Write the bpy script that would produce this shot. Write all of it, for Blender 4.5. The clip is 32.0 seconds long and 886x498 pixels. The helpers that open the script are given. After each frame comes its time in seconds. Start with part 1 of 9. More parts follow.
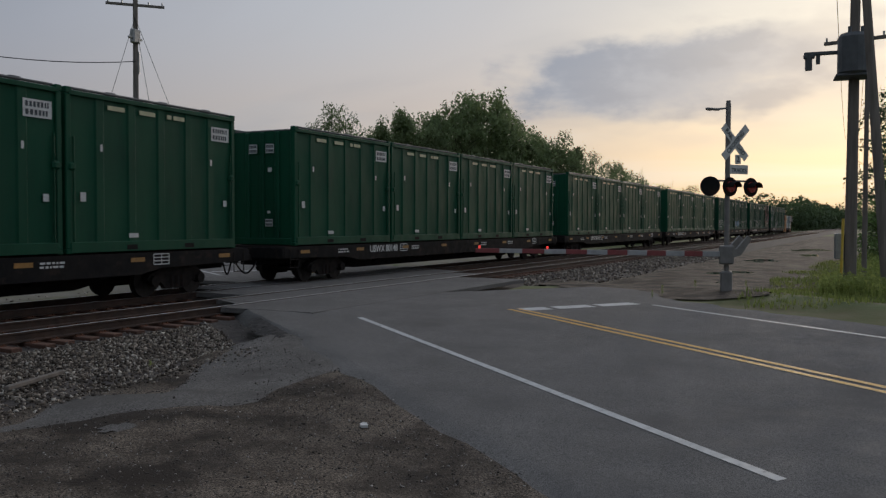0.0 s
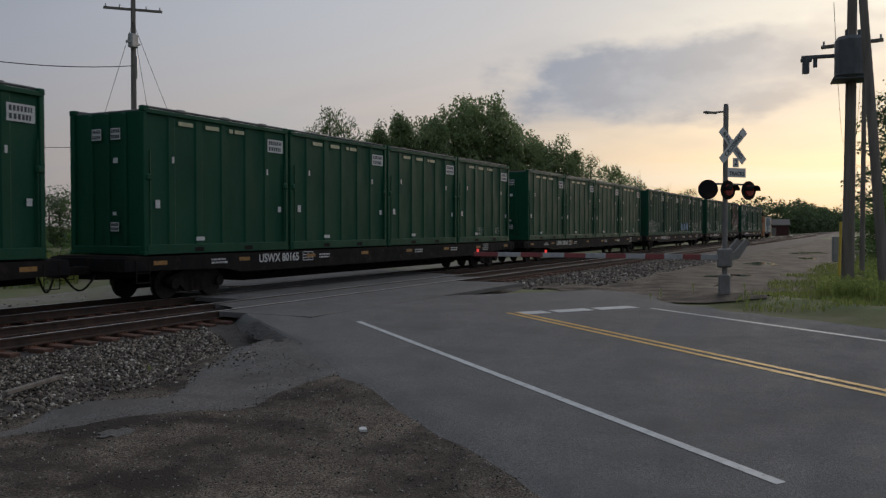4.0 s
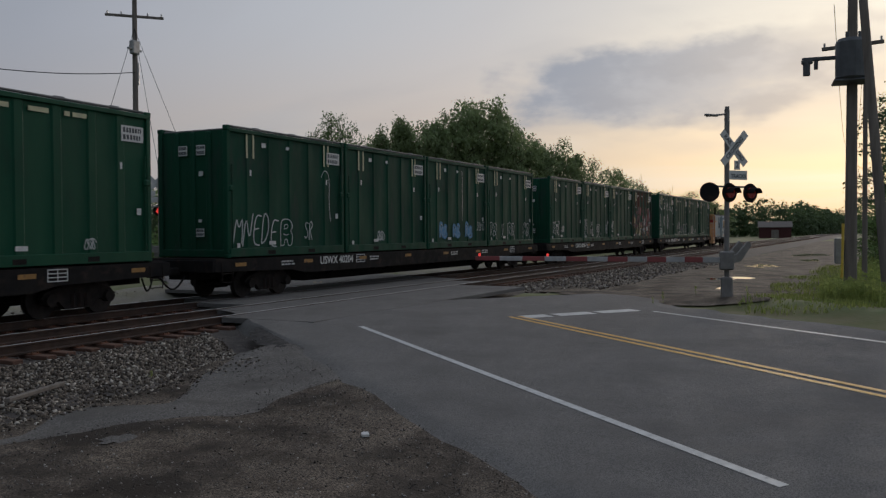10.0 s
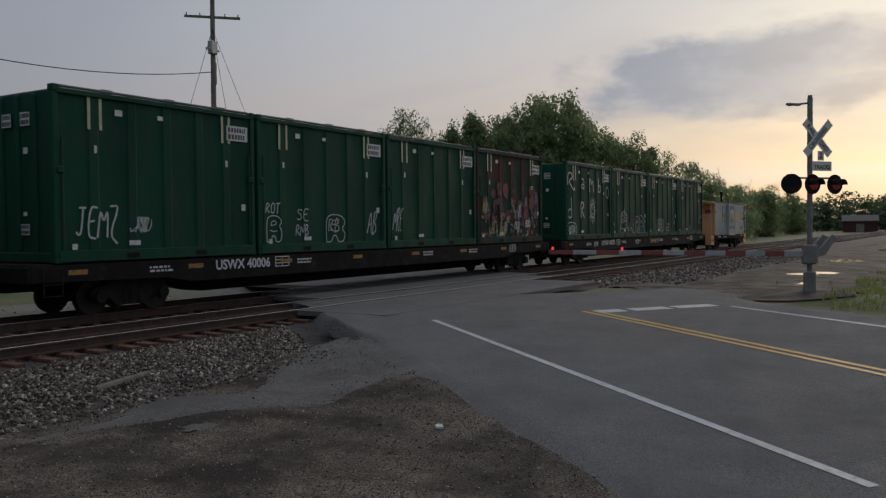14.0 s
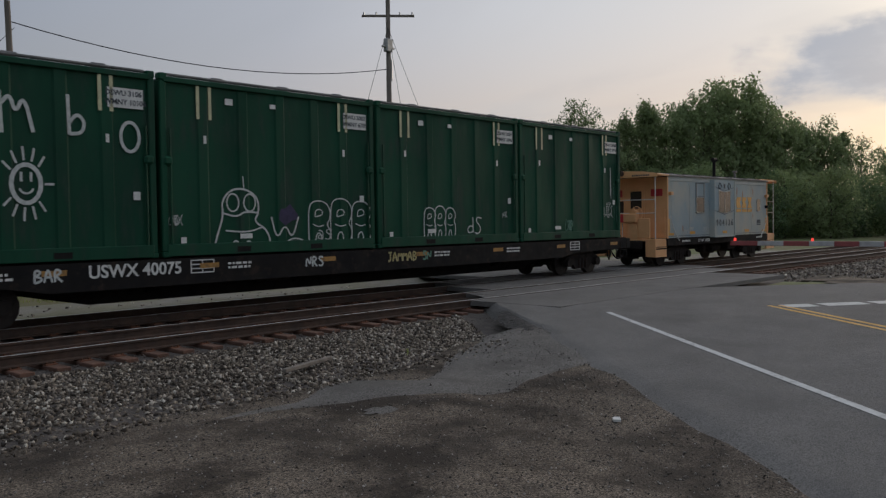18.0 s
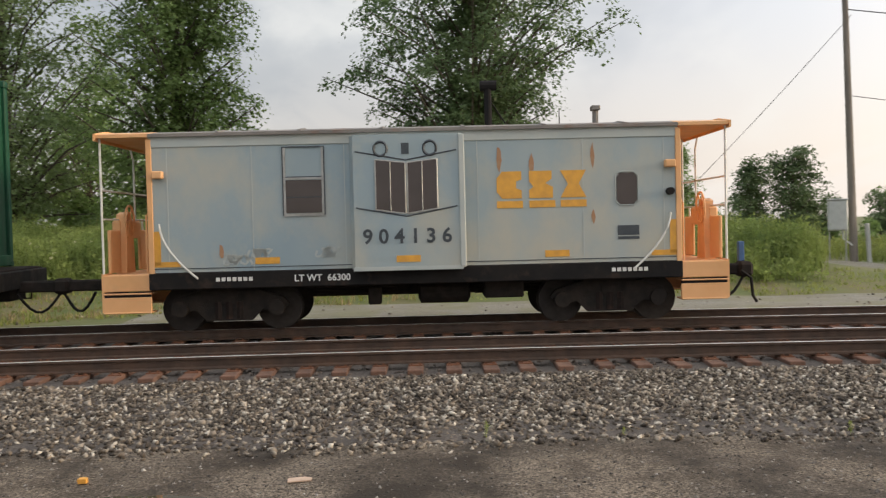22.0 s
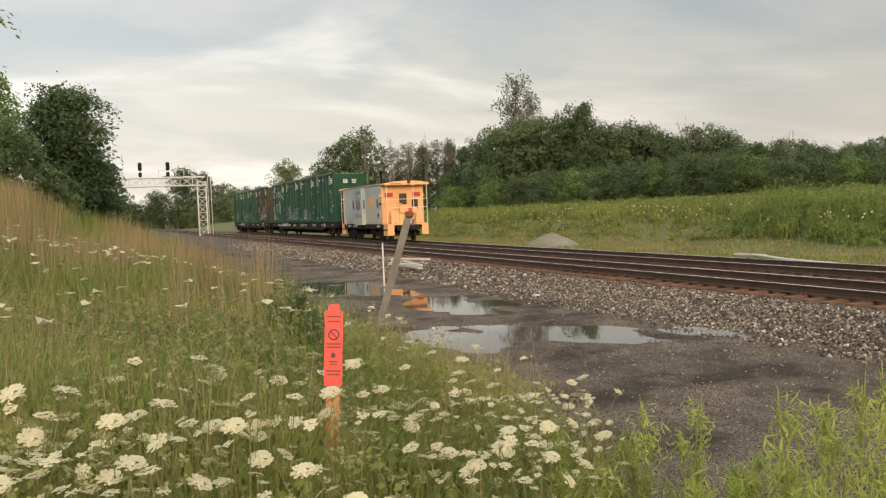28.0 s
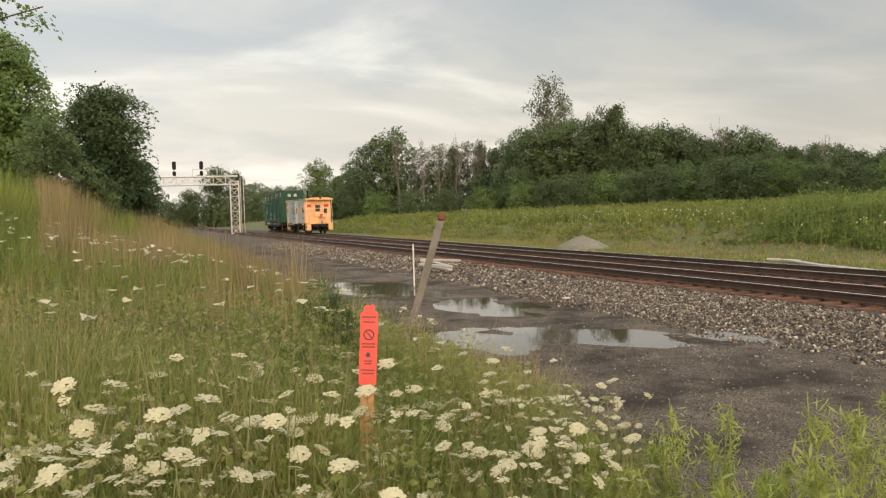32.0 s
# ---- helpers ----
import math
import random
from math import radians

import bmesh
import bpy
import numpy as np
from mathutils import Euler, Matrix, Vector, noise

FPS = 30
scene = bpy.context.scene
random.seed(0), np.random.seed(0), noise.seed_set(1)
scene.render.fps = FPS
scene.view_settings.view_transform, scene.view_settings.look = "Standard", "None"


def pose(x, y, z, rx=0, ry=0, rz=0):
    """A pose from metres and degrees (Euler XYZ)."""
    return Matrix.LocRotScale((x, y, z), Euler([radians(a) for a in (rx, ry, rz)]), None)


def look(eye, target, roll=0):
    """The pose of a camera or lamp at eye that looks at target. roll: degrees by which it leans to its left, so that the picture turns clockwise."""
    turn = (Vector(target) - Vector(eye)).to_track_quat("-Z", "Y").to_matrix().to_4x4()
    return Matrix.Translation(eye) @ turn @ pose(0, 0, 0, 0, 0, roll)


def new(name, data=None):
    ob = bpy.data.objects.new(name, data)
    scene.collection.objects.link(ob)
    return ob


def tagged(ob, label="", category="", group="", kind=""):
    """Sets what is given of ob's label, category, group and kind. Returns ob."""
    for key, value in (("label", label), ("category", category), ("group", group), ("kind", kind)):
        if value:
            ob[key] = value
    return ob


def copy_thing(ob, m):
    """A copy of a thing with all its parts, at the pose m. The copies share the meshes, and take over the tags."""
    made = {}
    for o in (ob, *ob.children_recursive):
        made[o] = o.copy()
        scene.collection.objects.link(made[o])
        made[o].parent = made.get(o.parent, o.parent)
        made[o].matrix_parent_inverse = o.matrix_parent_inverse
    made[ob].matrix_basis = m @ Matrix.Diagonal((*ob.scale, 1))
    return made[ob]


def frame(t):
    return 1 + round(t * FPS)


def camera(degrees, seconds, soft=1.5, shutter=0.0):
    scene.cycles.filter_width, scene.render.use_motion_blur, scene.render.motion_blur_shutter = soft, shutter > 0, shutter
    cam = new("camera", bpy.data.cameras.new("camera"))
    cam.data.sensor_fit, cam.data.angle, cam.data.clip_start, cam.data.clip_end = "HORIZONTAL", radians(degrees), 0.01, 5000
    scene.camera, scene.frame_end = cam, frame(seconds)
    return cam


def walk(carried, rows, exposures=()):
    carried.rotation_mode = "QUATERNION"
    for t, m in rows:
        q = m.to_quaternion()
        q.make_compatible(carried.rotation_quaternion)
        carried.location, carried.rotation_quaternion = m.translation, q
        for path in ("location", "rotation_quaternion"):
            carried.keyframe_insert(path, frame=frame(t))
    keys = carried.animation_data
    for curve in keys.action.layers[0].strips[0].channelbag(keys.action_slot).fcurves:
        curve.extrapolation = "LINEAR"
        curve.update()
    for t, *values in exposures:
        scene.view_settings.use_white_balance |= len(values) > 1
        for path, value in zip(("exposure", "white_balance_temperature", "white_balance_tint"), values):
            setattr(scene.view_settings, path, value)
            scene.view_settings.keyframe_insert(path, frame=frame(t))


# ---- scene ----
cam = camera(54.8, 32.0, soft=1.3, shutter=0.1)
PATH = [
    (0, pose(0.003, 0.003, 2.001, 88.26, -0.15, -70.00)),
    (0.5, pose(0.007, 0.003, 1.997, 88.25, 0.08, -70.01)),
    (1, pose(-0.001, 0.001, 1.996, 88.21, 0.03, -70.08)),
    (1.5, pose(-0.001, 0.002, 1.996, 88.24, -0.03, -70.05)),
    (2, pose(-0.002, 0.001, 1.996, 88.35, 0.15, -70.08)),
    (2.5, pose(0.004, 0.004, 1.999, 88.35, 0.24, -70.07)),
    (3, pose(0.011, 0.002, 1.995, 88.39, 0.18, -70.08)),
    (3.5, pose(0.003, 0.012, 2.001, 88.43, -0.00, -70.07)),
    (5.5, pose(-0.015, 0.002, 2.009, 88.75, 0.06, -70.29)),
    (6, pose(-0.020, 0.007, 2.010, 88.75, 0.04, -70.33)),
    (6.5, pose(-0.003, 0.010, 2.005, 88.96, -0.01, -70.22)),
    (7, pose(0.006, 0.007, 1.999, 88.97, -0.04, -70.10)),
    (7.5, pose(0.014, -0.004, 2.001, 88.73, 0.02, -70.15)),
    (8, pose(0.001, -0.003, 2.001, 88.69, 0.15, -70.14)),
    (8.5, pose(0.008, -0.003, 2.001, 88.52, 0.38, -70.13)),
    (9, pose(0.006, -0.006, 1.997, 88.34, 0.41, -69.99)),
    (9.5, pose(-0.000, -0.007, 1.998, 88.47, 0.36, -69.94)),
    (10, pose(-0.003, -0.007, 2.007, 88.79, 0.33, -69.98)),
    (10.5, pose(-0.002, -0.008, 2.002, 89.00, 0.30, -69.89)),
    (11, pose(0.002, -0.011, 2.001, 89.01, 0.28, -69.92)),
    (11.5, pose(0.002, -0.012, 2.002, 88.98, 0.43, -69.81)),
    (12, pose(0.002, -0.010, 1.998, 88.93, 0.55, -69.37)),
    (12.5, pose(0.001, -0.009, 1.998, 88.77, 0.65, -68.59)),
    (13, pose(0.014, 0.015, 1.986, 88.75, 0.55, -67.66)),
    (13.5, pose(0.019, 0.026, 1.978, 88.68, 0.50, -66.57)),
    (14, pose(0.009, 0.029, 1.972, 88.52, 0.54, -65.21)),
    (14.5, pose(0.010, 0.059, 1.952, 88.51, 0.54, -63.68)),
    (16.5, pose(-0.010, 0.063, 1.947, 88.22, 0.87, -58.37)),
    (17, pose(0.008, 0.105, 1.934, 88.25, 0.83, -56.96)),
    (17.5, pose(0.006, 0.111, 1.939, 88.10, 0.86, -55.54)),
    (18, pose(-0.002, 0.109, 1.932, 88.16, 0.82, -53.88)),
    (18.5, pose(0.013, 0.126, 1.925, 88.13, 0.82, -51.48)),
    (19, pose(0.007, 0.130, 1.922, 88.42, 0.70, -48.58)),
    (19.5, pose(-0.006, 0.151, 1.921, 88.52, 0.47, -44.97)),
    (20, pose(-0.017, 0.193, 1.910, 88.37, 0.60, -40.09)),
    (20.5, pose(-0.051, 0.286, 1.893, 88.48, 0.98, -33.77)),
    (21, pose(-0.107, 0.383, 1.877, 88.88, 1.02, -25.36)),
    (21.5, pose(-0.156, 0.438, 1.872, 88.88, 1.30, -15.19)),
    (22, pose(-0.211, 0.442, 1.873, 88.47, 1.40, -2.46)),
    (22.5, pose(-0.233, 0.403, 1.883, 87.99, 1.37, 11.86)),
    (23, pose(-0.257, 0.366, 1.849, 88.00, 1.74, 25.10)),
    (23.5, pose(-0.359, 0.326, 1.832, 88.18, 2.13, 37.66)),
    (24, pose(-0.314, 0.240, 1.901, 87.82, 2.21, 48.25)),
    (24.5, pose(-0.363, 0.209, 1.904, 87.87, 1.99, 56.73)),
    (25, pose(-0.381, 0.152, 1.909, 88.81, 1.89, 63.94)),
    (25.5, pose(-0.387, 0.131, 1.911, 88.95, 1.69, 68.01)),
    (26, pose(-0.378, 0.111, 1.905, 88.42, 1.67, 69.76)),
    (26.5, pose(-0.391, 0.105, 1.904, 87.95, 2.01, 70.66)),
    (28.5, pose(-0.331, 0.096, 1.909, 87.27, 2.35, 71.96)),
    (29, pose(-0.344, 0.098, 1.913, 87.23, 2.38, 72.30)),
    (29.5, pose(-0.304, 0.079, 1.915, 87.37, 2.03, 72.46)),
    (30, pose(-0.304, 0.072, 1.922, 87.51, 1.86, 72.78)),
    (30.5, pose(-0.251, 0.059, 1.921, 87.47, 2.07, 73.26)),
    (31, pose(-0.290, 0.072, 1.920, 87.52, 2.31, 73.52)),
    (31.5, pose(-0.282, 0.069, 1.922, 87.53, 2.29, 73.68)),
    (32, pose(-0.255, 0.047, 1.923, 87.51, 1.71, 73.71)),
]
EXPOSURES = [(0, -0.80, 5650, 10), (12, -0.84, 5650, 10), (17, -0.68, 5800, 10), (19, -0.24, 5900, 10), (20.2, -0.16, 6150, 10), (21, 0.18, 6400, 10),
             (22, 0.98, 6650, 10), (23, 1.30, 6900, 10), (24.5, 1.03, 7100, 10), (32, 0.92, 7150, 10)]
walk(cam, PATH, EXPOSURES)


# ---- sky and sun ----
SUN_TURN, SUN_HEIGHT = radians(97), radians(11)


def build_world():
    w = bpy.data.worlds.new("evening_sky")
    scene.world = w
    w.use_nodes = True
    n, l = w.node_tree.nodes, w.node_tree.links
    n.clear()
    out, bg = n.new("ShaderNodeOutputWorld"), n.new("ShaderNodeBackground")
    l.new(bg.outputs[0], out.inputs[0])
    sky = n.new("ShaderNodeTexSky")
    sky.sky_type, sky.sun_disc = "NISHITA", False
    sky.sun_elevation, sky.sun_rotation = SUN_HEIGHT, SUN_TURN
    sky.air_density, sky.dust_density = 1.2, 3.0
    tc = n.new("ShaderNodeTexCoord")

    def math_node(op, a, b=None, c=None):
        m = n.new("ShaderNodeMath")
        m.operation = op
        for i, v in enumerate((a, b, c)):
            if v is None:
                continue
            if isinstance(v, (int, float)):
                m.inputs[i].default_value = v
            else:
                l.new(v, m.inputs[i])
        return m.outputs[0]

    def mix(fac, a, b):
        m = n.new("ShaderNodeMix")
        m.data_type = "RGBA"
        for sock, v in ((m.inputs[0], fac), (m.inputs[6], a), (m.inputs[7], b)):
            if isinstance(v, (int, float)):
                sock.default_value = v
            elif isinstance(v, tuple):
                sock.default_value = (*v, 1)
            else:
                l.new(v, sock)
        return m.outputs[2]

    def ramp(v, lo, hi):
        m = n.new("ShaderNodeMapRange")
        m.interpolation_type = "SMOOTHSTEP"
        l.new(v, m.inputs[0])
        m.inputs[1].default_value, m.inputs[2].default_value = lo, hi
        return m.outputs[0]

    sep = n.new("ShaderNodeSeparateXYZ")
    l.new(tc.outputs["Generated"], sep.inputs[0])
    x, y, z = sep.outputs
    # the cloud deck, seen in perspective from below
    up = math_node("ADD", math_node("MAXIMUM", z, 0.0), 0.24)
    deck = n.new("ShaderNodeCombineXYZ")
    l.new(math_node("DIVIDE", x, up), deck.inputs[0])
    l.new(math_node("DIVIDE", y, up), deck.inputs[1])

    def cloud(scale, detail, seed, distort=0.4):
        t = n.new("ShaderNodeTexNoise")
        t.inputs["Scale"].default_value, t.inputs["Detail"].default_value = scale, detail
        t.inputs["Roughness"].default_value, t.inputs["Distortion"].default_value = 0.52, distort
        mp = n.new("ShaderNodeMapping")
        mp.inputs["Location"].default_value = (seed, seed * 0.7, seed * 0.3)
        mp.inputs["Scale"].default_value = (1.2, 0.7, 1.0)
        l.new(deck.outputs[0], mp.inputs[0])
        l.new(mp.outputs[0], t.inputs["Vector"])
        return t.outputs[0]

    big, fine, wisp = cloud(0.55, 5, 3.1), cloud(1.5, 7, 8.3, 0.8), cloud(1.15, 6, 14.7, 0.5)
    # how near a direction lies to the setting sun
    sx, sy = math.sin(SUN_TURN), math.cos(SUN_TURN)
    toward = math_node("ADD", math_node("MULTIPLY", x, sx), math_node("MULTIPLY", y, sy))

    def tone(stops):
        """Colour by the nearness to the sun, from -1 to 1."""
        r = n.new("ShaderNodeValToRGB")
        l.new(math_node("MULTIPLY_ADD", toward, 0.5, 0.5), r.inputs[0])
        while len(r.color_ramp.elements) < len(stops):
            r.color_ramp.elements.new(0.5)
        for e, (at, c) in zip(r.color_ramp.elements, stops):
            e.position, e.color = at * 0.5 + 0.5, (*c, 1)
        return r.outputs[0]

    veil = tone(((-1, (0.29, 0.302, 0.318)), (-0.12, (0.34, 0.36, 0.39)), (0.31, (0.51, 0.525, 0.56)), (0.59, (0.76, 0.74, 0.75)), (0.80, (1.04, 0.98, 0.92)), (0.89, (1.16, 1.06, 0.96)), (1, (1.45, 1.30, 1.08))))
    dark = tone(((-1, (0.215, 0.243, 0.282)), (-0.12, (0.235, 0.258, 0.297)), (0.31, (0.345, 0.36, 0.405)), (0.59, (0.44, 0.455, 0.51)), (0.89, (0.56, 0.575, 0.62)), (1, (0.66, 0.69, 0.74))))
    light = tone(((-1, (0.62, 0.605, 0.58)), (-0.12, (0.60, 0.595, 0.58)), (0.31, (0.56, 0.55, 0.54)), (0.59, (0.66, 0.64, 0.63)), (0.89, (1.10, 0.99, 0.88)), (1, (1.75, 1.55, 1.20))))
    rosy = tone(((-1, (0.37, 0.36, 0.35)), (-0.12, (0.43, 0.40, 0.385)), (0.31, (0.58, 0.52, 0.47)), (0.59, (0.74, 0.62, 0.53)), (0.89, (1.25, 0.92, 0.66)), (1, (1.85, 1.32, 0.76))))
    low = ramp(z, 0.26, 0.03)
    cover = mix(math_node("MULTIPLY", low, 0.9), veil, rosy)
    body = ramp(big, 0.40, 0.55)
    shade = math_node("MULTIPLY", body, ramp(fine, 0.34, 0.58))
    cover = mix(math_node("MULTIPLY", shade, math_node("MULTIPLY_ADD", low, -0.6, 0.85)), cover, dark)
    cover = mix(math_node("MULTIPLY", ramp(wisp, 0.45, 0.68), 0.52), cover, light)
    # the bank of blue-grey cloud below the hidden sun
    turn = math_node("ARCTAN2", x, y)
    u = math_node("DIVIDE", math_node("SUBTRACT", turn, 1.487), 0.20)
    v = math_node("DIVIDE", math_node("SUBTRACT", math_node("SUBTRACT", z, 0.163), math_node("MULTIPLY", u, 0.012)), 0.050)
    d2 = math_node("ADD", math_node("MULTIPLY", u, u), math_node("MULTIPLY", v, v))
    puff = n.new("ShaderNodeCombineXYZ")
    l.new(math_node("MULTIPLY", turn, 7.0), puff.inputs[0])
    l.new(math_node("MULTIPLY", z, 15.0), puff.inputs[1])
    billow = n.new("ShaderNodeTexNoise")
    billow.inputs["Scale"].default_value, billow.inputs["Detail"].default_value, billow.inputs["Roughness"].default_value = 1.6, 7, 0.55
    l.new(puff.outputs[0], billow.inputs["Vector"])
    fray = math_node("MULTIPLY", math_node("SUBTRACT", billow.outputs[0], 0.5), 2.6)
    bank = ramp(math_node("SUBTRACT", math_node("ADD", fray, 1.0), d2), -0.3, 0.7)
    rim = math_node("MULTIPLY", ramp(math_node("ADD", v, fray), 0.3, 1.2), ramp(toward, 0.93, 1.0))
    cover = mix(math_node("MULTIPLY", rim, 0.7), cover, (1.95, 1.75, 1.35))
    cover = mix(math_node("MULTIPLY", bank, 0.88), cover, mix(ramp(billow.outputs[0], 0.4, 0.62), (0.60, 0.65, 0.74), (0.43, 0.50, 0.62)))
    # the deck thins out to the south
    south = math_node("MULTIPLY_ADD", math_node("MULTIPLY", ramp(y, 0.75, -0.25), ramp(x, 0.2, -0.5)), 0.45, 0.92)
    thin = n.new("ShaderNodeVectorMath")
    thin.operation = "SCALE"
    l.new(cover, thin.inputs[0])
    l.new(south, thin.inputs[3])
    cover = thin.outputs[0]
    # an overcast sky is brightest overhead
    high = math_node("ADD", math_node("MULTIPLY", ramp(z, 0.35, 0.95), 0.7), 1.0)
    dome = n.new("ShaderNodeVectorMath")
    dome.operation = "SCALE"
    l.new(cover, dome.inputs[0])
    l.new(high, dome.inputs[3])
    cover = dome.outputs[0]
    lit = n.new("ShaderNodeVectorMath")
    lit.operation = "SCALE"
    l.new(sky.outputs[0], lit.inputs[0])
    lit.inputs[3].default_value = 0.10
    total = mix(0.88, lit.outputs[0], cover)
    l.new(total, bg.inputs[0])
    bg.inputs[1].default_value = 1.0


build_world()
sun = new("sun", bpy.data.lights.new("sun", "SUN"))
sun.data.energy, sun.data.angle, sun.data.color = 1.2, radians(14), (1.0, 0.80, 0.58)
sun.matrix_world = look((0, 0, 0), (-math.sin(SUN_TURN), -math.cos(SUN_TURN), -math.tan(SUN_HEIGHT)))


# ---- materials ----
def mat(name, c1, c2=None, rough=0.7, metal=0.0, scale=4.0, detail=5.0, stain=None, stain_at=(0.55, 0.75), stain_scale=1.2,
        bump=0.0, bump_scale=60.0, stretch=(1, 1, 1), rand=0.0, spec=0.5, glow=None, gloss_var=0.12, fine=0.0, grit=None):
    """c1 to c2 by a large noise, stain laid over it by another, a fine grain, and relief."""
    m = bpy.data.materials.new(name)
    m.use_nodes = True
    n, l = m.node_tree.nodes, m.node_tree.links
    b = n["Principled BSDF"]
    b.inputs["Metallic"].default_value = metal
    b.inputs["Specular IOR Level"].default_value = spec
    tc = n.new("ShaderNodeTexCoord")
    mp = n.new("ShaderNodeMapping")
    mp.inputs["Scale"].default_value = stretch
    l.new(tc.outputs["Object"], mp.inputs[0])

    def tex(s, d, rough_=0.55):
        t = n.new("ShaderNodeTexNoise")
        t.inputs["Scale"].default_value, t.inputs["Detail"].default_value, t.inputs["Roughness"].default_value = s, d, rough_
        l.new(mp.outputs[0], t.inputs["Vector"])
        return t.outputs[0]

    def mix(fac, a, c):
        x = n.new("ShaderNodeMix")
        x.data_type = "RGBA"
        for sock, v in ((x.inputs[0], fac), (x.inputs[6], a), (x.inputs[7], c)):
            if isinstance(v, (int, float)):
                sock.default_value = v
            elif isinstance(v, tuple):
                sock.default_value = (*v, 1)
            else:
                l.new(v, sock)
        return x.outputs[2]

    def ramp(v, lo, hi, a=0.0, c=1.0):
        x = n.new("ShaderNodeMapRange")
        l.new(v, x.inputs[0])
        for i, w in enumerate((lo, hi, a, c)):
            x.inputs[i + 1].default_value = w
        return x.outputs[0]

    c2 = c2 or tuple(v * 0.8 for v in c1)
    col = mix(ramp(tex(scale, detail), 0.35, 0.65), c1, c2)
    if fine:
        col = mix(ramp(tex(bump_scale, 2), 0.42, 0.60, 0.0, fine), col, tuple(v * 0.35 for v in c1))
    if grit:
        cells = n.new("ShaderNodeTexVoronoi")
        cells.inputs["Scale"].default_value = grit[0]
        l.new(mp.outputs[0], cells.inputs["Vector"])
        one = n.new("ShaderNodeSeparateColor")
        l.new(cells.outputs["Color"], one.inputs[0])
        gain = n.new("ShaderNodeVectorMath")
        gain.operation = "SCALE"
        l.new(col, gain.inputs[0])
        l.new(ramp(one.outputs[0], 0.0, 1.0, grit[1], grit[2]), gain.inputs[3])
        col = gain.outputs[0]
    if stain:
        col = mix(ramp(tex(stain_scale, 7, 0.62), stain_at[0], stain_at[1]), col, stain)
    if rand:
        oi = n.new("ShaderNodeObjectInfo")
        geo = n.new("ShaderNodeNewGeometry")
        hsv = n.new("ShaderNodeHueSaturation")
        add = n.new("ShaderNodeMath")
        add.operation = "ADD"
        l.new(oi.outputs["Random"], add.inputs[0])
        l.new(geo.outputs["Random Per Island"], add.inputs[1])
        l.new(ramp(add.outputs[0], 0.0, 2.0, 1 - rand, 1 + rand), hsv.inputs["Value"])
        l.new(col, hsv.inputs["Color"])
        col = hsv.outputs[0]
    l.new(col, b.inputs["Base Color"])
    l.new(ramp(tex(scale * 2.3, 3), 0.3, 0.7, max(0.02, rough - gloss_var), min(1, rough + gloss_var)), b.inputs["Roughness"])
    if bump:
        bp = n.new("ShaderNodeBump")
        bp.inputs["Strength"].default_value, bp.inputs["Distance"].default_value = bump, 0.02
        l.new(tex(bump_scale, 4), bp.inputs["Height"])
        l.new(bp.outputs[0], b.inputs["Normal"])
    if glow:
        b.inputs["Emission Color"].default_value, b.inputs["Emission Strength"].default_value = (*glow[0], 1), glow[1]
    return m


M = {}
M["grass_ground"] = mat("grass_ground", (0.10, 0.13, 0.035), (0.14, 0.13, 0.05), 0.9, scale=0.5, stain=(0.16, 0.13, 0.08), stain_scale=0.25, bump=0.6, bump_scale=9)
M["lot"] = mat("gravel_lot", (0.124, 0.102, 0.080), (0.197, 0.161, 0.124), 0.85, scale=0.7, stain=(0.050, 0.041, 0.033), stain_at=(0.44, 0.62), stain_scale=0.9, bump=1.0, bump_scale=38, fine=0.6, spec=0.12, grit=(75, 0.32, 2.0))
# bed colour is kept dark to paint the shade between the stones
M["ballast_bed"] = mat("ballast_bed", (0.12, 0.10, 0.085), (0.075, 0.062, 0.052), 0.9, scale=3, bump=1.0, bump_scale=26, fine=0.7)
M["far_gravel"] = mat("far_gravel", (0.27, 0.25, 0.21), (0.22, 0.20, 0.14), 0.9, scale=0.8, stain=(0.19, 0.18, 0.11), stain_at=(0.45, 0.62), stain_scale=0.6, bump=0.8, bump_scale=30, fine=0.5)


def stone_mat(name, stops, rough=0.8):
    """Stones that differ one from another, each with a little grain."""
    m = mat(name, (1.0, 1.0, 1.0), (0.72, 0.70, 0.68), rough, scale=14, bump=0.3, bump_scale=80, spec=0.35)
    n, l = m.node_tree.nodes, m.node_tree.links
    b = n["Principled BSDF"]
    grain = b.inputs["Base Color"].links[0].from_socket
    geo, ramp, mul = n.new("ShaderNodeNewGeometry"), n.new("ShaderNodeValToRGB"), n.new("ShaderNodeMix")
    l.new(geo.outputs["Random Per Island"], ramp.inputs[0])
    while len(ramp.color_ramp.elements) < len(stops):
        ramp.color_ramp.elements.new(0.5)
    for e, (at, c) in zip(ramp.color_ramp.elements, stops):
        e.position, e.color = at, (*c, 1)
    mul.data_type, mul.blend_type = "RGBA", "MULTIPLY"
    mul.inputs[0].default_value = 1.0
    l.new(ramp.outputs[0], mul.inputs[6])
    l.new(grain, mul.inputs[7])
    l.new(mul.outputs[2], b.inputs["Base Color"])
    return m


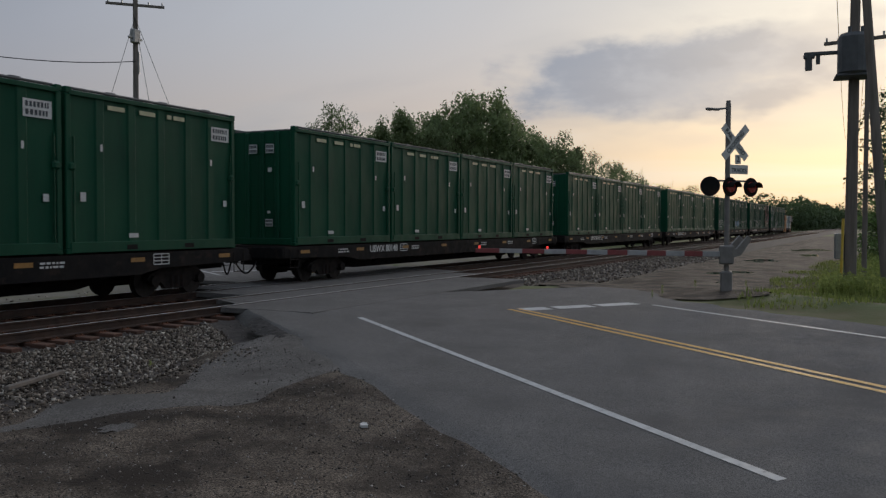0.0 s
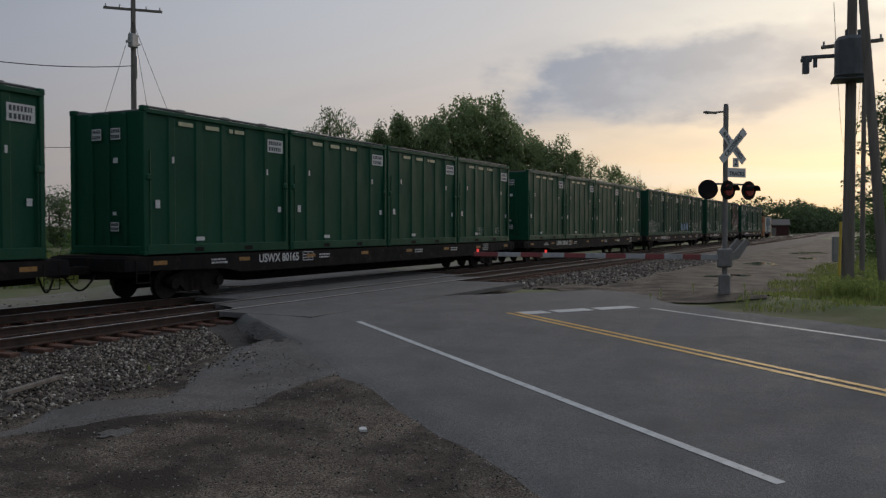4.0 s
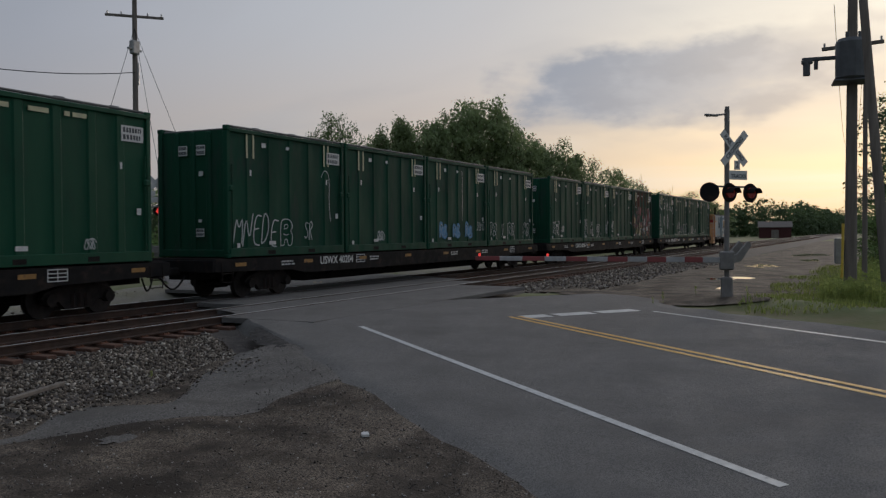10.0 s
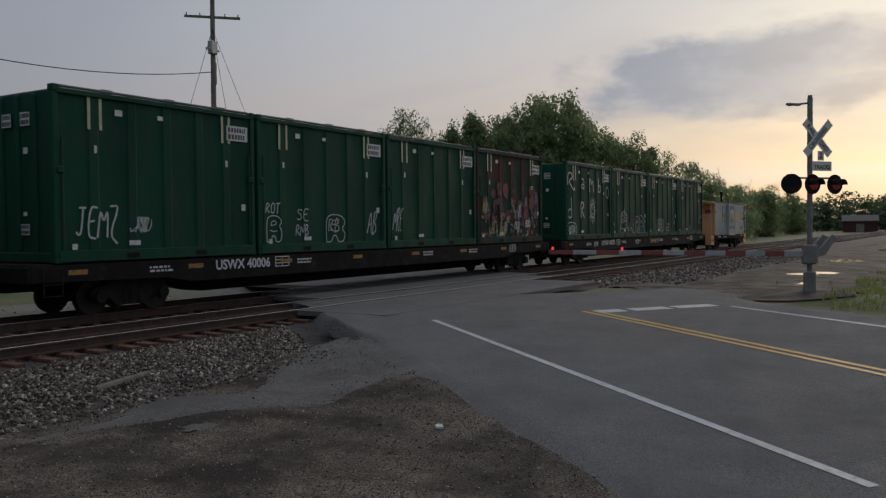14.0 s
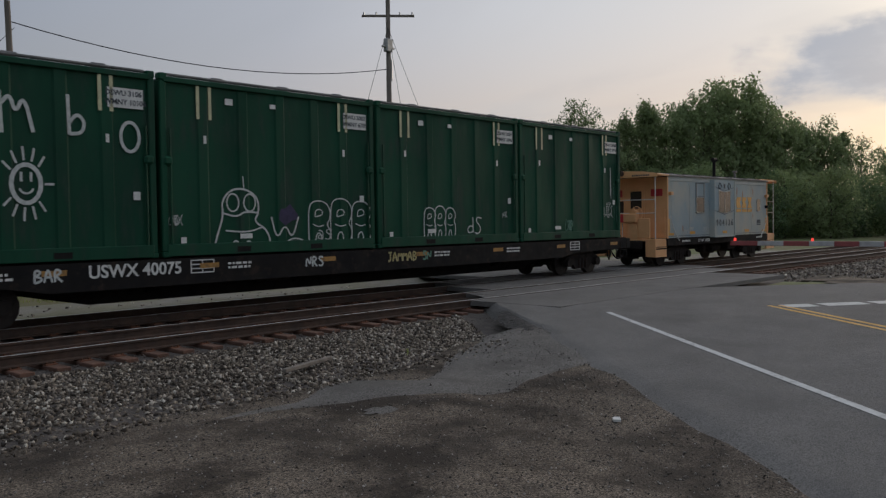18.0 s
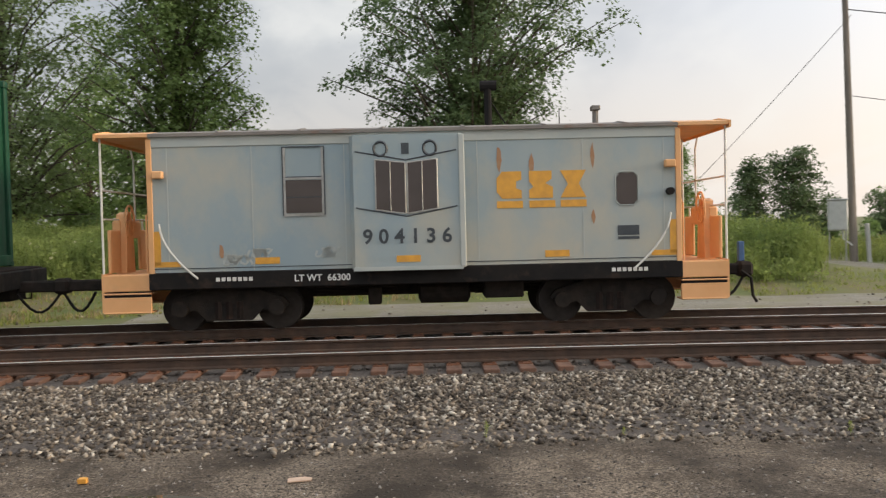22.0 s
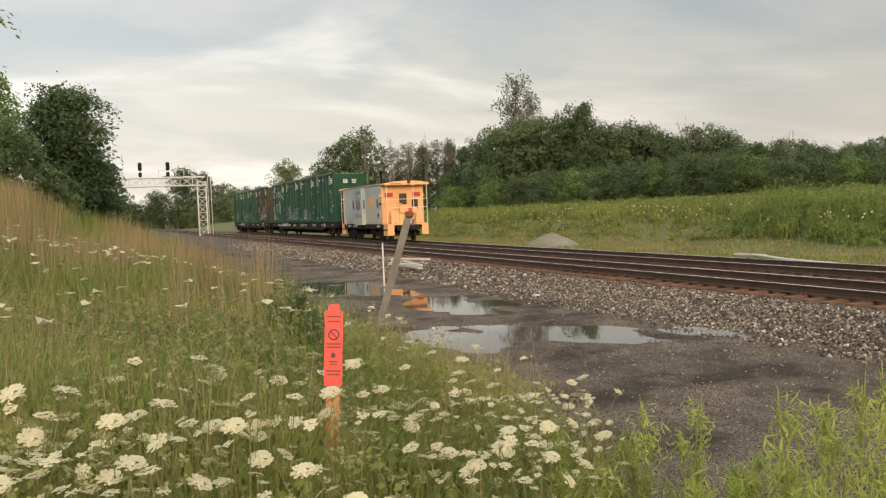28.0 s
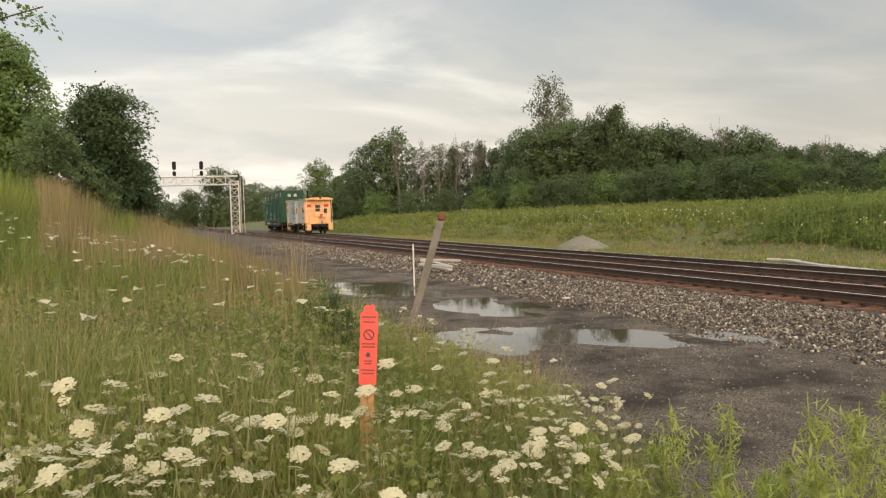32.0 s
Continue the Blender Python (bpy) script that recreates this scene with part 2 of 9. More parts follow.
M["stone"] = stone_mat("ballast_stone", ((0, (0.042, 0.034, 0.027)), (0.34, (0.104, 0.084, 0.065)), (0.64, (0.212, 0.175, 0.136)), (0.88, (0.37, 0.32, 0.255)), (1, (0.70, 0.65, 0.56))))
M["asphalt"] = mat("asphalt", (0.216, 0.205, 0.192), (0.184, 0.175, 0.164), 0.88, scale=0.9, stain=(0.140, 0.132, 0.124), stain_at=(0.5, 0.7), stain_scale=0.5, bump=0.5, bump_scale=120, fine=0.4, spec=0.22, grit=(90, 0.62, 1.36))
M["asphalt_old"] = mat("asphalt_old", (0.215, 0.20, 0.182), (0.165, 0.154, 0.141), 0.92, scale=0.9, stain=(0.12, 0.111, 0.10), stain_at=(0.52, 0.68), stain_scale=0.8, bump=0.6, bump_scale=70, fine=0.4, spec=0.15, grit=(60, 0.6, 1.35))
M["paint_white"] = mat("road_paint_white", (0.62, 0.62, 0.60), (0.50, 0.50, 0.48), 0.6, scale=6, stain=(0.22, 0.21, 0.21), stain_at=(0.56, 0.72), stain_scale=7)
M["paint_yellow"] = mat("road_paint_yellow", (0.72, 0.42, 0.06), (0.60, 0.34, 0.05), 0.6, scale=6, stain=(0.25, 0.18, 0.08), stain_at=(0.58, 0.75), stain_scale=7)
M["rail"] = mat("rail_rust", (0.085, 0.05, 0.034), (0.05, 0.034, 0.026), 0.75, 0.2, scale=3, bump=0.3, bump_scale=50)
M["railhead"] = mat("rail_head_polished", (0.84, 0.82, 0.80), (0.66, 0.64, 0.62), 0.6, 0.7, scale=8)
M["tie"] = mat("tie_wood", (0.155, 0.080, 0.052), (0.095, 0.054, 0.038), 0.9, scale=4, stretch=(1, 0.25, 1), rand=0.35, bump=0.7, bump_scale=40)
M["plate"] = mat("tie_plate_rust", (0.20, 0.085, 0.045), (0.13, 0.06, 0.035), 0.85, 0.3, scale=8)
M["tar"] = mat("asphalt_crumbs", (0.045, 0.042, 0.04), (0.03, 0.028, 0.027), 0.9, scale=3, bump=1.0, bump_scale=30, fine=0.5, grit=(30, 0.4, 1.6))


def water():
    m = mat("puddle_water", (0.085, 0.066, 0.045), (0.07, 0.055, 0.038), 0.03, scale=2, gloss_var=0.01, bump=0.02, bump_scale=3, spec=0.6)
    return m


M["water"] = water()


# ---- mesh building ----
class Shape:
    """Collects vertices and faces for one mesh."""

    def __init__(self):
        self.v, self.f, self.m = [], [], []
        self.slot = 0

    def add(self, verts, faces, at=None):
        k = len(self.v)
        self.v.extend([tuple(at @ Vector(p)) for p in verts] if at is not None else verts)
        self.f.extend([tuple(i + k for i in f) for f in faces])
        self.m.extend([self.slot] * len(faces))
        return self

    def box(self, x0, x1, y0, y1, z0, z1, at=None):
        v = [(x, y, z) for z in (z0, z1) for y in (y0, y1) for x in (x0, x1)]
        return self.add(v, [(0, 2, 3, 1), (4, 5, 7, 6), (0, 1, 5, 4), (2, 6, 7, 3), (0, 4, 6, 2), (1, 3, 7, 5)], at)

    def cbox(self, x0, x1, y0, y1, z0, z1, c=0.02, at=None):
        """A box with chamfered edges."""
        c = min(c, (x1 - x0) * 0.45, (y1 - y0) * 0.45, (z1 - z0) * 0.45)
        lo, hi = (x0, y0, z0), (x1, y1, z1)
        v, idx = [], {}
        for sx in (0, 1):
            for sy in (0, 1):
                for sz in (0, 1):
                    s = (sx, sy, sz)
                    for ax in range(3):
                        p = []
                        for k in range(3):
                            e = hi[k] if s[k] else lo[k]
                            p.append(e if k == ax else e + (-c if s[k] else c))
                        idx[s, ax] = len(v)
                        v.append(tuple(p))
        f = []
        for ax in range(3):
            a, b = [k for k in range(3) if k != ax]
            for s in (0, 1):
                ring = []
                for p, q in ((0, 0), (1, 0), (1, 1), (0, 1)):
                    key = [0, 0, 0]
                    key[ax], key[a], key[b] = s, p, q
                    ring.append(idx[tuple(key), ax])
                if (s == 0) != (ax == 1):
                    ring.reverse()
                f.append(tuple(ring))
            for p in (0, 1):
                for q in (0, 1):
                    k0, k1 = [0, 0, 0], [0, 0, 0]
                    k0[a], k0[b], k1[a], k1[b], k1[ax] = p, q, p, q, 1
                    f.append((idx[tuple(k0), a], idx[tuple(k1), a], idx[tuple(k1), b], idx[tuple(k0), b]))
        for sx in (0, 1):
            for sy in (0, 1):
                for sz in (0, 1):
                    f.append(tuple(idx[(sx, sy, sz), ax] for ax in range(3)))
        return self.add(v, f, at)

    def tube(self, pts, r, sides=6, caps=True):
        """A round bar along points; r is one radius or one for each point."""
        pts = [Vector(p) for p in pts]
        rs = r if isinstance(r, (list, tuple)) else [r] * len(pts)
        rings = []
        for i, p in enumerate(pts):
            d = (pts[min(i + 1, len(pts) - 1)] - pts[max(i - 1, 0)]).normalized()
            a = d.cross(Vector((0, 0, 1)) if abs(d.z) < 0.9 else Vector((1, 0, 0))).normalized()
            b = d.cross(a)
            rings.append([tuple(p + (a * math.cos(t) + b * math.sin(t)) * rs[i]) for t in [2 * math.pi * k / sides for k in range(sides)]])
        v = [q for ring in rings for q in ring]
        f = [(i * sides + k, i * sides + (k + 1) % sides, (i + 1) * sides + (k + 1) % sides, (i + 1) * sides + k)
             for i in range(len(pts) - 1) for k in range(sides)]
        if caps:
            f += [tuple(range(sides - 1, -1, -1)), tuple(range((len(pts) - 1) * sides, len(pts) * sides))]
        return self.add(v, f)

    def prism(self, outline, axis, lo, hi, at=None):
        """An outline of (u, v) pushed along an axis (0, 1, 2) from lo to hi."""
        k = len(outline)

        def put(u, w, e):
            return ((e, u, w), (u, e, w), (u, w, e))[axis]
        v = [put(u, w, lo) for u, w in outline] + [put(u, w, hi) for u, w in outline]
        f = [tuple(range(k - 1, -1, -1)), tuple(range(k, 2 * k))]
        f += [(i, (i + 1) % k, (i + 1) % k + k, i + k) for i in range(k)]
        return self.add(v, f, at)

    def mesh(self, name, *materials, smooth=False):
        me = bpy.data.meshes.new(name)
        me.from_pydata(self.v, [], self.f)
        for x in materials:
            me.materials.append(x)
        if any(self.m):
            me.polygons.foreach_set("material_index", self.m)
        if smooth:
            me.polygons.foreach_set("use_smooth", [True] * len(me.polygons))
        me.update()
        bm = bmesh.new()
        bm.from_mesh(me)
        bmesh.ops.recalc_face_normals(bm, faces=bm.faces)
        bm.to_mesh(me)
        bm.free()
        return me


def raw_mesh(name, verts, faces, *materials, smooth=False):
    me = bpy.data.meshes.new(name)
    me.from_pydata(verts, [], faces)
    for x in materials:
        me.materials.append(x)
    if smooth:
        me.polygons.foreach_set("use_smooth", [True] * len(me.polygons))
    me.update()
    return me


def part(name, shape, material, parent, label="", smooth=False):
    """One mesh object under a thing or under a part."""
    me = shape if isinstance(shape, bpy.types.Mesh) else shape.mesh(name, *(material if isinstance(material, (list, tuple)) else (material,)), smooth=smooth)
    ob = new(name, me)
    ob.parent = parent
    return tagged(ob, label)


def thing(name, label, category, at=None, group="", kind="", shape=None, material=None):
    """A top-level thing: an Empty for its parts, or a mesh."""
    ob = new(name, shape.mesh(name, *(material if isinstance(material, (list, tuple)) else (material,))) if shape else None)
    if at is not None:
        ob.matrix_world = at
    return tagged(ob, label, category, group, kind)


def smooth_step(v, lo, hi):
    t = min(1.0, max(0.0, (v - lo) / (hi - lo)))
    return t * t * (3 - 2 * t)


# ---- the line of the railway: the far rail of the empty track, X along it, Y away from the camera ----
def rail_y(x):
    v = x / 12.0
    return 15.6575 - 0.02565 * x - 0.09746 * 12.0 * (abs(v) + math.log1p(math.exp(-2 * abs(v))))


def rail_slope(x):
    return -0.02565 - 0.09746 * math.tanh(x / 12.0)


LINE_X = np.arange(-520, 900, 0.25)
LINE_S = np.concatenate([[0], np.cumsum(np.sqrt(1 + np.array([rail_slope(x) for x in LINE_X[:-1] + 0.125]) ** 2) * 0.25)])
LINE_S -= np.interp(0, LINE_X, LINE_S)


def on_line(s, off=0.0):
    """Point and heading at s metres along the line, off metres beyond it."""
    x = float(np.interp(s, LINE_S, LINE_X))
    a = math.atan(rail_slope(x))
    return x - math.sin(a) * off, rail_y(x) + math.cos(a) * off, a


NEAR, FAR = -0.75, 2.78         # centres of the empty and of the train's track, from the line


def far_off(s):
    """Offset of the train's track, which leaves the other at its west end."""
    return FAR + 0.8 * smooth_step(-s, 35, 80) + max(0.0, -105.0 - s) ** 2 / 300.0


GAUGE = 0.75


def across(x, y):
    """Metres beyond the line, square to it."""
    return (y - rail_y(x)) * math.cos(math.atan(rail_slope(x)))


# ---- the road: a metres along it, b metres to the right of its white edge line ----
RX, RY = 0.698, 0.716


def road_bend(a):
    return 0.0045 * max(0.0, a - 18) ** 2 if a < 60 else 7.94 + 0.378 * (a - 60)


def road_point(a, b):
    b = b + road_bend(a)
    return 16.83 + a * RX + b * RY, 8.03 + a * RY - b * RX


def road_ab(x, y):
    u, v = x - 16.83, y - 8.03
    a = u * RX + v * RY
    return a, u * RY - v * RX - road_bend(a)


def road_z(a, b):
    k = 0.036 - 0.0040 * min(9.0, max(-2.5, b))
    if a < 1.5:
        return -0.02 - k * min(1.5 - a, 16) * 0.92
    if a > 16:
        return -0.02 - 0.012 * min(a - 16, 30)
    return -0.02


BANK = [(-400, -30.0), (-120, -3.0), (-60, 1.0), (-31, 2.0), (-19.5, 2.3), (-13, 2.8), (-11, 3.5), (-8, 3.7), (-6, 3.2), (-4.2, 2.5), (-2.9, 1.5), (-2.0, 0.2), (-1.4, -6.0), (60, -40.0)]


def bank_edge(x):
    return float(np.interp(x, [p[0] for p in BANK], [p[1] for p in BANK]))


def ground_z(x, y):
    d = across(x, y)
    z = -0.34
    # the ballast lies on a sunken bed
    z -= 0.16 * smooth_step(d, -5.9, -4.9) * (1 - smooth_step(d, 6.2, 7.0))
    if d > 6.2:
        z += 0.04 * (1 - smooth_step(d, 6.2, 9.0))
    # grassed rise beyond the tracks
    if d > 7:
        z += (1.25 * smooth_step(d, 9.0, 15) + 0.9 * smooth_step(d, 15, 60)) * smooth_step(-x, -21, -8)
    # bank on which the camera stands
    e = bank_edge(x) - y
    if x < 4 and e > 0:
        f = smooth_step(-x, 3, 22)
        z += (1 - f) * 0.80 * smooth_step(e, 0.0, 2.6) + f * min(4.6, 0.43 * e) * smooth_step(e, 0, 0.8)
    a, b = road_ab(x, y)
    r = road_z(a, b) - 0.035
    w = smooth_step(b, -5.5, -2.4) * (1 - smooth_step(b, 10.5, 14.5)) * (1 if -40 < a < 120 else 0)
    if abs(d - 1.1) > 6:
        z = z * (1 - w) + r * w
    # verge where the crossing signal stands
    z += 0.25 * smooth_step(b, 9.8, 11.5) * (1 - smooth_step(b, 14, 22)) * smooth_step(-a, -4.5, -1) * smooth_step(a, -14, -6)
    if x > 26 and d < -3:
        z -= 0.02 * smooth_step(x, 26, 60)
    return z


def sheet(name, xs, ys, zf, material, keep=None):
    v = [(x, y, zf(x, y)) for y in ys for x in xs]
    k = len(xs)
    f = [(j * k + i, j * k + i + 1, (j + 1) * k + i + 1, (j + 1) * k + i) for j in range(len(ys) - 1) for i in range(k - 1)
         if keep is None or keep((xs[i] + xs[i + 1]) / 2, (ys[j] + ys[j + 1]) / 2)]
    return raw_mesh(name, v, f, material, smooth=True)


def spread(lo, hi, core_lo, core_hi, step, grow=1.12):
    a = list(np.arange(core_lo, core_hi + 1e-6, step))
    s, v, up = step, core_hi, []
    while v < hi:
        s *= grow
        v += s
        up.append(v)
    s, v, down = step, core_lo, []
    while v > lo:
        s *= grow
        v -= s
        down.append(v)
    return down[::-1] + a + up


# puddles: centre, half sizes, turn in degrees
PUDDLES = [(-3.4, 6.7, 2.5, 1.15, 10), (-26.0, 5.3, 3.2, 1.7, 10), (-19.7, 6.75, 3.0, 1.25, 5), (-14.0, 7.05, 2.1, 1.15, 40), (-14.3, 4.9, 1.75, 0.95, 0),
           (60.0, -0.5, 3.6, 1.2, -8), (43.5, 1.2, 2.6, 0.9, -12), (26.3, -1.9, 1.0, 0.35, -40), (85.0, -4.5, 5.0, 1.6, -8), (36.5, 1.5, 1.6, 0.5, -10), (70.0, -4.0, 3.5, 0.9, -8)]


def puddle_u(p, x, y):
    c, s = math.cos(radians(p[4])), math.sin(radians(p[4]))
    u, v = x - p[0], y - p[1]
    return math.hypot((u * c + v * s) / p[2], (v * c - u * s) / p[3])


def puddle_level(p):
    return ground_z(p[0], p[1]) - 0.030 - 0.004 * (PUDDLES.index(p) % 4)


def lumpy(x, y):
    n = noise.noise(Vector((x * 0.35, y * 0.35, 0))) * 0.05 + noise.noise(Vector((x * 1.3, y * 1.3, 5))) * 0.02
    z = ground_z(x, y) + n * (1 if abs(across(x, y) - 1.1) > 6 else 0.3)
    b = road_ab(x, y)[1]
    if -4.5 < b < 13:
        z -= 0.85 * n * smooth_step(b, -4.5, -3.0) * (1 - smooth_step(b, 10, 13)) * (1 if abs(across(x, y) - 1.1) > 6 else 0.3)
    for p in PUDDLES:
        if abs(x - p[0]) < 9 and abs(y - p[1]) < 9:
            k = 1 - smooth_step(puddle_u(p, x, y), 0.5, 1.45)
            rough = 0.045 * noise.noise(Vector((x * 0.75, y * 1.3, 7))) + 0.014 * noise.noise(Vector((x * 3.1, y * 3.6, 1)))
            z += (puddle_level(p) - 0.016 + rough - z) * k
    return z


GX, GY = spread(-3500, 3500, -45, 48, 0.75), spread(-3500, 3500, -22, 46, 0.75)
ground = new("ground", sheet("ground", GX, GY, lambda x, y: lumpy(x, y) - 0.035, M["grass_ground"]))
tagged(ground, "uneven grassy and bare earth ground beside the railway", "ground", kind="structure")


# bare gravel lot between bank, track and road
def lot_keep(x, y):
    a, b = road_ab(x, y)
    wob = 0.5 * noise.noise(Vector((x * 0.5, y * 0.5, 9)))
    return across(x, y) < -4.7 + 0.3 * noise.noise(Vector((x * 0.8, y * 0.8, 2))) and y > bank_edge(x) - 0.15 + wob * 0.6 and b < -1.5 + wob * 0.3 and (y > -8 or x < 0)


lot = new("gravel_lot", sheet("gravel_lot", spread(-110, 22, -32, 21, 0.22, 1.08), list(np.arange(-8, 16, 0.25)), lambda x, y: lumpy(x, y), M["lot"], lot_keep))
tagged(lot, "dark packed gravel lot, damp and stained", "ground", kind="structure")
lot_e = new("gravel_verge", sheet("gravel_verge", list(np.arange(24, 180, 0.8)), list(np.arange(-30, 14, 0.8)), lambda x, y: lumpy(x, y) + 0.004, M["lot"],
            lambda x, y: -12.8 - 0.02 * x - 1.5 * noise.noise(Vector((x * 0.2, y * 0.2, 3))) < across(x, y) < -4.6 and road_ab(x, y)[1] > 9.0))
tagged(lot_e, "dark gravel beside the track, with puddles", "ground", kind="structure")


for p in PUDDLES:
    c_, s_ = math.cos(radians(p[4])), math.sin(radians(p[4]))
    ring = [(p[0] + 1.4 * (p[2] * math.cos(a) * c_ - p[3] * math.sin(a) * s_), p[1] + 1.4 * (p[2] * math.cos(a) * s_ + p[3] * math.sin(a) * c_), puddle_level(p)) for a in [2 * math.pi * i / 28 for i in range(28)]]
    pd = new("puddle", raw_mesh("puddle", ring, [tuple(range(28))], M["water"]))
    tagged(pd, "shallow muddy rain puddle on the dark gravel", "puddle", "puddles on the gravel", "structure")


# ballast beds
def strip(name, off0, off1, s0, s1, step, zf, material, across_n=8, skip=None):
    ss = list(np.arange(s0, s1, step))
    v, f = [], []
    for s in ss:
        for i in range(across_n + 1):
            o = off0 + (off1 - off0) * i / across_n
            x, y, _ = on_line(s, o)
            v.append((x, y, zf(x, y, o)))
    k = across_n + 1
    for j in range(len(ss) - 1):
        for i in range(across_n):
            f.append((j * k + i, (j + 1) * k + i, (j + 1) * k + i + 1, j * k + i + 1))
    return raw_mesh(name, v, f, material, smooth=True)


def bed_z(x, y, o):
    crown = -0.272
    if o < -2.3:
        crown -= 0.13 * smooth_step(-o, 2.3, 5.4)
    if o > 4.7:
        crown -= 0.14 * smooth_step(o, 4.7, 6.6)
    return crown + 0.02 * noise.noise(Vector((x * 1.7, y * 1.7, 2)))


bed = new("ballast_bed", strip("ballast_bed", -5.6, 6.6, -330, 620, 1.2, bed_z, M["ballast_bed"], 20))
tagged(bed, "crushed stone ballast bed under two tracks", "ballast", kind="structure")
far_strip = new("access_strip", strip("access_strip", 6.3, 9.6, -7, 60, 1.0, lambda x, y, o: lumpy(x, y) + 0.03, M["far_gravel"], 6))
tagged(far_strip, "pale gravel and short grass strip beyond the far track", "ground", kind="structure")


# ---- rails and ties ----
RAIL = [(-0.075, -0.185), (0.075, -0.185), (0.075, -0.165), (0.012, -0.145), (0.012, -0.045), (0.036, -0.035), (0.036, -0.004), (0.030, 0.0),
        (-0.030, 0.0), (-0.036, -0.004), (-0.036, -0.035), (-0.012, -0.045), (-0.012, -0.145), (-0.075, -0.165)]


def rail_mesh(off, s0, s1, swing=False):
    ss = list(np.concatenate([np.arange(s0, -60, 5), np.arange(-60, 60, 1.0), np.arange(60, s1, 8)]))
    v, f, m = [], [], []
    k = len(RAIL)
    for s in ss:
        for u, w in RAIL:
            x, y, _ = on_line(s, off + u + (far_off(s) - FAR if swing else 0))
            v.append((x, y, w))
    for j in range(len(ss) - 1):
        for i in range(k):
            f.append((j * k + i, j * k + (i + 1) % k, (j + 1) * k + (i + 1) % k, (j + 1) * k + i))
            m.append(1 if i == 7 else 0)
    me = raw_mesh("rail", v, f, M["rail"], M["railhead"])
    me.polygons.foreach_set("material_index", m)
    return me


def tie_shape():
    s = Shape()
    s.cbox(-0.115, 0.115, -1.3, 1.3, -0.20, 0, 0.012)
    return s.mesh("tie", M["tie"])


def plate_shape():
    s = Shape()
    for c in (-GAUGE, GAUGE):
        s.box(-0.10, 0.10, c - 0.17, c + 0.17, 0.0, 0.014)
        for dy in (-0.12, 0.12):
            for dx in (-0.06, 0.06):
                s.box(dx - 0.015, dx + 0.015, c + dy - 0.015, c + dy + 0.015, 0.014, 0.04)
    return s.mesh("tie_plate", M["plate"])


TIE, PLATE = tie_shape(), plate_shape()


def crossing_at(x, y):
    a, b = road_ab(x, y)
    return -2.6 < b < 10.2


def build_track(centre, label):
    tr = thing("railway_track", label, "railway track", kind="structure")
    for side in (-GAUGE, GAUGE):
        part("rail", rail_mesh(centre + side, -330, 620, centre == FAR), None, tr, "worn steel rail with polished head")
    rng = random.Random(int(centre * 10))
    far = Shape()
    s = -200.0
    while s < 240:
        s += 0.56
        x, y, a = on_line(s, centre + (far_off(s) - FAR if centre == FAR else 0))
        if crossing_at(x, y):
            continue
        jx = rng.uniform(-0.03, 0.03)
        m = Matrix.Translation((x + jx, y + rng.uniform(-0.06, 0.06), -0.205 + rng.uniform(-0.012, 0.008))) @ Matrix.Rotation(a + rng.uniform(-0.02, 0.02), 4, "Z")
        if -42 < s < 42:
            t = part("tie", TIE, None, tr)
            t.matrix_local = m
            p = part("tie_plate", PLATE, None, t)
        else:
            far.box(-0.115, 0.115, -1.3, 1.3, -0.1, 0.0, m)
    tagged(part("far_ties", far, M["tie"], tr, "row of weathered wooden ties"), kind="stuff")
    return tr


track_a = build_track(NEAR, "empty railway track with rusty rails on wooden ties")
track_b = build_track(FAR, "railway track with worn rails that carries the train")


# ---- road ----
def ribbon(name, a0, a1, b0, b1, lift, material, step=0.8, bn=1, wob=0.0, b_of=None):
    """A strip of the road's surface; b0, b1 may be functions of a."""
    f0 = b0 if callable(b0) else (lambda a: b0)
    f1 = b1 if callable(b1) else (lambda a: b1)
    aa = list(np.arange(a0, a1 + 1e-6, step))
    if aa[-1] < a1 - 0.01:
        aa.append(a1)
    v, f = [], []
    for a in aa:
        w0 = f0(a) + wob * noise.noise(Vector((a * 0.9, 3, 1)))
        w1 = f1(a) + wob * noise.noise(Vector((a * 0.9, 7, 1)))
        for i in range(bn + 1):
            b = w0 + (w1 - w0) * i / bn
            x, y = road_point(a, b)
            v.append((x, y, road_z(a, b) + lift))
    k = bn + 1
    for j in range(len(aa) - 1):
        for i in range(bn):
            f.append((j * k + i, j * k + i + 1, (j + 1) * k + i + 1, (j + 1) * k + i))
    return raw_mesh(name, v, f, material, smooth=True)


def right_edge(a):
    return 8.3 + 1.5 * smooth_step(a, 0, 3) - 1.5 * smooth_step(a, 14, 22)


def left_edge(a):
    return -1.72 - 0.2 * smooth_step(a, -2, 0.5) + 0.6 * smooth_step(a, 15, 20)


road = thing("road", "two-lane asphalt road over a railway level crossing", "road", kind="structure")
part("road_surface", ribbon("road_surface", -60, 5.0, left_edge, right_edge, 0.0, M["asphalt"], 0.5, 12, 0.25), None, road, "worn grey asphalt")
part("road_surface", ribbon("road_surface", 14.0, 130, left_edge, right_edge, 0.0, M["asphalt"], 0.8, 12, 0.15), None, road, "worn grey asphalt")


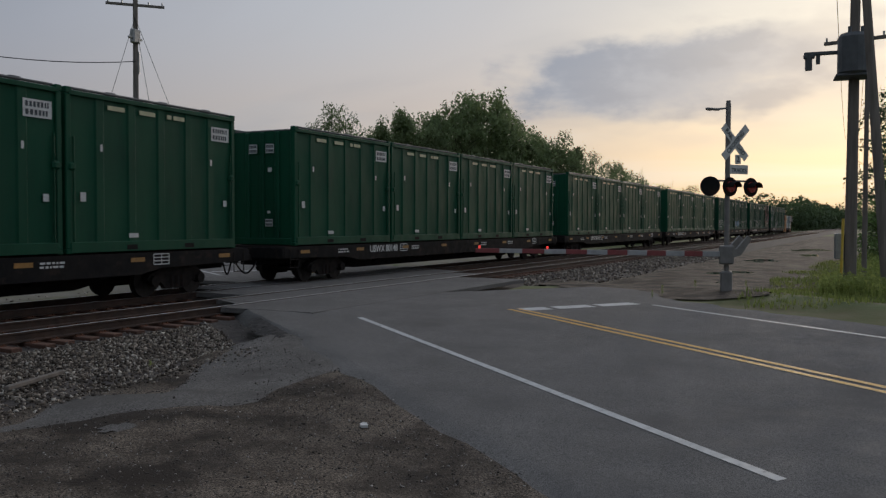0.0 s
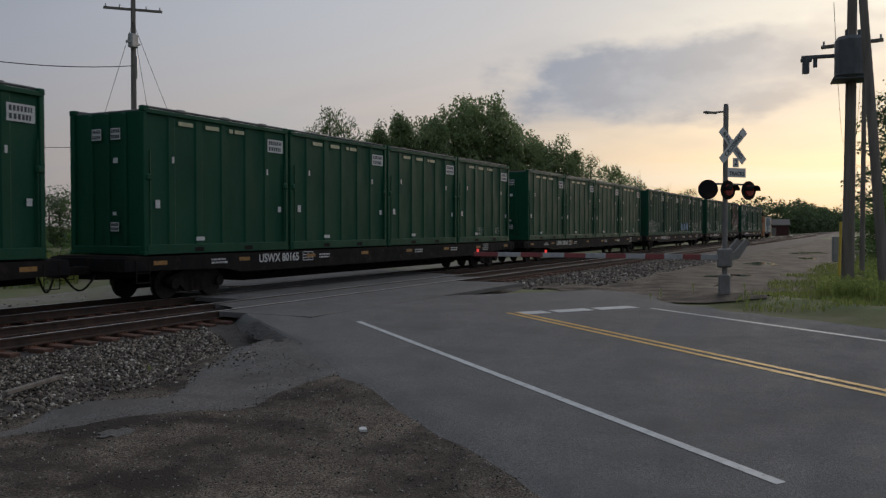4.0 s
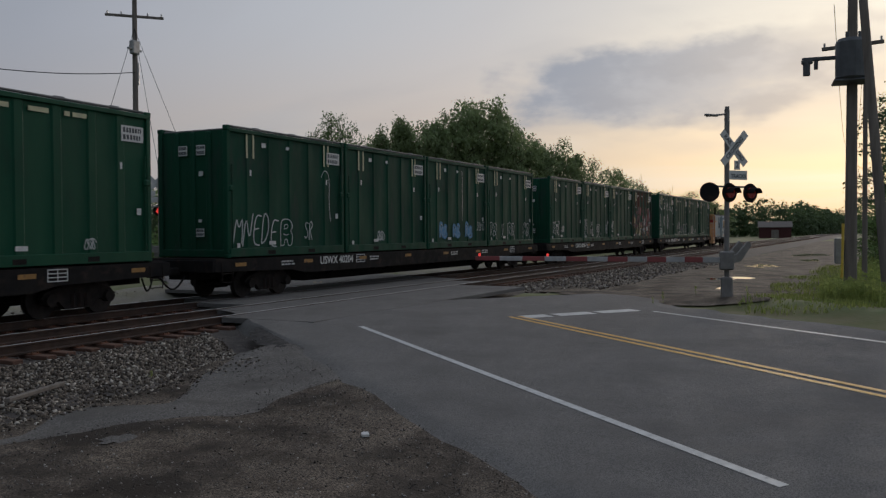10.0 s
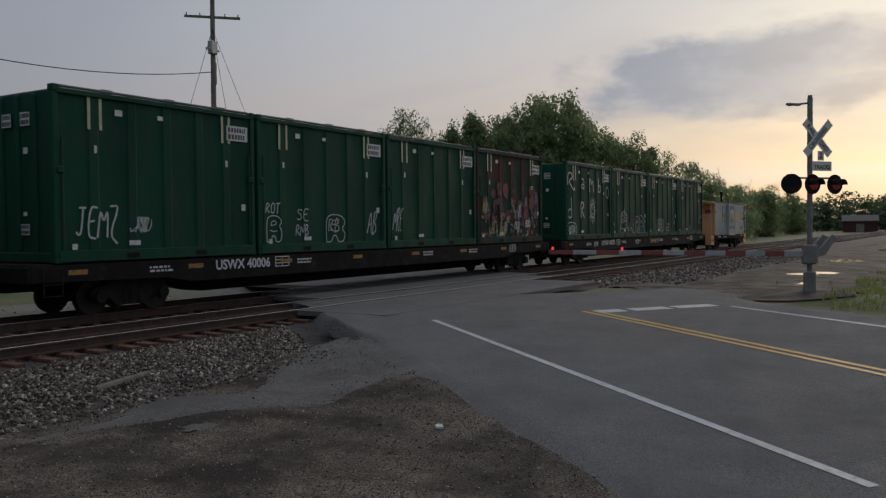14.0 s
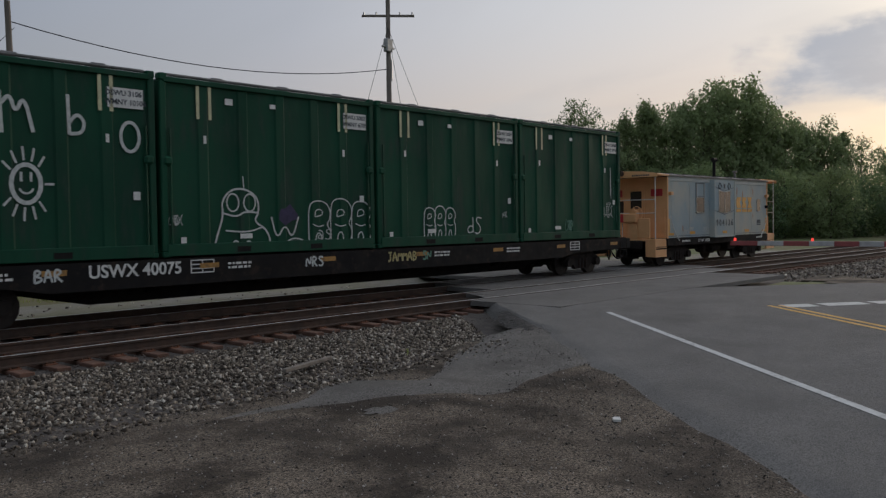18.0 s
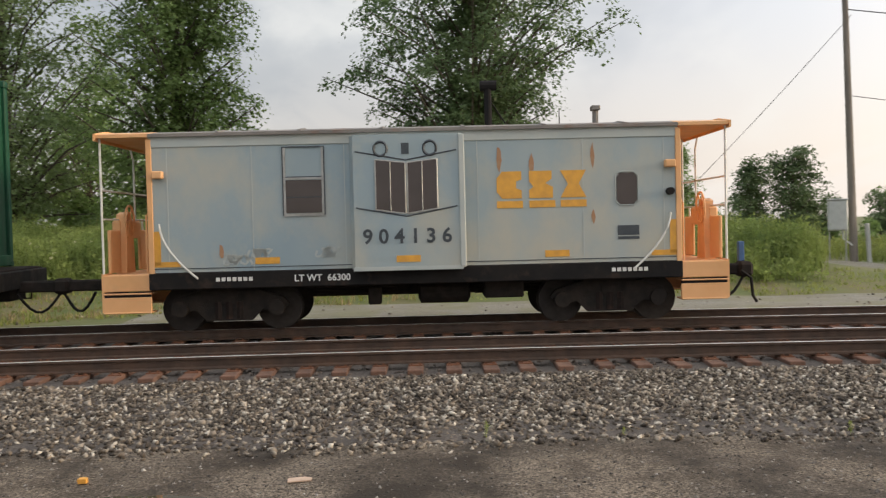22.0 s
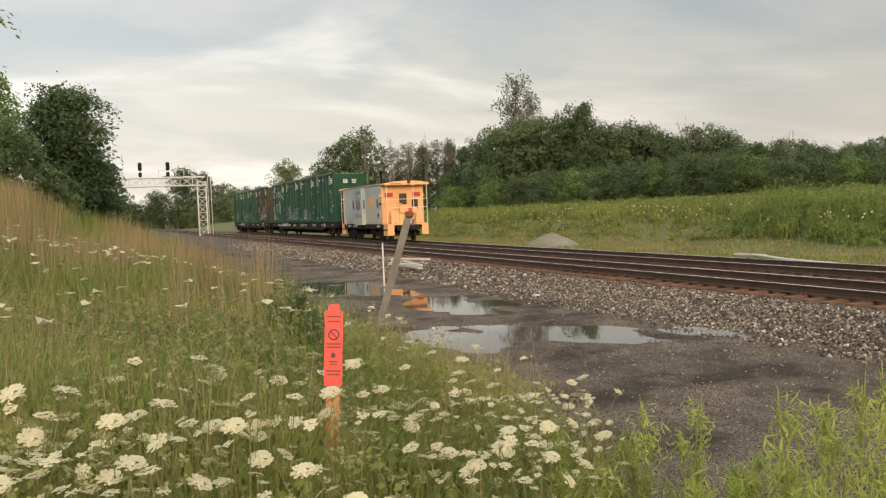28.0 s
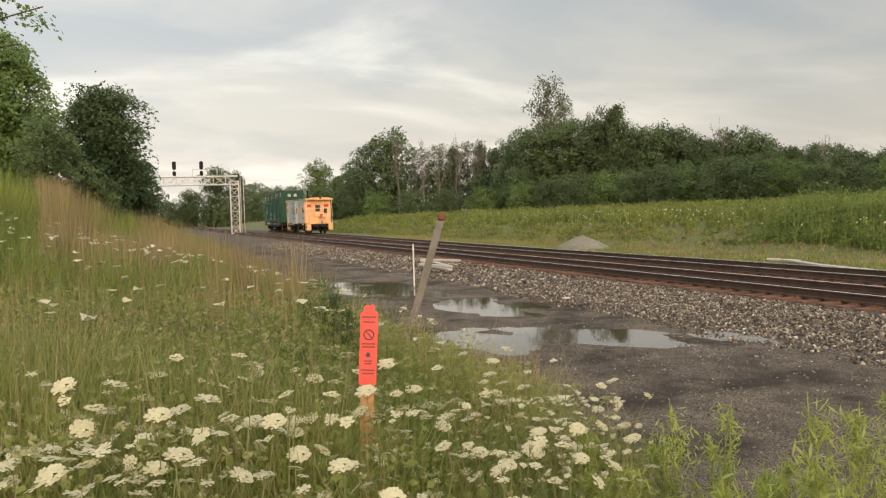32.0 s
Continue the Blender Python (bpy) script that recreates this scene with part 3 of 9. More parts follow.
# asphalt infill between and beside the rails; narrow flangeways stay open
def infill(off0, off1, lift=-0.015):
    v, f = [], []
    s_lo, s_hi = 10.0, 40.0
    ss = np.arange(s_lo, s_hi, 0.5)
    pts = []
    for s in ss:
        x0, y0, _ = on_line(s, off0)
        x1, y1, _ = on_line(s, off1)
        if -2.45 < road_ab(x0, y0)[1] < 9.9 and -2.45 < road_ab(x1, y1)[1] < 9.9:
            pts.append(((x0, y0, lift), (x1, y1, lift)))
    for p in pts:
        v.extend(p)
    f = [(2 * i, 2 * i + 2, 2 * i + 3, 2 * i + 1) for i in range(len(pts) - 1)]
    n = len(v)
    v += [(x, y, z - 0.12) for x, y, z in v]
    f += [(2 * i + 1, 2 * i + 3, n + 2 * i + 3, n + 2 * i + 1) for i in range(len(pts) - 1)]
    f += [(2 * i, n + 2 * i, n + 2 * i + 2, 2 * i + 2) for i in range(len(pts) - 1)]
    f += [(0, 1, n + 1, n), (n - 2, 2 * n - 2, 2 * n - 1, n - 1)]
    return raw_mesh("crossing_panel", v, f, M["asphalt"])


for o0, o1 in ((-4.2, NEAR - GAUGE - 0.05), (NEAR - GAUGE + 0.10, NEAR + GAUGE - 0.10), (NEAR + GAUGE + 0.05, FAR - GAUGE - 0.05),
               (FAR - GAUGE + 0.10, FAR + GAUGE - 0.10), (FAR + GAUGE + 0.05, 7.2)):
    part("crossing_panel", infill(o0, o1), None, road, "patched asphalt between the rails of the crossing")

L4 = 0.006
part("edge_line", ribbon("edge_line", -11.6, 0.05, -0.06, 0.07, L4, M["paint_white"], 0.5), None, road, "white edge line")
part("edge_line", ribbon("edge_line", 15.5, 90, 0.0, 0.13, L4, M["paint_white"], 0.8), None, road, "white edge line")
part("edge_line", ribbon("edge_line", -30, -0.6, 7.45, 7.57, L4, M["paint_white"], 0.5), None, road, "white edge line")
part("edge_line", ribbon("edge_line", 15.5, 90, 7.3, 7.42, L4, M["paint_white"], 0.8), None, road, "white edge line")
for b in (3.72, 3.97):
    part("centre_line", ribbon("centre_line", -30, 0.1, b, b + 0.12, L4, M["paint_yellow"], 0.5), None, road, "yellow centre line")
    part("centre_line", ribbon("centre_line", 15.5, 90, b, b + 0.12, L4, M["paint_yellow"], 0.8), None, road, "yellow centre line")
for b0, b1 in ((4.05, 4.75), (4.95, 6.0), (6.2, 7.35)):
    part("stop_bar", ribbon("stop_bar", -0.35, 0.15, b0, b1, L4, M["paint_white"], 0.25), None, road, "white stop bar")
part("stop_bar", ribbon("stop_bar", 18.5, 19.0, 0.3, 3.4, L4, M["paint_white"], 0.25), None, road, "white stop bar")


# crumbling road shoulder that slopes to the gravel
def shoulder(a0, a1, edge, out, drop, seed):
    v, f = [], []
    aa = list(np.arange(a0, a1 + 1e-6, 0.5))
    for a in aa:
        e = edge(a) + (0.25 if abs(out) > 0 else 0) * noise.noise(Vector((a * 0.9, 3 if out < 0 else 7, 1)))
        w = out * (1 + 0.45 * noise.noise(Vector((a * 0.8, seed, 2))))
        for k in range(7):
            b = e + w * k / 6
            x, y = road_point(a, b)
            z = road_z(a, b)
            low = lumpy(x, y) - 0.006
            u = k / 6
            q = smooth_step(u, 0.0, 1.0)
            v.append((x, y, z * (1 - q) + low * q))
    for j in range(len(aa) - 1):
        for k in range(6):
            f.append((j * 7 + k, j * 7 + k + 1, (j + 1) * 7 + k + 1, (j + 1) * 7 + k))
    return raw_mesh("road_shoulder", v, f, M["asphalt"], smooth=True)


part("road_shoulder", shoulder(-30, 4.0, left_edge, -0.45, 0.1, 4.0), None, road, "broken asphalt shoulder")
part("road_shoulder", shoulder(-30, 5.0, right_edge, 0.8, 0.1, 9.0), None, road, "broken asphalt shoulder")


def inside(poly, x, y):
    hit = False
    for (x0, y0), (x1, y1) in zip(poly, poly[1:] + poly[:1]):
        if (y0 > y) != (y1 > y) and x < (x1 - x0) * (y - y0) / (y1 - y0) + x0:
            hit = not hit
    return hit


APRON = [(15.6, 9.9), (14.7, 9.3), (14.0, 9.0), (13.0, 8.9), (11.3, 8.5), (10.3, 7.9), (9.7, 7.7), (9.25, 8.55), (8.55, 8.6), (7.6, 8.2), (6.85, 8.28), (6.0, 8.15), (6.4, 7.8), (6.95, 7.75), (7.85, 7.25), (8.35, 7.1), (8.9, 6.6), (9.2, 6.1), (9.7, 5.97), (10.5, 6.15), (11.3, 6.1), (12.2, 5.9), (13.6, 7.3), (15.5, 8.9)]
def rim(poly, x, y):
    """Metres to the nearest edge of the outline."""
    best = 9.0
    for (x0, y0), (x1, y1) in zip(poly, poly[1:] + poly[:1]):
        u = max(0, min(1, ((x - x0) * (x1 - x0) + (y - y0) * (y1 - y0)) / ((x1 - x0) ** 2 + (y1 - y0) ** 2)))
        best = min(best, math.hypot(x - x0 - u * (x1 - x0), y - y0 - u * (y1 - y0)))
    return best


CRUMB = [(16.7, 10.35), (16.0, 10.25), (15.1, 9.7), (14.3, 9.0), (13.9, 8.35), (14.4, 8.25), (15.0, 8.75), (15.7, 9.3), (16.6, 9.95)]
SCRAP = [(7.55, 6.75), (7.8, 6.95), (8.05, 6.6), (7.95, 6.3), (7.7, 6.4)]


def apron_keep(x, y):
    q = 0.22 * noise.noise(Vector((x * 2.2, y * 2.2, 4)))
    return inside(APRON, x + q, y - q) or inside(SCRAP, x + q * 0.4, y + q * 0.4)


apron = new("asphalt_apron", sheet("asphalt_apron", list(np.arange(6, 16, 0.11)), list(np.arange(5.5, 10.2, 0.11)), lambda x, y: lumpy(x, y) - 0.008 + 0.022 * smooth_step(min(rim(APRON, x, y), rim(SCRAP, x, y) + (0 if x < 8.1 and y < 6.7 else 9)), 0.02, 0.40), M["asphalt_old"], apron_keep))
tagged(apron, "cracked pale asphalt remnant beside the road", "pavement", kind="structure")


crumb = new("crumbled_asphalt", sheet("crumbled_asphalt", list(np.arange(13.6, 17, 0.1)), list(np.arange(8, 10.6, 0.1)), lambda x, y: max(lumpy(x, y), road_z(*road_ab(x, y)) - 0.05) + 0.008 + 0.02 * smooth_step(rim(CRUMB, x, y), 0.0, 0.3) + 0.02 * noise.noise(Vector((x * 4, y * 4, 3))), M["tar"],
            lambda x, y: inside(CRUMB, x + 0.2 * noise.noise(Vector((x * 2.5, y * 2.5, 1))), y + 0.2 * noise.noise(Vector((x * 2.5, y * 2.5, 8))))))
tagged(crumb, "black crumbled asphalt spilling from the road edge", "pavement", kind="structure")


# ---- the train ----
M["green"] = mat("container_green", (0.009, 0.080, 0.038), (0.006, 0.062, 0.030), 0.5, spec=0.22, scale=0.9, stain=(0.006, 0.042, 0.024), stain_at=(0.55, 0.8), stain_scale=1.6, stretch=(1, 1, 0.35), bump=0.05, bump_scale=8)
M["green_old"] = mat("container_green_faded", (0.011, 0.070, 0.037), (0.007, 0.048, 0.026), 0.6, spec=0.2, scale=1.1, stain=(0.028, 0.055, 0.040), stain_at=(0.52, 0.72), stain_scale=2.2, stretch=(1, 1, 0.25), bump=0.08, bump_scale=8)
M["green_rust"] = mat("container_green_rusted", (0.013, 0.062, 0.036), (0.020, 0.050, 0.032), 0.75, spec=0.2, scale=1.2, stain=(0.105, 0.042, 0.030), stain_at=(0.47, 0.60), stain_scale=1.5, stretch=(1, 1, 0.3))
M["black"] = mat("car_black", (0.012, 0.012, 0.013), (0.019, 0.017, 0.016), 0.75, spec=0.12, scale=2, stain=(0.045, 0.032, 0.025), stain_at=(0.55, 0.75), stain_scale=3)
M["car_brown"] = mat("car_oxide", (0.024, 0.017, 0.015), (0.017, 0.014, 0.013), 0.8, spec=0.12, scale=1.5, stain=(0.055, 0.032, 0.024), stain_at=(0.55, 0.72), stain_scale=3)
M["under"] = mat("underframe_black", (0.010, 0.009, 0.009), (0.016, 0.014, 0.013), 0.9, spec=0.1, scale=3)
# grimy steel, its colour darkened further for the unlit space below the cars
M["truck"] = mat("truck_grime_shaded", (0.016, 0.014, 0.013), (0.030, 0.024, 0.020), 0.9, spec=0.2, scale=5, bump=0.3, bump_scale=30)
M["wheel"] = mat("wheel_steel", (0.035, 0.028, 0.024), (0.022, 0.018, 0.016), 0.7, 0.3, scale=6)
M["white"] = mat("sticker_white", (0.74, 0.74, 0.71), (0.60, 0.60, 0.57), 0.5, scale=9)
M["ink"] = mat("lettering_dark", (0.035, 0.045, 0.055), (0.05, 0.06, 0.07), 0.5, scale=9)
M["cream"] = mat("reflector_cream", (0.62, 0.60, 0.36), (0.50, 0.48, 0.30), 0.45, scale=7)
M["amber"] = mat("reflector_amber", (0.72, 0.36, 0.05), (0.60, 0.30, 0.05), 0.45, scale=7)
M["dull_amber"] = mat("reflector_dull_amber", (0.42, 0.22, 0.05), (0.30, 0.16, 0.04), 0.55, scale=7, stain=(0.10, 0.07, 0.04), stain_scale=6)
M["lid"] = mat("container_lid", (0.10, 0.10, 0.095), (0.16, 0.15, 0.14), 0.6, scale=2)
M["spray_white"] = mat("spray_white", (0.62, 0.64, 0.62), (0.45, 0.48, 0.46), 0.6, scale=12)
M["spray_blue"] = mat("spray_blue", (0.08, 0.25, 0.48), (0.12, 0.32, 0.50), 0.6, scale=9)
M["spray_red"] = mat("spray_red", (0.24, 0.030, 0.035), (0.15, 0.022, 0.035), 0.6, scale=6)
M["spray_yellow"] = mat("spray_yellow", (0.40, 0.34, 0.12), (0.46, 0.40, 0.20), 0.6, scale=6)
M["spray_wine"] = mat("spray_wine", (0.085, 0.012, 0.020), (0.055, 0.010, 0.018), 0.6, scale=5)
M["spray_grey"] = mat("spray_grey", (0.20, 0.21, 0.21), (0.10, 0.11, 0.12), 0.6, scale=9)
M["spray_slate"] = mat("spray_slate", (0.13, 0.17, 0.22), (0.09, 0.12, 0.17), 0.6, scale=7)
M["spray_violet"] = mat("spray_violet", (0.035, 0.025, 0.085), (0.025, 0.02, 0.06), 0.6, scale=6)
M["spray_pale"] = mat("spray_pale_green", (0.10, 0.24, 0.17), (0.14, 0.28, 0.22), 0.6, scale=6)

M["cab_grey"] = mat("caboose_grey_blue", (0.255, 0.335, 0.375), (0.335, 0.385, 0.385), 0.55, scale=0.4, stain=(0.43, 0.415, 0.345), stain_at=(0.46, 0.66), stain_scale=0.55, stretch=(1, 1, 0.7), bump=0.05, bump_scale=5)
M["cab_pale"] = mat("caboose_pale_band", (0.44, 0.46, 0.43), (0.38, 0.42, 0.41), 0.55, scale=1.2)
M["cab_orange"] = mat("caboose_orange", (0.76, 0.42, 0.20), (0.66, 0.35, 0.15), 0.55, scale=1.2, stain=(0.62, 0.36, 0.17), stain_at=(0.55, 0.75), stain_scale=2.0)
M["cab_roof"] = mat("caboose_roof", (0.16, 0.15, 0.14), (0.23, 0.21, 0.19), 0.75, scale=1.2, stain=(0.20, 0.10, 0.06), stain_scale=2)
M["red"] = mat("safety_red", (0.52, 0.035, 0.04), (0.42, 0.03, 0.035), 0.5, scale=5)
M["rustmark"] = mat("rust_streak", (0.34, 0.17, 0.08), (0.36, 0.22, 0.13), 0.7, scale=6)
M["pane"] = mat("dark_window_pane", (0.045, 0.035, 0.033), (0.06, 0.045, 0.042), 0.12, scale=1, gloss_var=0.04)
M["frame_metal"] = mat("window_frame_metal", (0.42, 0.42, 0.40), (0.30, 0.29, 0.27), 0.45, 0.4, scale=6)
M["hose"] = mat("white_grab_iron", (0.66, 0.67, 0.64), (0.55, 0.55, 0.52), 0.5, scale=5)
M["blue"] = mat("blue_marker", (0.05, 0.12, 0.28), (0.04, 0.10, 0.22), 0.4, scale=5)

MOVING, ROLLING = [], []


def text_mesh(words, size, material):
    """Words as a thin mesh in the plane x, z, facing -y, centred."""
    cu = bpy.data.curves.new("lettering", "FONT")
    cu.body, cu.size, cu.align_x, cu.align_y, cu.extrude = words, size, "CENTER", "CENTER", 0.002
    cu.resolution_u = 3
    cu.offset = size * 0.022
    ob = bpy.data.objects.new("lettering", cu)
    me = bpy.data.meshes.new_from_object(ob)
    bpy.data.objects.remove(ob)
    me.transform(Matrix.Rotation(math.pi / 2, 4, "X"))
    me.materials.clear()
    me.materials.append(material)
    return me


def scribble(rng, w, h, loops, r=0.018, y=0.0):
    """A sprayed tag: a rounded wandering line, raised by a paint's thickness."""
    s = Shape()
    for _ in range(loops):
        x0, x1 = rng.uniform(-w / 2, w * 0.1), rng.uniform(0, w / 2)
        k = rng.randint(5, 9)
        pts = []
        ph = rng.uniform(0, 6)
        for i in range(k * 3):
            u = i / (k * 3 - 1)
            pts.append((x0 + (x1 - x0) * u + 0.10 * w * math.sin(ph + i * 1.1), y, h * (0.5 * math.sin(ph + i * 0.8) * rng.uniform(0.75, 1.0))))
        v, f = [], []
        for i, p in enumerate(pts):
            q = pts[min(i + 1, len(pts) - 1)]
            o = pts[max(i - 1, 0)]
            d = Vector((q[0] - o[0], 0, q[2] - o[2])).normalized()
            nx, nz = -d.z * r, d.x * r
            v += [(p[0] + nx, y, p[2] + nz), (p[0] - nx, y, p[2] - nz)]
        f = [(2 * i, 2 * i + 1, 2 * i + 3, 2 * i + 2) for i in range(len(pts) - 1)]
        s.add(v, f)
    return s


def blotch(rng, w, h, y=0.0, n=10):
    """A patch of sprayed colour with an uneven outline."""
    s = Shape()
    pts = [(0.5 * w * math.cos(2 * math.pi * i / n) * rng.uniform(0.55, 1.1), y, 0.5 * h * math.sin(2 * math.pi * i / n) * rng.uniform(0.55, 1.1)) for i in range(n)]
    s.add([(0, y, 0)] + pts, [(0, i + 1, (i + 1) % n + 1) for i in range(n)])
    return s


CL, CWD, CH = 3.055, 1.33, 3.85
RIBS = (-2.02, -0.98, 0.06, 1.10, 2.02)


def container(style):
    paint = M["green_rust"] if style == "rust" else M["green"] if style == "new" else M["green_old"]
    c = thing("waste_container", "", "container", group="containers on the flat cars")
    for sy in (-1, 1):
        s = Shape()
        y0, y1 = (CWD - 0.07, CWD - 0.03)
        s.box(-CL + 0.14, CL - 0.14, min(sy * y0, sy * y1), max(sy * y0, sy * y1), 0.28, CH - 0.12)
        p = part("side_panel", s, paint, c)
        for rx in RIBS:
            r = Shape()
            w = 0.15
            out = CWD + 0.005
            r.prism([(rx - w, sy * (CWD - 0.03)), (rx - w * 0.72, sy * out), (rx + w * 0.72, sy * out), (rx + w, sy * (CWD - 0.03))], 2, 0.28, CH - 0.13)
            part("rib", r, paint, p)
        b = Shape()
        b.cbox(-CL + 0.1, CL - 0.1, sy * CWD - 0.06, sy * CWD + 0.06, 0.02, 0.28, 0.015)
        bp = part("bottom_rail", b, paint, c)
        for fx in (-1.05, 1.05):
            part("fork_pocket", Shape().box(fx - 0.18, fx + 0.18, sy * CWD - 0.066, sy * CWD + 0.066, 0.07, 0.19), M["black"], bp, "dark fork-lift pocket")
        t = Shape()
        t.cbox(-CL + 0.08, CL - 0.08, sy * CWD - 0.05, sy * CWD + 0.045, CH - 0.14, CH - 0.02, 0.015)
        part("top_rail", t, paint, c)
        e = Shape()
        e.tube([(-CL + 0.2, sy * (CWD - 0.04), CH + 0.03), (CL - 0.2, sy * (CWD - 0.04), CH + 0.03)], 0.035, 6)
        part("lid_bar", e, M["lid"], c, "grey lid sealing bar")
    for sx in (-1, 1):
        s = Shape()
        s.box(min(sx * (CL - 0.11), sx * (CL - 0.07)), max(sx * (CL - 0.11), sx * (CL - 0.07)), -CWD + 0.1, CWD - 0.1, 0.1, CH - 0.08)
        p = part("end_panel", s, paint, c)
        for ry in (-0.62, 0.0, 0.62):
            part("rib", Shape().cbox(sx * (CL - 0.06) - 0.045, sx * (CL - 0.06) + 0.045, ry - 0.09, ry + 0.09, 0.22, CH - 0.1, 0.03), paint, p)
        part("end_sill", Shape().cbox(sx * (CL - 0.05) - 0.06, sx * (CL - 0.05) + 0.05, -CWD + 0.1, CWD - 0.1, 0.02, 0.24, 0.015), paint, c)
        for sy in (-1, 1):
            k = Shape().cbox(sx * (CL - 0.075) - 0.075, sx * (CL - 0.075) + 0.075, sy * (CWD - 0.05) - 0.085, sy * (CWD - 0.05) + 0.085, 0.12, CH - 0.1, 0.02)
            cp = part("corner_post", k, paint, c)
            for z0, z1 in ((0.0, 0.12), (CH - 0.1, CH + 0.05)):
                part("corner_casting", Shape().cbox(sx * (CL - 0.085) - 0.09, sx * (CL - 0.085) + 0.09, sy * (CWD - 0.045) - 0.095, sy * (CWD - 0.045) + 0.095, z0, z1, 0.02), paint, cp)
            part("lock_rod", Shape().tube([(sx * (CL - 0.22), sy * (CWD + 0.03), 0.25), (sx * (CL - 0.22), sy * (CWD + 0.03), CH - 1.1)], 0.022, 6).cbox(sx * (CL - 0.16) - 0.11, sx * (CL - 0.16) + 0.11, sy * (CWD + 0.02) - 0.06, sy * (CWD + 0.02) + 0.06, 1.95, 2.15, 0.05), paint, c, "door locking rod with its latch")
    part("lid", Shape().cbox(-CL + 0.1, CL - 0.1, -CWD + 0.08, CWD - 0.08, CH - 0.1, CH - 0.03, 0.02), M["lid"], c, "flat metal lid")
    for lx in (-1.6, 0.2, 1.9):
        part("lid_latch", Shape().cbox(lx - 0.16, lx + 0.16, -CWD + 0.02, -CWD + 0.14, CH + 0.0, CH + 0.09, 0.03), M["lid"], c)
    f = -CWD - 0.010
    # markings on both sides
    for sy in (1, -1):
        g = sy * (CWD + 0.010)

        def tag(name, x, z, w, h, m, label="", deep=0.004):
            x = -x * sy
            return part(name, Shape().box(x - w / 2, x + w / 2, g - deep, g + deep, z - h / 2, z + h / 2), m, c, label)
        idp = tag("id_sticker", 2.42, 3.28, 0.76, 0.40, M["white"], "white identification sticker with dark bars")
        for r_, dz in enumerate((0.09, -0.09)):
            b = Shape()
            xx = -0.33
            for wd in ((0.09, 0.08, 0.08, 0.08, 0.08, 0.05, 0.05) if r_ == 0 else (0.10, 0.10, 0.09, 0.08, 0.07, 0.06)):
                xc = -(2.42 + xx + wd / 2) * sy
                b.box(xc - wd * 0.40, xc + wd * 0.40, g - 0.007, g + 0.007, 3.28 + dz - 0.06, 3.28 + dz + 0.06)
                xx += wd + 0.02
            part("lettering_strip", b, M["ink"], idp)
        tag("label_sticker", -1.98, 2.55, 0.07, 0.17, M["white"])
        tag("label_sticker", 2.02, 2.45, 0.07, 0.17, M["white"])
        tag("label_sticker", -0.95, 0.42, 0.32, 0.11, M["white"])
        tag("placard_sticker", 2.62, 1.3, 0.15, 0.17, M["white"])
        if style == "new":
            for x_, w_ in ((-1.5, 0.55), (-0.45, 0.55), (0.35, 0.16), (0.72, 0.42)):
                tag("reflector_strip", x_, CH - 0.30, w_, 0.11, M["cream"], "pale reflective strip")
            tag("placard_sticker", -2.55, 1.35, 0.16, 0.22, M["white"])
        else:
            for x_ in (-2.14, -1.84, 1.88, 2.12):
                tag("reflector_strip", x_, CH - 0.50, 0.075, 0.72, M["cream"], "pale reflective strip")
            tag("placard_sticker", -1.35, CH - 0.42, 0.20, 0.14, M["white"])
            tag("placard_sticker", -0.15, CH - 0.42, 0.16, 0.10, M["white"])
            tag("placard_sticker", -2.55, 0.36, 0.13, 0.13, M["white"])
    for sx in (-1, 1):
        for y_, z_, w_, h_ in ((-0.35, 3.2, 0.34, 0.30), (0.35, 3.2, 0.34, 0.30), (-0.35, 2.5, 0.16, 0.14), (-0.3, 0.75, 0.30, 0.24), (-0.3, 1.1, 0.12, 0.09)):
            es = part("end_sticker", Shape().box(sx * (CL - 0.012) - 0.004, sx * (CL - 0.012) + 0.004, y_ - w_ / 2, y_ + w_ / 2, z_ - h_ / 2, z_ + h_ / 2), M["white"], c)
            if w_ > 0.25:
                b = Shape()
                for q in range(5):
                    for dz in (-0.24, 0.24):
                        yy = y_ + (q - 2) * w_ * 0.18
                        b.box(sx * (CL - 0.012) - 0.007, sx * (CL - 0.012) + 0.007, yy - w_ * 0.065, yy + w_ * 0.065, z_ + dz * h_ - h_ * 0.16, z_ + dz * h_ + h_ * 0.16)
                part("lettering_strip", b, M["ink"], es)
    return c


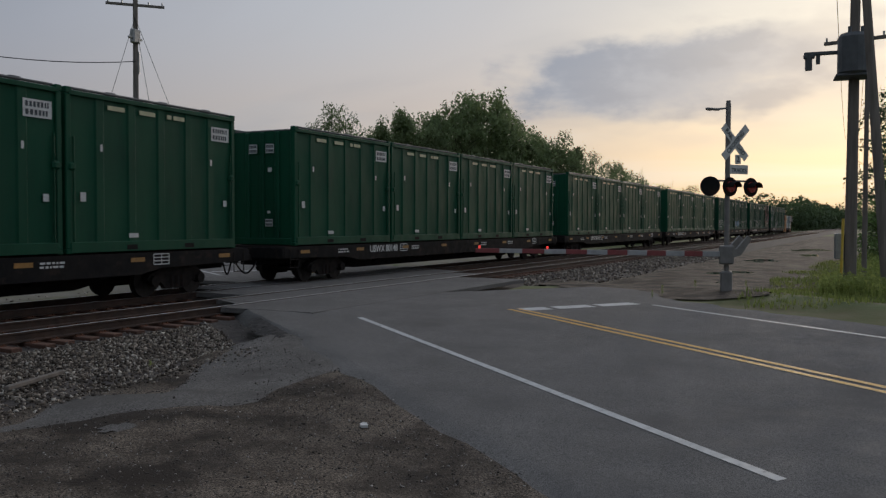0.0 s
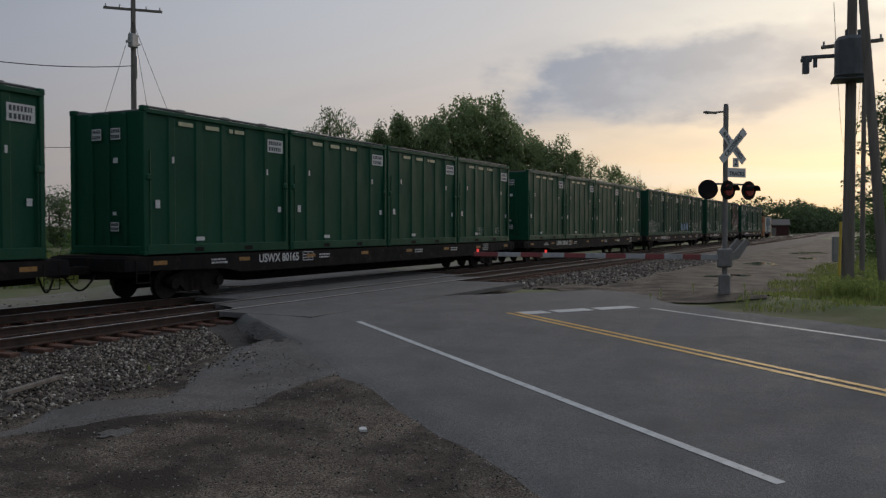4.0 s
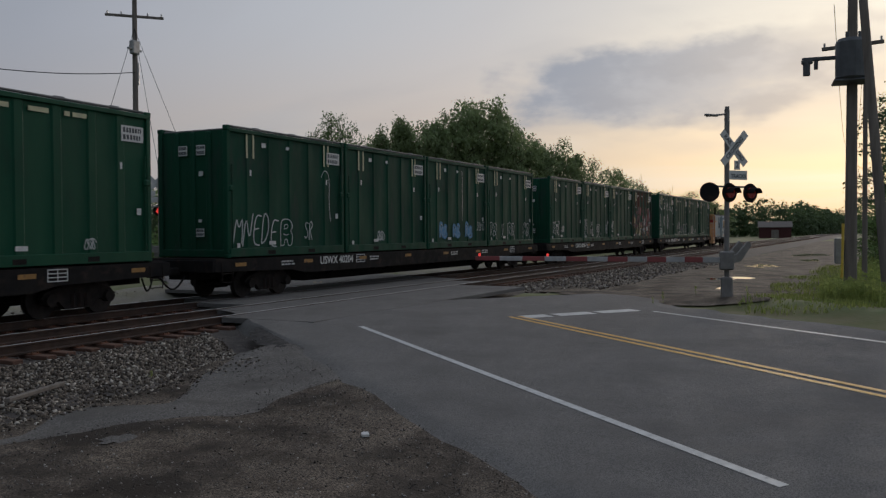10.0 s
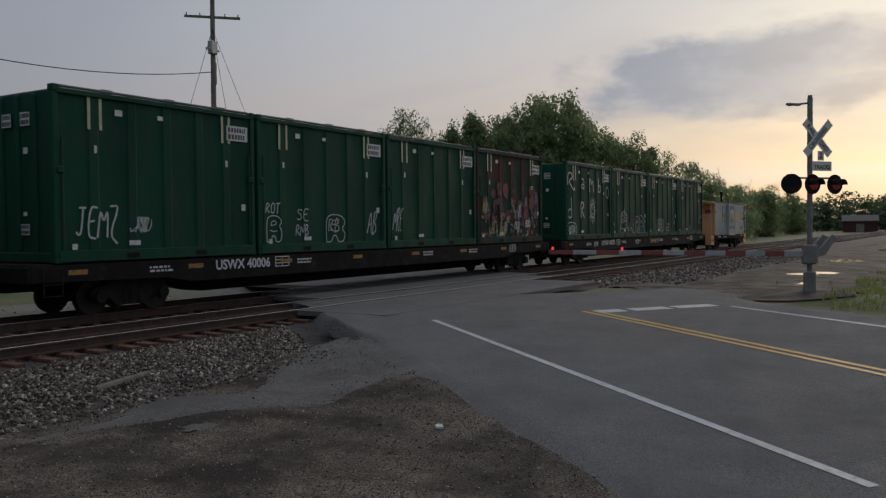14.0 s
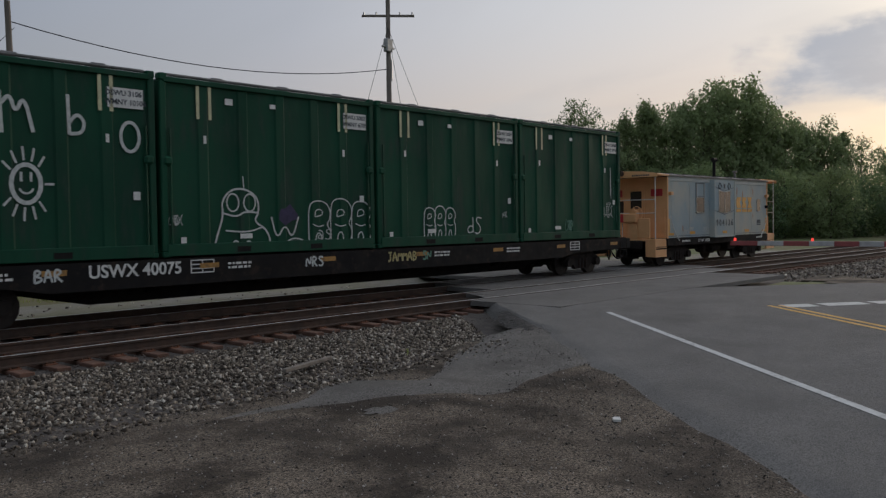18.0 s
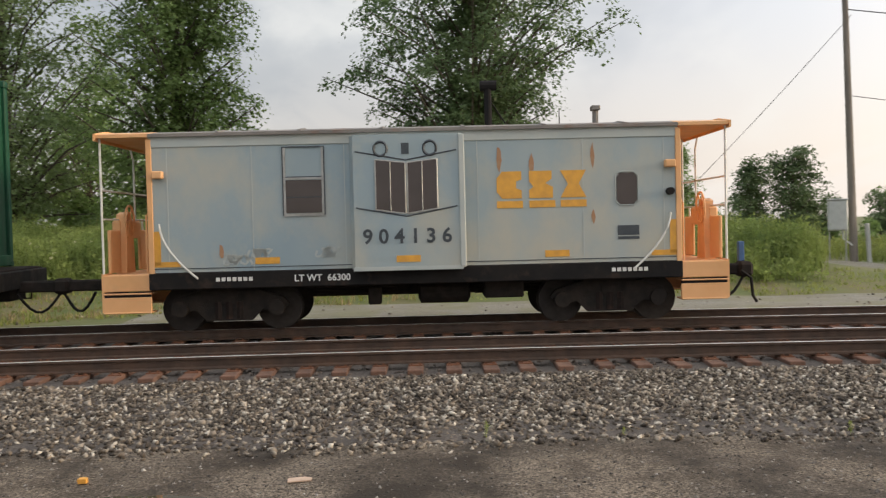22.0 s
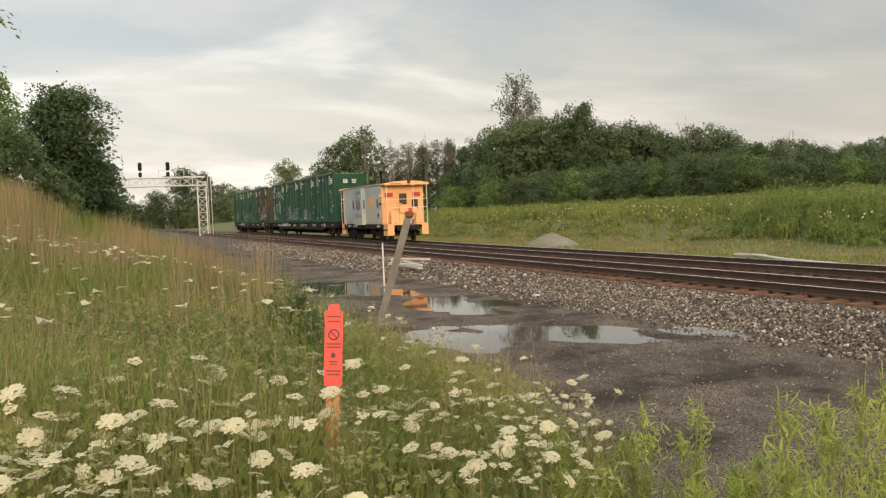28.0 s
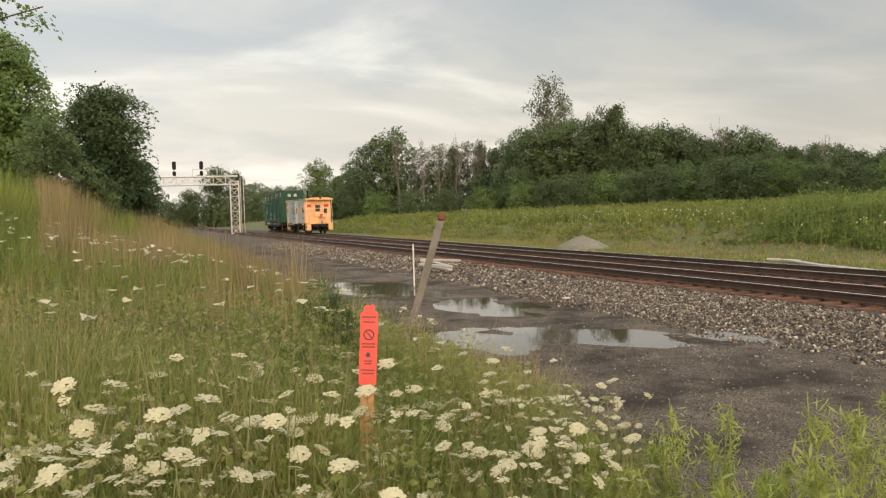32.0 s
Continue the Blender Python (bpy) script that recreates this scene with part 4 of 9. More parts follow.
def bogie(parent, x, wheelbase=1.78, spin=False):
    """A two-axle truck; its wheelsets are parts of it."""
    t = new("truck")
    t.parent = parent
    t.location = (x, 0, 0)
    h = wheelbase / 2
    for sy in (-1, 1):
        y = sy * 1.02
        s = Shape()
        out = [(-h - 0.22, 0.50), (-h - 0.12, 0.62), (-0.45, 0.80), (0.45, 0.80), (h + 0.12, 0.62), (h + 0.22, 0.50), (h + 0.05, 0.34), (h - 0.28, 0.40), (0.42, 0.20), (-0.42, 0.20), (-h + 0.28, 0.40), (-h - 0.05, 0.34)]
        s.prism(out, 1, y - 0.07, y + 0.07)
        part("side_frame", s, M["truck"], t, "cast steel truck side frame")
        sp = Shape()
        for dx in (-0.2, 0.0, 0.2):
            sp.tube([(dx, y + sy * 0.02, 0.24), (dx, y + sy * 0.02, 0.56)], 0.085, 8)
        part("spring", sp, M["car_brown"], t)
        for dx in (-h, h):
            part("axle_box", Shape().tube([(dx, y - sy * 0.02, 0.44), (dx, y + sy * 0.17, 0.44)], 0.15, 10), M["truck"], t)
    part("bolster", Shape().cbox(-0.18, 0.18, -1.1, 1.1, 0.48, 0.72, 0.03), M["truck"], t)
    for dx in (-h, h):
        w = Shape()
        w.tube([(0, -1.05, 0), (0, 1.05, 0)], 0.075, 8)
        for sy in (-1, 1):
            w.tube([(0, sy * 0.68, 0), (0, sy * 0.71, 0), (0, sy * 0.71, 0), (0, sy * 0.82, 0)], [0.445, 0.445, 0.42, 0.42], 24)
        ws = part("wheelset", w, M["wheel"], t, smooth=False)
        ws.location = (dx, 0, 0.42)
        if spin:
            ROLLING.append((ws, dx))
    return t


def coupler(parent, x, sx, reach=0.0):
    s = Shape()
    s.cbox(min(x, x + sx * (0.75 + reach)), max(x, x + sx * (0.75 + reach)), -0.11, 0.11, 0.76, 0.98, 0.03)
    x += sx * reach
    s.cbox(min(x + sx * 0.70, x + sx * 1.0), max(x + sx * 0.70, x + sx * 1.0), -0.20, 0.16, 0.72, 1.02, 0.06)
    part("coupler", s, M["truck"], parent, "cast knuckle coupler")
    h = Shape()
    pts = [(x + sx * (0.1 + 0.8 * u), -0.35 + 0.3 * u, 0.75 - 0.42 * math.sin(math.pi * min(1, u * 1.1)) * 0.9) for u in [i / 8 for i in range(9)]]
    h.tube(pts, 0.028, 6)
    part("brake_hose", h, M["black"], parent, "black rubber brake hose")


def flat_car():
    c = thing("flat_car", "dark container flat car with trucks, on the rails", "rail car", group="flat cars of the train")
    L = 12.95
    part("deck", Shape().cbox(-L, L, -1.26, 1.26, 1.10, 1.245, 0.02), M["car_brown"], c)
    for sy in (-1, 1):
        s = Shape()
        y = sy * 1.33
        s.prism([(-L, 1.22), (L, 1.22), (L, 0.86), (L - 3.6, 0.80), (L - 4.4, 0.66), (-L + 4.4, 0.66), (-L + 3.6, 0.80), (-L, 0.86)], 1, y - 0.06, y + 0.06)
        sill = part("side_sill", s, M["black"], c, "dark side sill with amber reflectors")
        for k in range(8):
            x = -L + 1.1 + k * (2 * L - 2.2) / 7
            part("reflector", Shape().box(x - 0.24, x + 0.24, y - 0.066, y + 0.066, 0.99, 1.10), M["dull_amber"], sill)
        for k in range(4):
            x = (-9.9, -4.6, 2.2, 5.5)[k]
            b = Shape()
            for r_ in range(2):
                xx = x
                for q in range(5):
                    wd = 0.05 + 0.03 * ((q * 7 + r_ * 3 + k) % 4)
                    b.box(xx, xx + wd, y - 0.064, y + 0.064, 1.04 - r_ * 0.09, 1.09 - r_ * 0.09)
                    xx += wd + 0.04
            part("lettering_strip", b, M["white"], sill)
        for x in (-5.25, 9.3):
            fr = Shape()
            for z in (0.90, 0.99, 1.08, 1.17):
                fr.box(x - 0.28, x + 0.28, y - 0.064, y + 0.064, z - 0.012, z + 0.012)
            for dx in (-0.28, 0.0, 0.28):
                fr.box(x + dx - 0.012, x + dx + 0.012, y - 0.065, y + 0.065, 0.90, 1.17)
            part("stencil_frame", fr, M["white"], sill)
    part("centre_sill", Shape().prism([(-L, 1.08), (L, 1.08), (L, 0.62), (L - 4.2, 0.58), (L - 5.6, 0.30), (-L + 5.6, 0.30), (-L + 4.2, 0.58), (-L, 0.62)], 1, -0.40, 0.40), M["under"], c, "deep black centre sill")
    for x in (-6, -2, 2, 6):
        part("cross_bearer", Shape().prism([(-1.2, 1.09), (1.2, 1.09), (1.2, 0.8), (0.4, 0.45), (-0.4, 0.45), (-1.2, 0.8)], 0, x - 0.08, x + 0.08), M["under"], c)
    for sx in (-1, 1):
        part("end_sill", Shape().cbox(min(sx * (L - 0.04), sx * (L + 0.10)), max(sx * (L - 0.04), sx * (L + 0.10)), -1.38, 1.38, 0.84, 1.2, 0.02), M["black"], c)
        bogie(c, sx * 10.2)
        coupler(c, sx * (L + 0.02), sx)
        for sy in (-1, 1):
            g = Shape()
            xg = sx * (L - 0.25)
            g.tube([(xg, sy * 1.42, 0.55), (xg, sy * 1.42, 1.12), (xg + sx * 0.02, sy * 1.36, 1.15)], 0.014, 5)
            g.tube([(xg - sx * 0.45, sy * 1.42, 0.55), (xg - sx * 0.45, sy * 1.42, 1.12)], 0.014, 5)
            for z in (0.55, 0.80):
                g.tube([(xg, sy * 1.42, z), (xg - sx * 0.45, sy * 1.42, z)], 0.014, 5)
            part("step_iron", g, M["truck"], c)
    part("brake_cylinder", Shape().tube([(-3.4, -0.75, 0.72), (-2.5, -0.75, 0.72)], 0.17, 12), M["truck"], c)
    return c


# the markings seen along the train; the last car is number 0
CAR_NUMBER = ["USWX 40075", "USWX 40006", "USWX 40204", "USWX 80165", "USWX 80165", "USWX 80148", "USWX 80148"]
PITCH = 27.48
proto = {}
rng = random.Random(11)
first_car = flat_car()
cars = [first_car] + [copy_thing(first_car, Matrix.Identity(4)) for _ in range(6)]
for k, car in enumerate(cars):
    tagged(car, "worn oxide and black flat car with containers" if k < 3 else "clean black flat car loaded with green containers")
    tm = text_mesh(CAR_NUMBER[k], 0.36, M["white"])
    p = part("car_number", tm, None, car, "white painted car number")
    p.location = (-6.78, -1.397, 1.02)
    back = -PITCH * k - 12.38
    MOVING.append((car, back, 9.5, Matrix.Identity(4)))
    for j in range(4):
        style = "rust" if (k, j) == (1, 3) else "new" if k >= 3 else "old"
        if style in proto:
            c = copy_thing(proto[style], Matrix.Identity(4))
        else:
            c = proto[style] = container(style)
        at = Matrix.Translation((-9.33 + 6.22 * j, 0, 1.248))
        MOVING.append((c, back, 9.5, at))
        lab = {"new": "clean dark green steel waste container on a flat car", "old": "faded green steel waste container with worn sides",
               "rust": "rust-streaked green waste container with flaking paint"}[style]
        tagged(c, lab)
CONT = [m[0] for m in MOVING]


def cont(k, j):
    return CONT[k * 5 + 1 + j]


def spray(k, j, x, z, w, h, loops, colour="spray_white", r=0.016, seed=0):
    p = part("sprayed_tag", scribble(random.Random(seed + k * 50 + j * 7 + int(x * 10)), w, h, loops, r), M[colour], cont(k, j), "sprayed graffiti lines")
    p.location = (x, -CWD - 0.012, z)


def patch(k, j, x, z, w, h, colour, seed=0):
    p = part("sprayed_patch", blotch(random.Random(seed + int(x * 31 + z * 17)), w, h), M[colour], cont(k, j), "sprayed colour patch")
    p.location = (x, -CWD - 0.0085 - 0.0002 * (seed % 9), z)


def stroke(k, j, pts, r=0.05, colour="spray_white"):
    """A broad brushed line through points (x, z) of the side."""
    v, f = [], []
    for i, p in enumerate(pts):
        q, o = pts[min(i + 1, len(pts) - 1)], pts[max(i - 1, 0)]
        d = Vector((q[0] - o[0], q[1] - o[1])).normalized()
        v += [(p[0] - d.y * r, 0, p[1] + d.x * r), (p[0] + d.y * r, 0, p[1] - d.x * r)]
    s = Shape().add(v, [(2 * i, 2 * i + 1, 2 * i + 3, 2 * i + 2) for i in range(len(pts) - 1)])
    part("painted_stroke", s, M[colour], cont(k, j), "hand-painted white stroke").location = (0, -CWD - 0.012, 0)


def arc(cx, cz, rx, rz, a0, a1, n=9):
    return [(cx + rx * math.cos(radians(a0 + (a1 - a0) * i / n)), cz + rz * math.sin(radians(a0 + (a1 - a0) * i / n))) for i in range(n + 1)]


# hand-painted and sprayed letters as strokes in a unit square
GLYPH = {
    "A": [[(0, 0), (0.35, 1), (0.6, 0.9), (0.9, 0)], [(0.15, 0.4), (0.8, 0.45)]], "B": [[(0.1, 0), (0.1, 1), (0.6, 0.95), (0.75, 0.75), (0.2, 0.52), (0.8, 0.4), (0.85, 0.15), (0.1, 0)]],
    "D": [[(0.1, 0), (0.05, 1), (0.6, 0.9), (0.9, 0.5), (0.6, 0.1), (0.1, 0)]], "E": [[(0.9, 0.95), (0.15, 1), (0.1, 0.05), (0.95, 0)], [(0.12, 0.52), (0.7, 0.55)]],
    "J": [[(0.2, 1), (0.9, 1)], [(0.6, 1), (0.6, 0.2), (0.4, 0), (0.1, 0.15)]], "M": [[(0, 0), (0.12, 1), (0.5, 0.45), (0.85, 1), (1, 0)]],
    "N": [[(0, 0), (0.1, 1), (0.75, 0.1), (0.9, 1)]], "R": [[(0.1, 0), (0.05, 1), (0.65, 0.95), (0.75, 0.7), (0.15, 0.5), (0.9, 0)]], "S": [[(0.9, 0.9), (0.3, 1), (0.1, 0.75), (0.8, 0.45), (0.85, 0.15), (0.4, 0), (0.05, 0.15)]],
    "T": [[(0, 0.95), (1, 1)], [(0.5, 0.97), (0.45, 0)]], "O": [[(0.5, 1), (0.1, 0.8), (0.1, 0.2), (0.5, 0), (0.9, 0.25), (0.85, 0.8), (0.5, 1)]], "Z": [[(0, 0.95), (0.95, 1), (0.1, 0.05), (1, -0.25)]],
    "e": [[(0.1, 0.4), (0.85, 0.5), (0.75, 0.8), (0.35, 0.85), (0.05, 0.45), (0.3, 0.02), (0.9, 0.15)]], "a": [[(0.2, 0.95), (0.8, 0.85), (0.85, 0.1), (0.75, 0)], [(0.85, 0.35), (0.45, 0.5), (0.1, 0.25), (0.35, 0), (0.85, 0.15)]],
    "m": [[(0.05, 0), (0, 1)], [(0.05, 0.7), (0.3, 0.95), (0.45, 0.45), (0.7, 0.95), (0.95, 0.05)]], "b": [[(0.05, 1), (0.1, 0)], [(0.1, 0.3), (0.5, 0.55), (0.9, 0.35), (0.75, 0.05), (0.1, 0.02)]], "d": [[(0.75, 1.05), (0.9, 0.05)], [(0.85, 0.4), (0.4, 0.5), (0.05, 0.25), (0.3, 0), (0.9, 0.1)]],
}


def rounded(pts):
    """The corners of a line cut twice, as a moving arm rounds them."""
    for _ in range(2):
        q = [pts[0]]
        for a, b in zip(pts, pts[1:]):
            q += [(a[0] * 0.75 + b[0] * 0.25, a[1] * 0.75 + b[1] * 0.25), (a[0] * 0.25 + b[0] * 0.75, a[1] * 0.25 + b[1] * 0.75)]
        pts = q + [pts[-1]]
    return pts


def write(k, j, word, x, z, w, h, r=0.022, colour="spray_white", slant=0.1, seed=1):
    """A word in strokes: x, z is its lower left corner."""
    g = random.Random(seed)
    step = w / len(word)
    for i, ch in enumerate(word):
        hh, up = h * g.uniform(0.88, 1.1), h * g.uniform(-0.06, 0.08)
        for line in GLYPH[ch]:
            stroke(k, j, rounded([(x + step * (i + 0.92 * u) + slant * v * hh, z + up + v * hh) for u, v in line]), r, colour)


def balloon(k, j, x, z, w, h, n, seed, r=0.016, colour="spray_white"):
    """Block letters in outline, side by side, each with its inner loops."""
    g = random.Random(seed)
    for i in range(n):
        a, b = x - w / 2 + w * i / n, w / n * g.uniform(0.96, 1.12)
        m = g.uniform(0.42, 0.6)
        line = [(0.02, 0), (0, 0.55), (0.05, 0.9), (0.3, 1.0), (0.75, 0.98), (1.0, 0.8), (0.98, m + 0.12), (0.82, m), (1.0, m - 0.15), (1.0, 0.2), (0.9, 0), (0.62, -0.02), (0.55, 0.25), (0.35, 0.22), (0.3, 0), (0.02, 0)]
        stroke(k, j, rounded([(a + b * u, z - h / 2 + h * v * (1 + 0.06 * (i % 2))) for u, v in line]), r, colour)
        stroke(k, j, rounded([(a + b * u, z - h / 2 + h * v) for u, v in ((0.3, 0.62), (0.32, 0.78), (0.6, 0.8), (0.66, 0.66), (0.3, 0.62))]), r * 0.85, colour)
        stroke(k, j, rounded([(a + b * u, z - h / 2 + h * v) for u, v in ((0.2, 0.45), (0.45, 0.38), (0.7, 0.42))]), r * 0.85, colour)


# last car: a painted name in broad strokes, a smiling sun, outlined letters
write(0, 0, "R", -2.86, 2.45, 0.95, 0.95, 0.042, slant=0.0)
write(0, 0, "a", -1.12, 2.55, 0.5, 0.62, 0.034, slant=0.0)
write(0, 0, "m", -0.02, 2.38, 0.68, 0.85, 0.036, slant=0.0)
write(0, 0, "b", 1.22, 2.42, 0.42, 0.85, 0.034, slant=0.0)
stroke(0, 0, arc(2.5, 2.5, 0.2, 0.3, 0, 360, 16), 0.034)
write(0, 0, "d", -2.85, 1.02, 0.66, 1.1, 0.04, slant=0.0)
write(0, 0, "R", -1.2, 1.08, 0.62, 0.88, 0.042, slant=0.0)
stroke(0, 0, arc(0.42, 1.5, 0.27, 0.36, 0, 360, 18), 0.042)
stroke(0, 0, arc(0.42, 1.48, 0.14, 0.16, 205, 335), 0.02)
for a_ in range(0, 360, 24):
    if a_ in (24, 168, 192, 336):
        continue
    c_, s_ = math.cos(radians(a_)), math.sin(radians(a_))
    stroke(0, 0, [(0.42 + 0.34 * c_, 1.5 + 0.44 * s_), (0.42 + 0.52 * c_, 1.5 + 0.70 * s_)], 0.022)
for dx in (-0.09, 0.09):
    stroke(0, 0, [(0.42 + dx, 1.72), (0.42 + dx, 1.54)], 0.024)
patch(0, 0, -2.3, 0.55, 1.15, 0.55, "spray_pale", 2)
stroke(0, 0, rounded([(-2.9, 0.3), (-2.92, 0.75), (-2.6, 0.9), (-1.95, 0.88), (-1.72, 0.7), (-1.72, 0.32), (-2.0, 0.24), (-2.6, 0.24), (-2.9, 0.3)]), 0.024)
write(0, 0, "eTa", -2.7, 0.4, 0.8, 0.32, 0.02, slant=0.0)
# a domed figure, a violet blot and outlined letters on the next one
stroke(0, 1, rounded([(-1.85, 0.04), (-1.7, 0.5), (-1.55, 0.9), (-1.6, 1.2), (-1.35, 1.48), (-0.95, 1.5), (-0.62, 1.3), (-0.6, 0.95), (-0.75, 0.75), (-0.35, 0.55), (-0.25, 0.04)]), 0.022)
for cx in (-1.3, -0.85):
    stroke(0, 1, arc(cx, 1.18, 0.16, 0.2, 0, 360, 14), 0.018)
stroke(0, 1, rounded([(-1.6, 0.95), (-1.2, 0.85), (-1.0, 0.98), (-0.62, 0.95)]), 0.02)
stroke(0, 1, rounded([(-1.5, 0.55), (-0.9, 0.5), (-0.5, 0.62)]), 0.018)
stroke(0, 1, rounded([(-1.4, 0.1), (-1.25, 0.38), (-1.05, 0.12), (-0.9, 0.36), (-0.7, 0.1)]), 0.018)
stroke(0, 1, [(-1.0, 1.5), (-1.02, 1.78)], 0.014)
patch(0, 1, 0.25, 0.9, 0.6, 0.55, "spray_violet", 3)
stroke(0, 1, rounded([(-0.25, 0.85), (-0.1, 0.3), (0.15, 0.7), (0.35, 0.3), (0.55, 0.85)]), 0.02)
stroke(0, 1, rounded([(0.0, 0.08), (0.3, 0.35), (0.7, 0.3), (0.85, 0.05)]), 0.018)
balloon(0, 1, 1.9, 0.72, 2.1, 1.05, 3, 4)
write(0, 1, "aS", 1.1, 0.28, 0.5, 0.25, 0.012)
balloon(0, 2, -0.6, 0.66, 1.35, 0.85, 3, 6)
write(0, 2, "dS", 0.55, 0.3, 0.7, 0.5, 0.018)
write(0, 2, "NR", 2.25, 0.78, 0.26, 0.18, 0.009)
for (j, x, z, w, h, n) in ((3, 2.4, 2.0, 0.12, 1.2, 1), (1, -2.75, 0.8, 0.4, 0.25, 2)):
    spray(0, j, x, z, w, h, n, r=0.007, seed=5)
write(0, 3, "TES", 2.0, 0.86, 0.46, 0.30, 0.011, slant=0.3)
stroke(0, 3, arc(2.24, 1.24, 0.16, 0.035, 0, 360, 14), 0.008)
stroke(0, 3, rounded([(1.96, 1.12), (1.93, 0.72), (2.1, 0.92), (2.24, 0.70), (2.34, 0.90), (2.56, 0.74)]), 0.010)
stroke(0, 3, [(2.62, 2.0), (2.63, 1.1), (2.66, 0.66)], 0.006, "spray_pale")
stroke(0, 3, [(2.80, 1.2), (2.81, 0.5)], 0.006, "spray_pale")
spray(0, 3, -0.3, 0.5, 0.6, 0.4, 3, "spray_pale", 0.01)
# second to last car: white tags, and one side covered in colour
write(1, 0, "JEMZ", -2.55, 0.55, 1.15, 0.7, 0.024)
spray(1, 0, -0.75, 0.85, 0.7, 0.4, 3, r=0.014, seed=3)
write(1, 1, "ROT", -2.75, 1.15, 0.6, 0.3, 0.018)
balloon(1, 1, -2.4, 0.72, 0.62, 0.75, 1, 8)
write(1, 1, "SE", -1.45, 0.95, 0.55, 0.35, 0.016)
write(1, 1, "RNB", -1.5, 0.5, 0.6, 0.34, 0.016)
balloon(1, 1, 0.35, 0.72, 0.9, 0.85, 1, 9)
write(1, 1, "RB", 0.0, 0.6, 0.6, 0.42, 0.016)
write(1, 1, "AB", 2.0, 0.5, 0.5, 0.75, 0.02, slant=0.2)
write(1, 2, "NKE".replace("K", "R"), -2.75, 0.6, 0.55, 0.8, 0.018, slant=0.2)
# third to last: a wide tag, blue fills, three outlined monograms
write(2, 0, "MNEDE", -2.8, 0.35, 2.1, 0.95, 0.022, slant=0.15)
balloon(2, 0, -0.25, 0.75, 0.6, 0.85, 1, 12)
write(2, 0, "SR", 0.7, 0.5, 0.5, 0.6, 0.018)
stroke(2, 0, rounded([(1.7, 2.6), (1.9, 2.9), (2.2, 2.7), (2.15, 1.6), (2.25, 1.1)]), 0.014)
spray(2, 1, -0.7, 0.6, 1.2, 0.4, 2, r=0.013, seed=3)
for i, x in enumerate((-1.5, -0.2, 1.1)):
    patch(2, 2, x, 0.72, 0.62, 0.62, "spray_blue", i)
    write(2, 2, "RB", x - 0.42, 0.45, 0.8, 0.62, 0.05, "spray_blue", 0.0, i)
    write(2, 2, "RB", x - 0.34, 0.5, 0.66, 0.5, 0.01, "spray_white", 0.0, i)
stroke(2, 2, [(0.35, 3.5), (0.38, 2.2), (0.36, 1.2)], 0.012)
write(2, 2, "JOMS", 1.9, 0.75, 0.9, 0.4, 0.014)
for i, x in enumerate((-2.35, -0.05, 2.1)):
    stroke(2, 3, rounded([(x - 0.48, 0.1), (x - 0.48, 0.95), (x - 0.4, 1.15), (x - 0.1, 1.18), (x + 0.02, 0.95), (x + 0.1, 1.15), (x + 0.42, 1.12), (x + 0.42, 0.75), (x + 0.2, 0.65), (x + 0.46, 0.5), (x + 0.46, 0.05)]), 0.016)
    write(2, 3, "RB", x - 0.36, 0.5, 0.7, 0.5, 0.015, seed=i)
    stroke(2, 3, rounded([(x - 0.3, 0.08), (x - 0.1, 0.34), (x + 0.15, 0.1), (x + 0.3, 0.3)]), 0.014)
write(2, 3, "SE", -1.35, 0.4, 0.3, 0.7, 0.014)
for (k, j, x, z, w, h, n) in ((3, 3, 1.0, 0.5, 0.5, 0.3, 2), (6, 2, 0.5, 0.55, 0.9, 0.5, 3)):
    spray(k, j, x, z, w, h, n, r=0.013, seed=3)
write(4, 3, "SEN", -0.9, 0.38, 0.7, 0.34, 0.010)
write(4, 3, "RS", 1.3, 0.4, 0.42, 0.3, 0.009)
rngp = random.Random(4)
for i in range(34):
    patch(1, 3, rngp.uniform(-2.5, 2.4), rngp.uniform(0.9, 2.4), rngp.uniform(0.3, 0.8), rngp.uniform(0.3, 0.9), rngp.choice(("spray_wine", "spray_wine", "spray_red")), i)
for i in range(110):
    x, z = rngp.uniform(-2.75, 2.65), 0.32 + 1.1 * rngp.random() ** 1.4
    patch(1, 3, x, z, rngp.uniform(0.08, 0.28), rngp.uniform(0.10, 0.36), rngp.choice(("spray_grey", "spray_slate", "spray_yellow", "spray_grey", "spray_red", "spray_wine", "green_old")), 40 + i)
for i in range(10):
    x = rngp.uniform(-2.6, 2.6)
    patch(1, 3, x, rngp.uniform(1.3, 2.1), rngp.uniform(0.15, 0.3), rngp.uniform(0.5, 1.1), rngp.choice(("spray_slate", "spray_grey")), 120 + i)
for i in range(16):
    spray(1, 3, rngp.uniform(-2.5, 2.5), rngp.uniform(0.5, 1.5), rngp.uniform(0.3, 0.8), rngp.uniform(0.3, 0.6), 2, rngp.choice(("spray_white", "spray_yellow", "spray_wine", "black")), rngp.uniform(0.012, 0.03), i * 3)
for i in range(30):
    patch(1, 3, rngp.uniform(-2.8, 2.8), rngp.uniform(0.08, 0.26), rngp.uniform(0.1, 0.26), rngp.uniform(0.08, 0.14), "spray_grey", 150 + i)
tagged(cont(1, 3), "green waste container covered in red and grey graffiti")
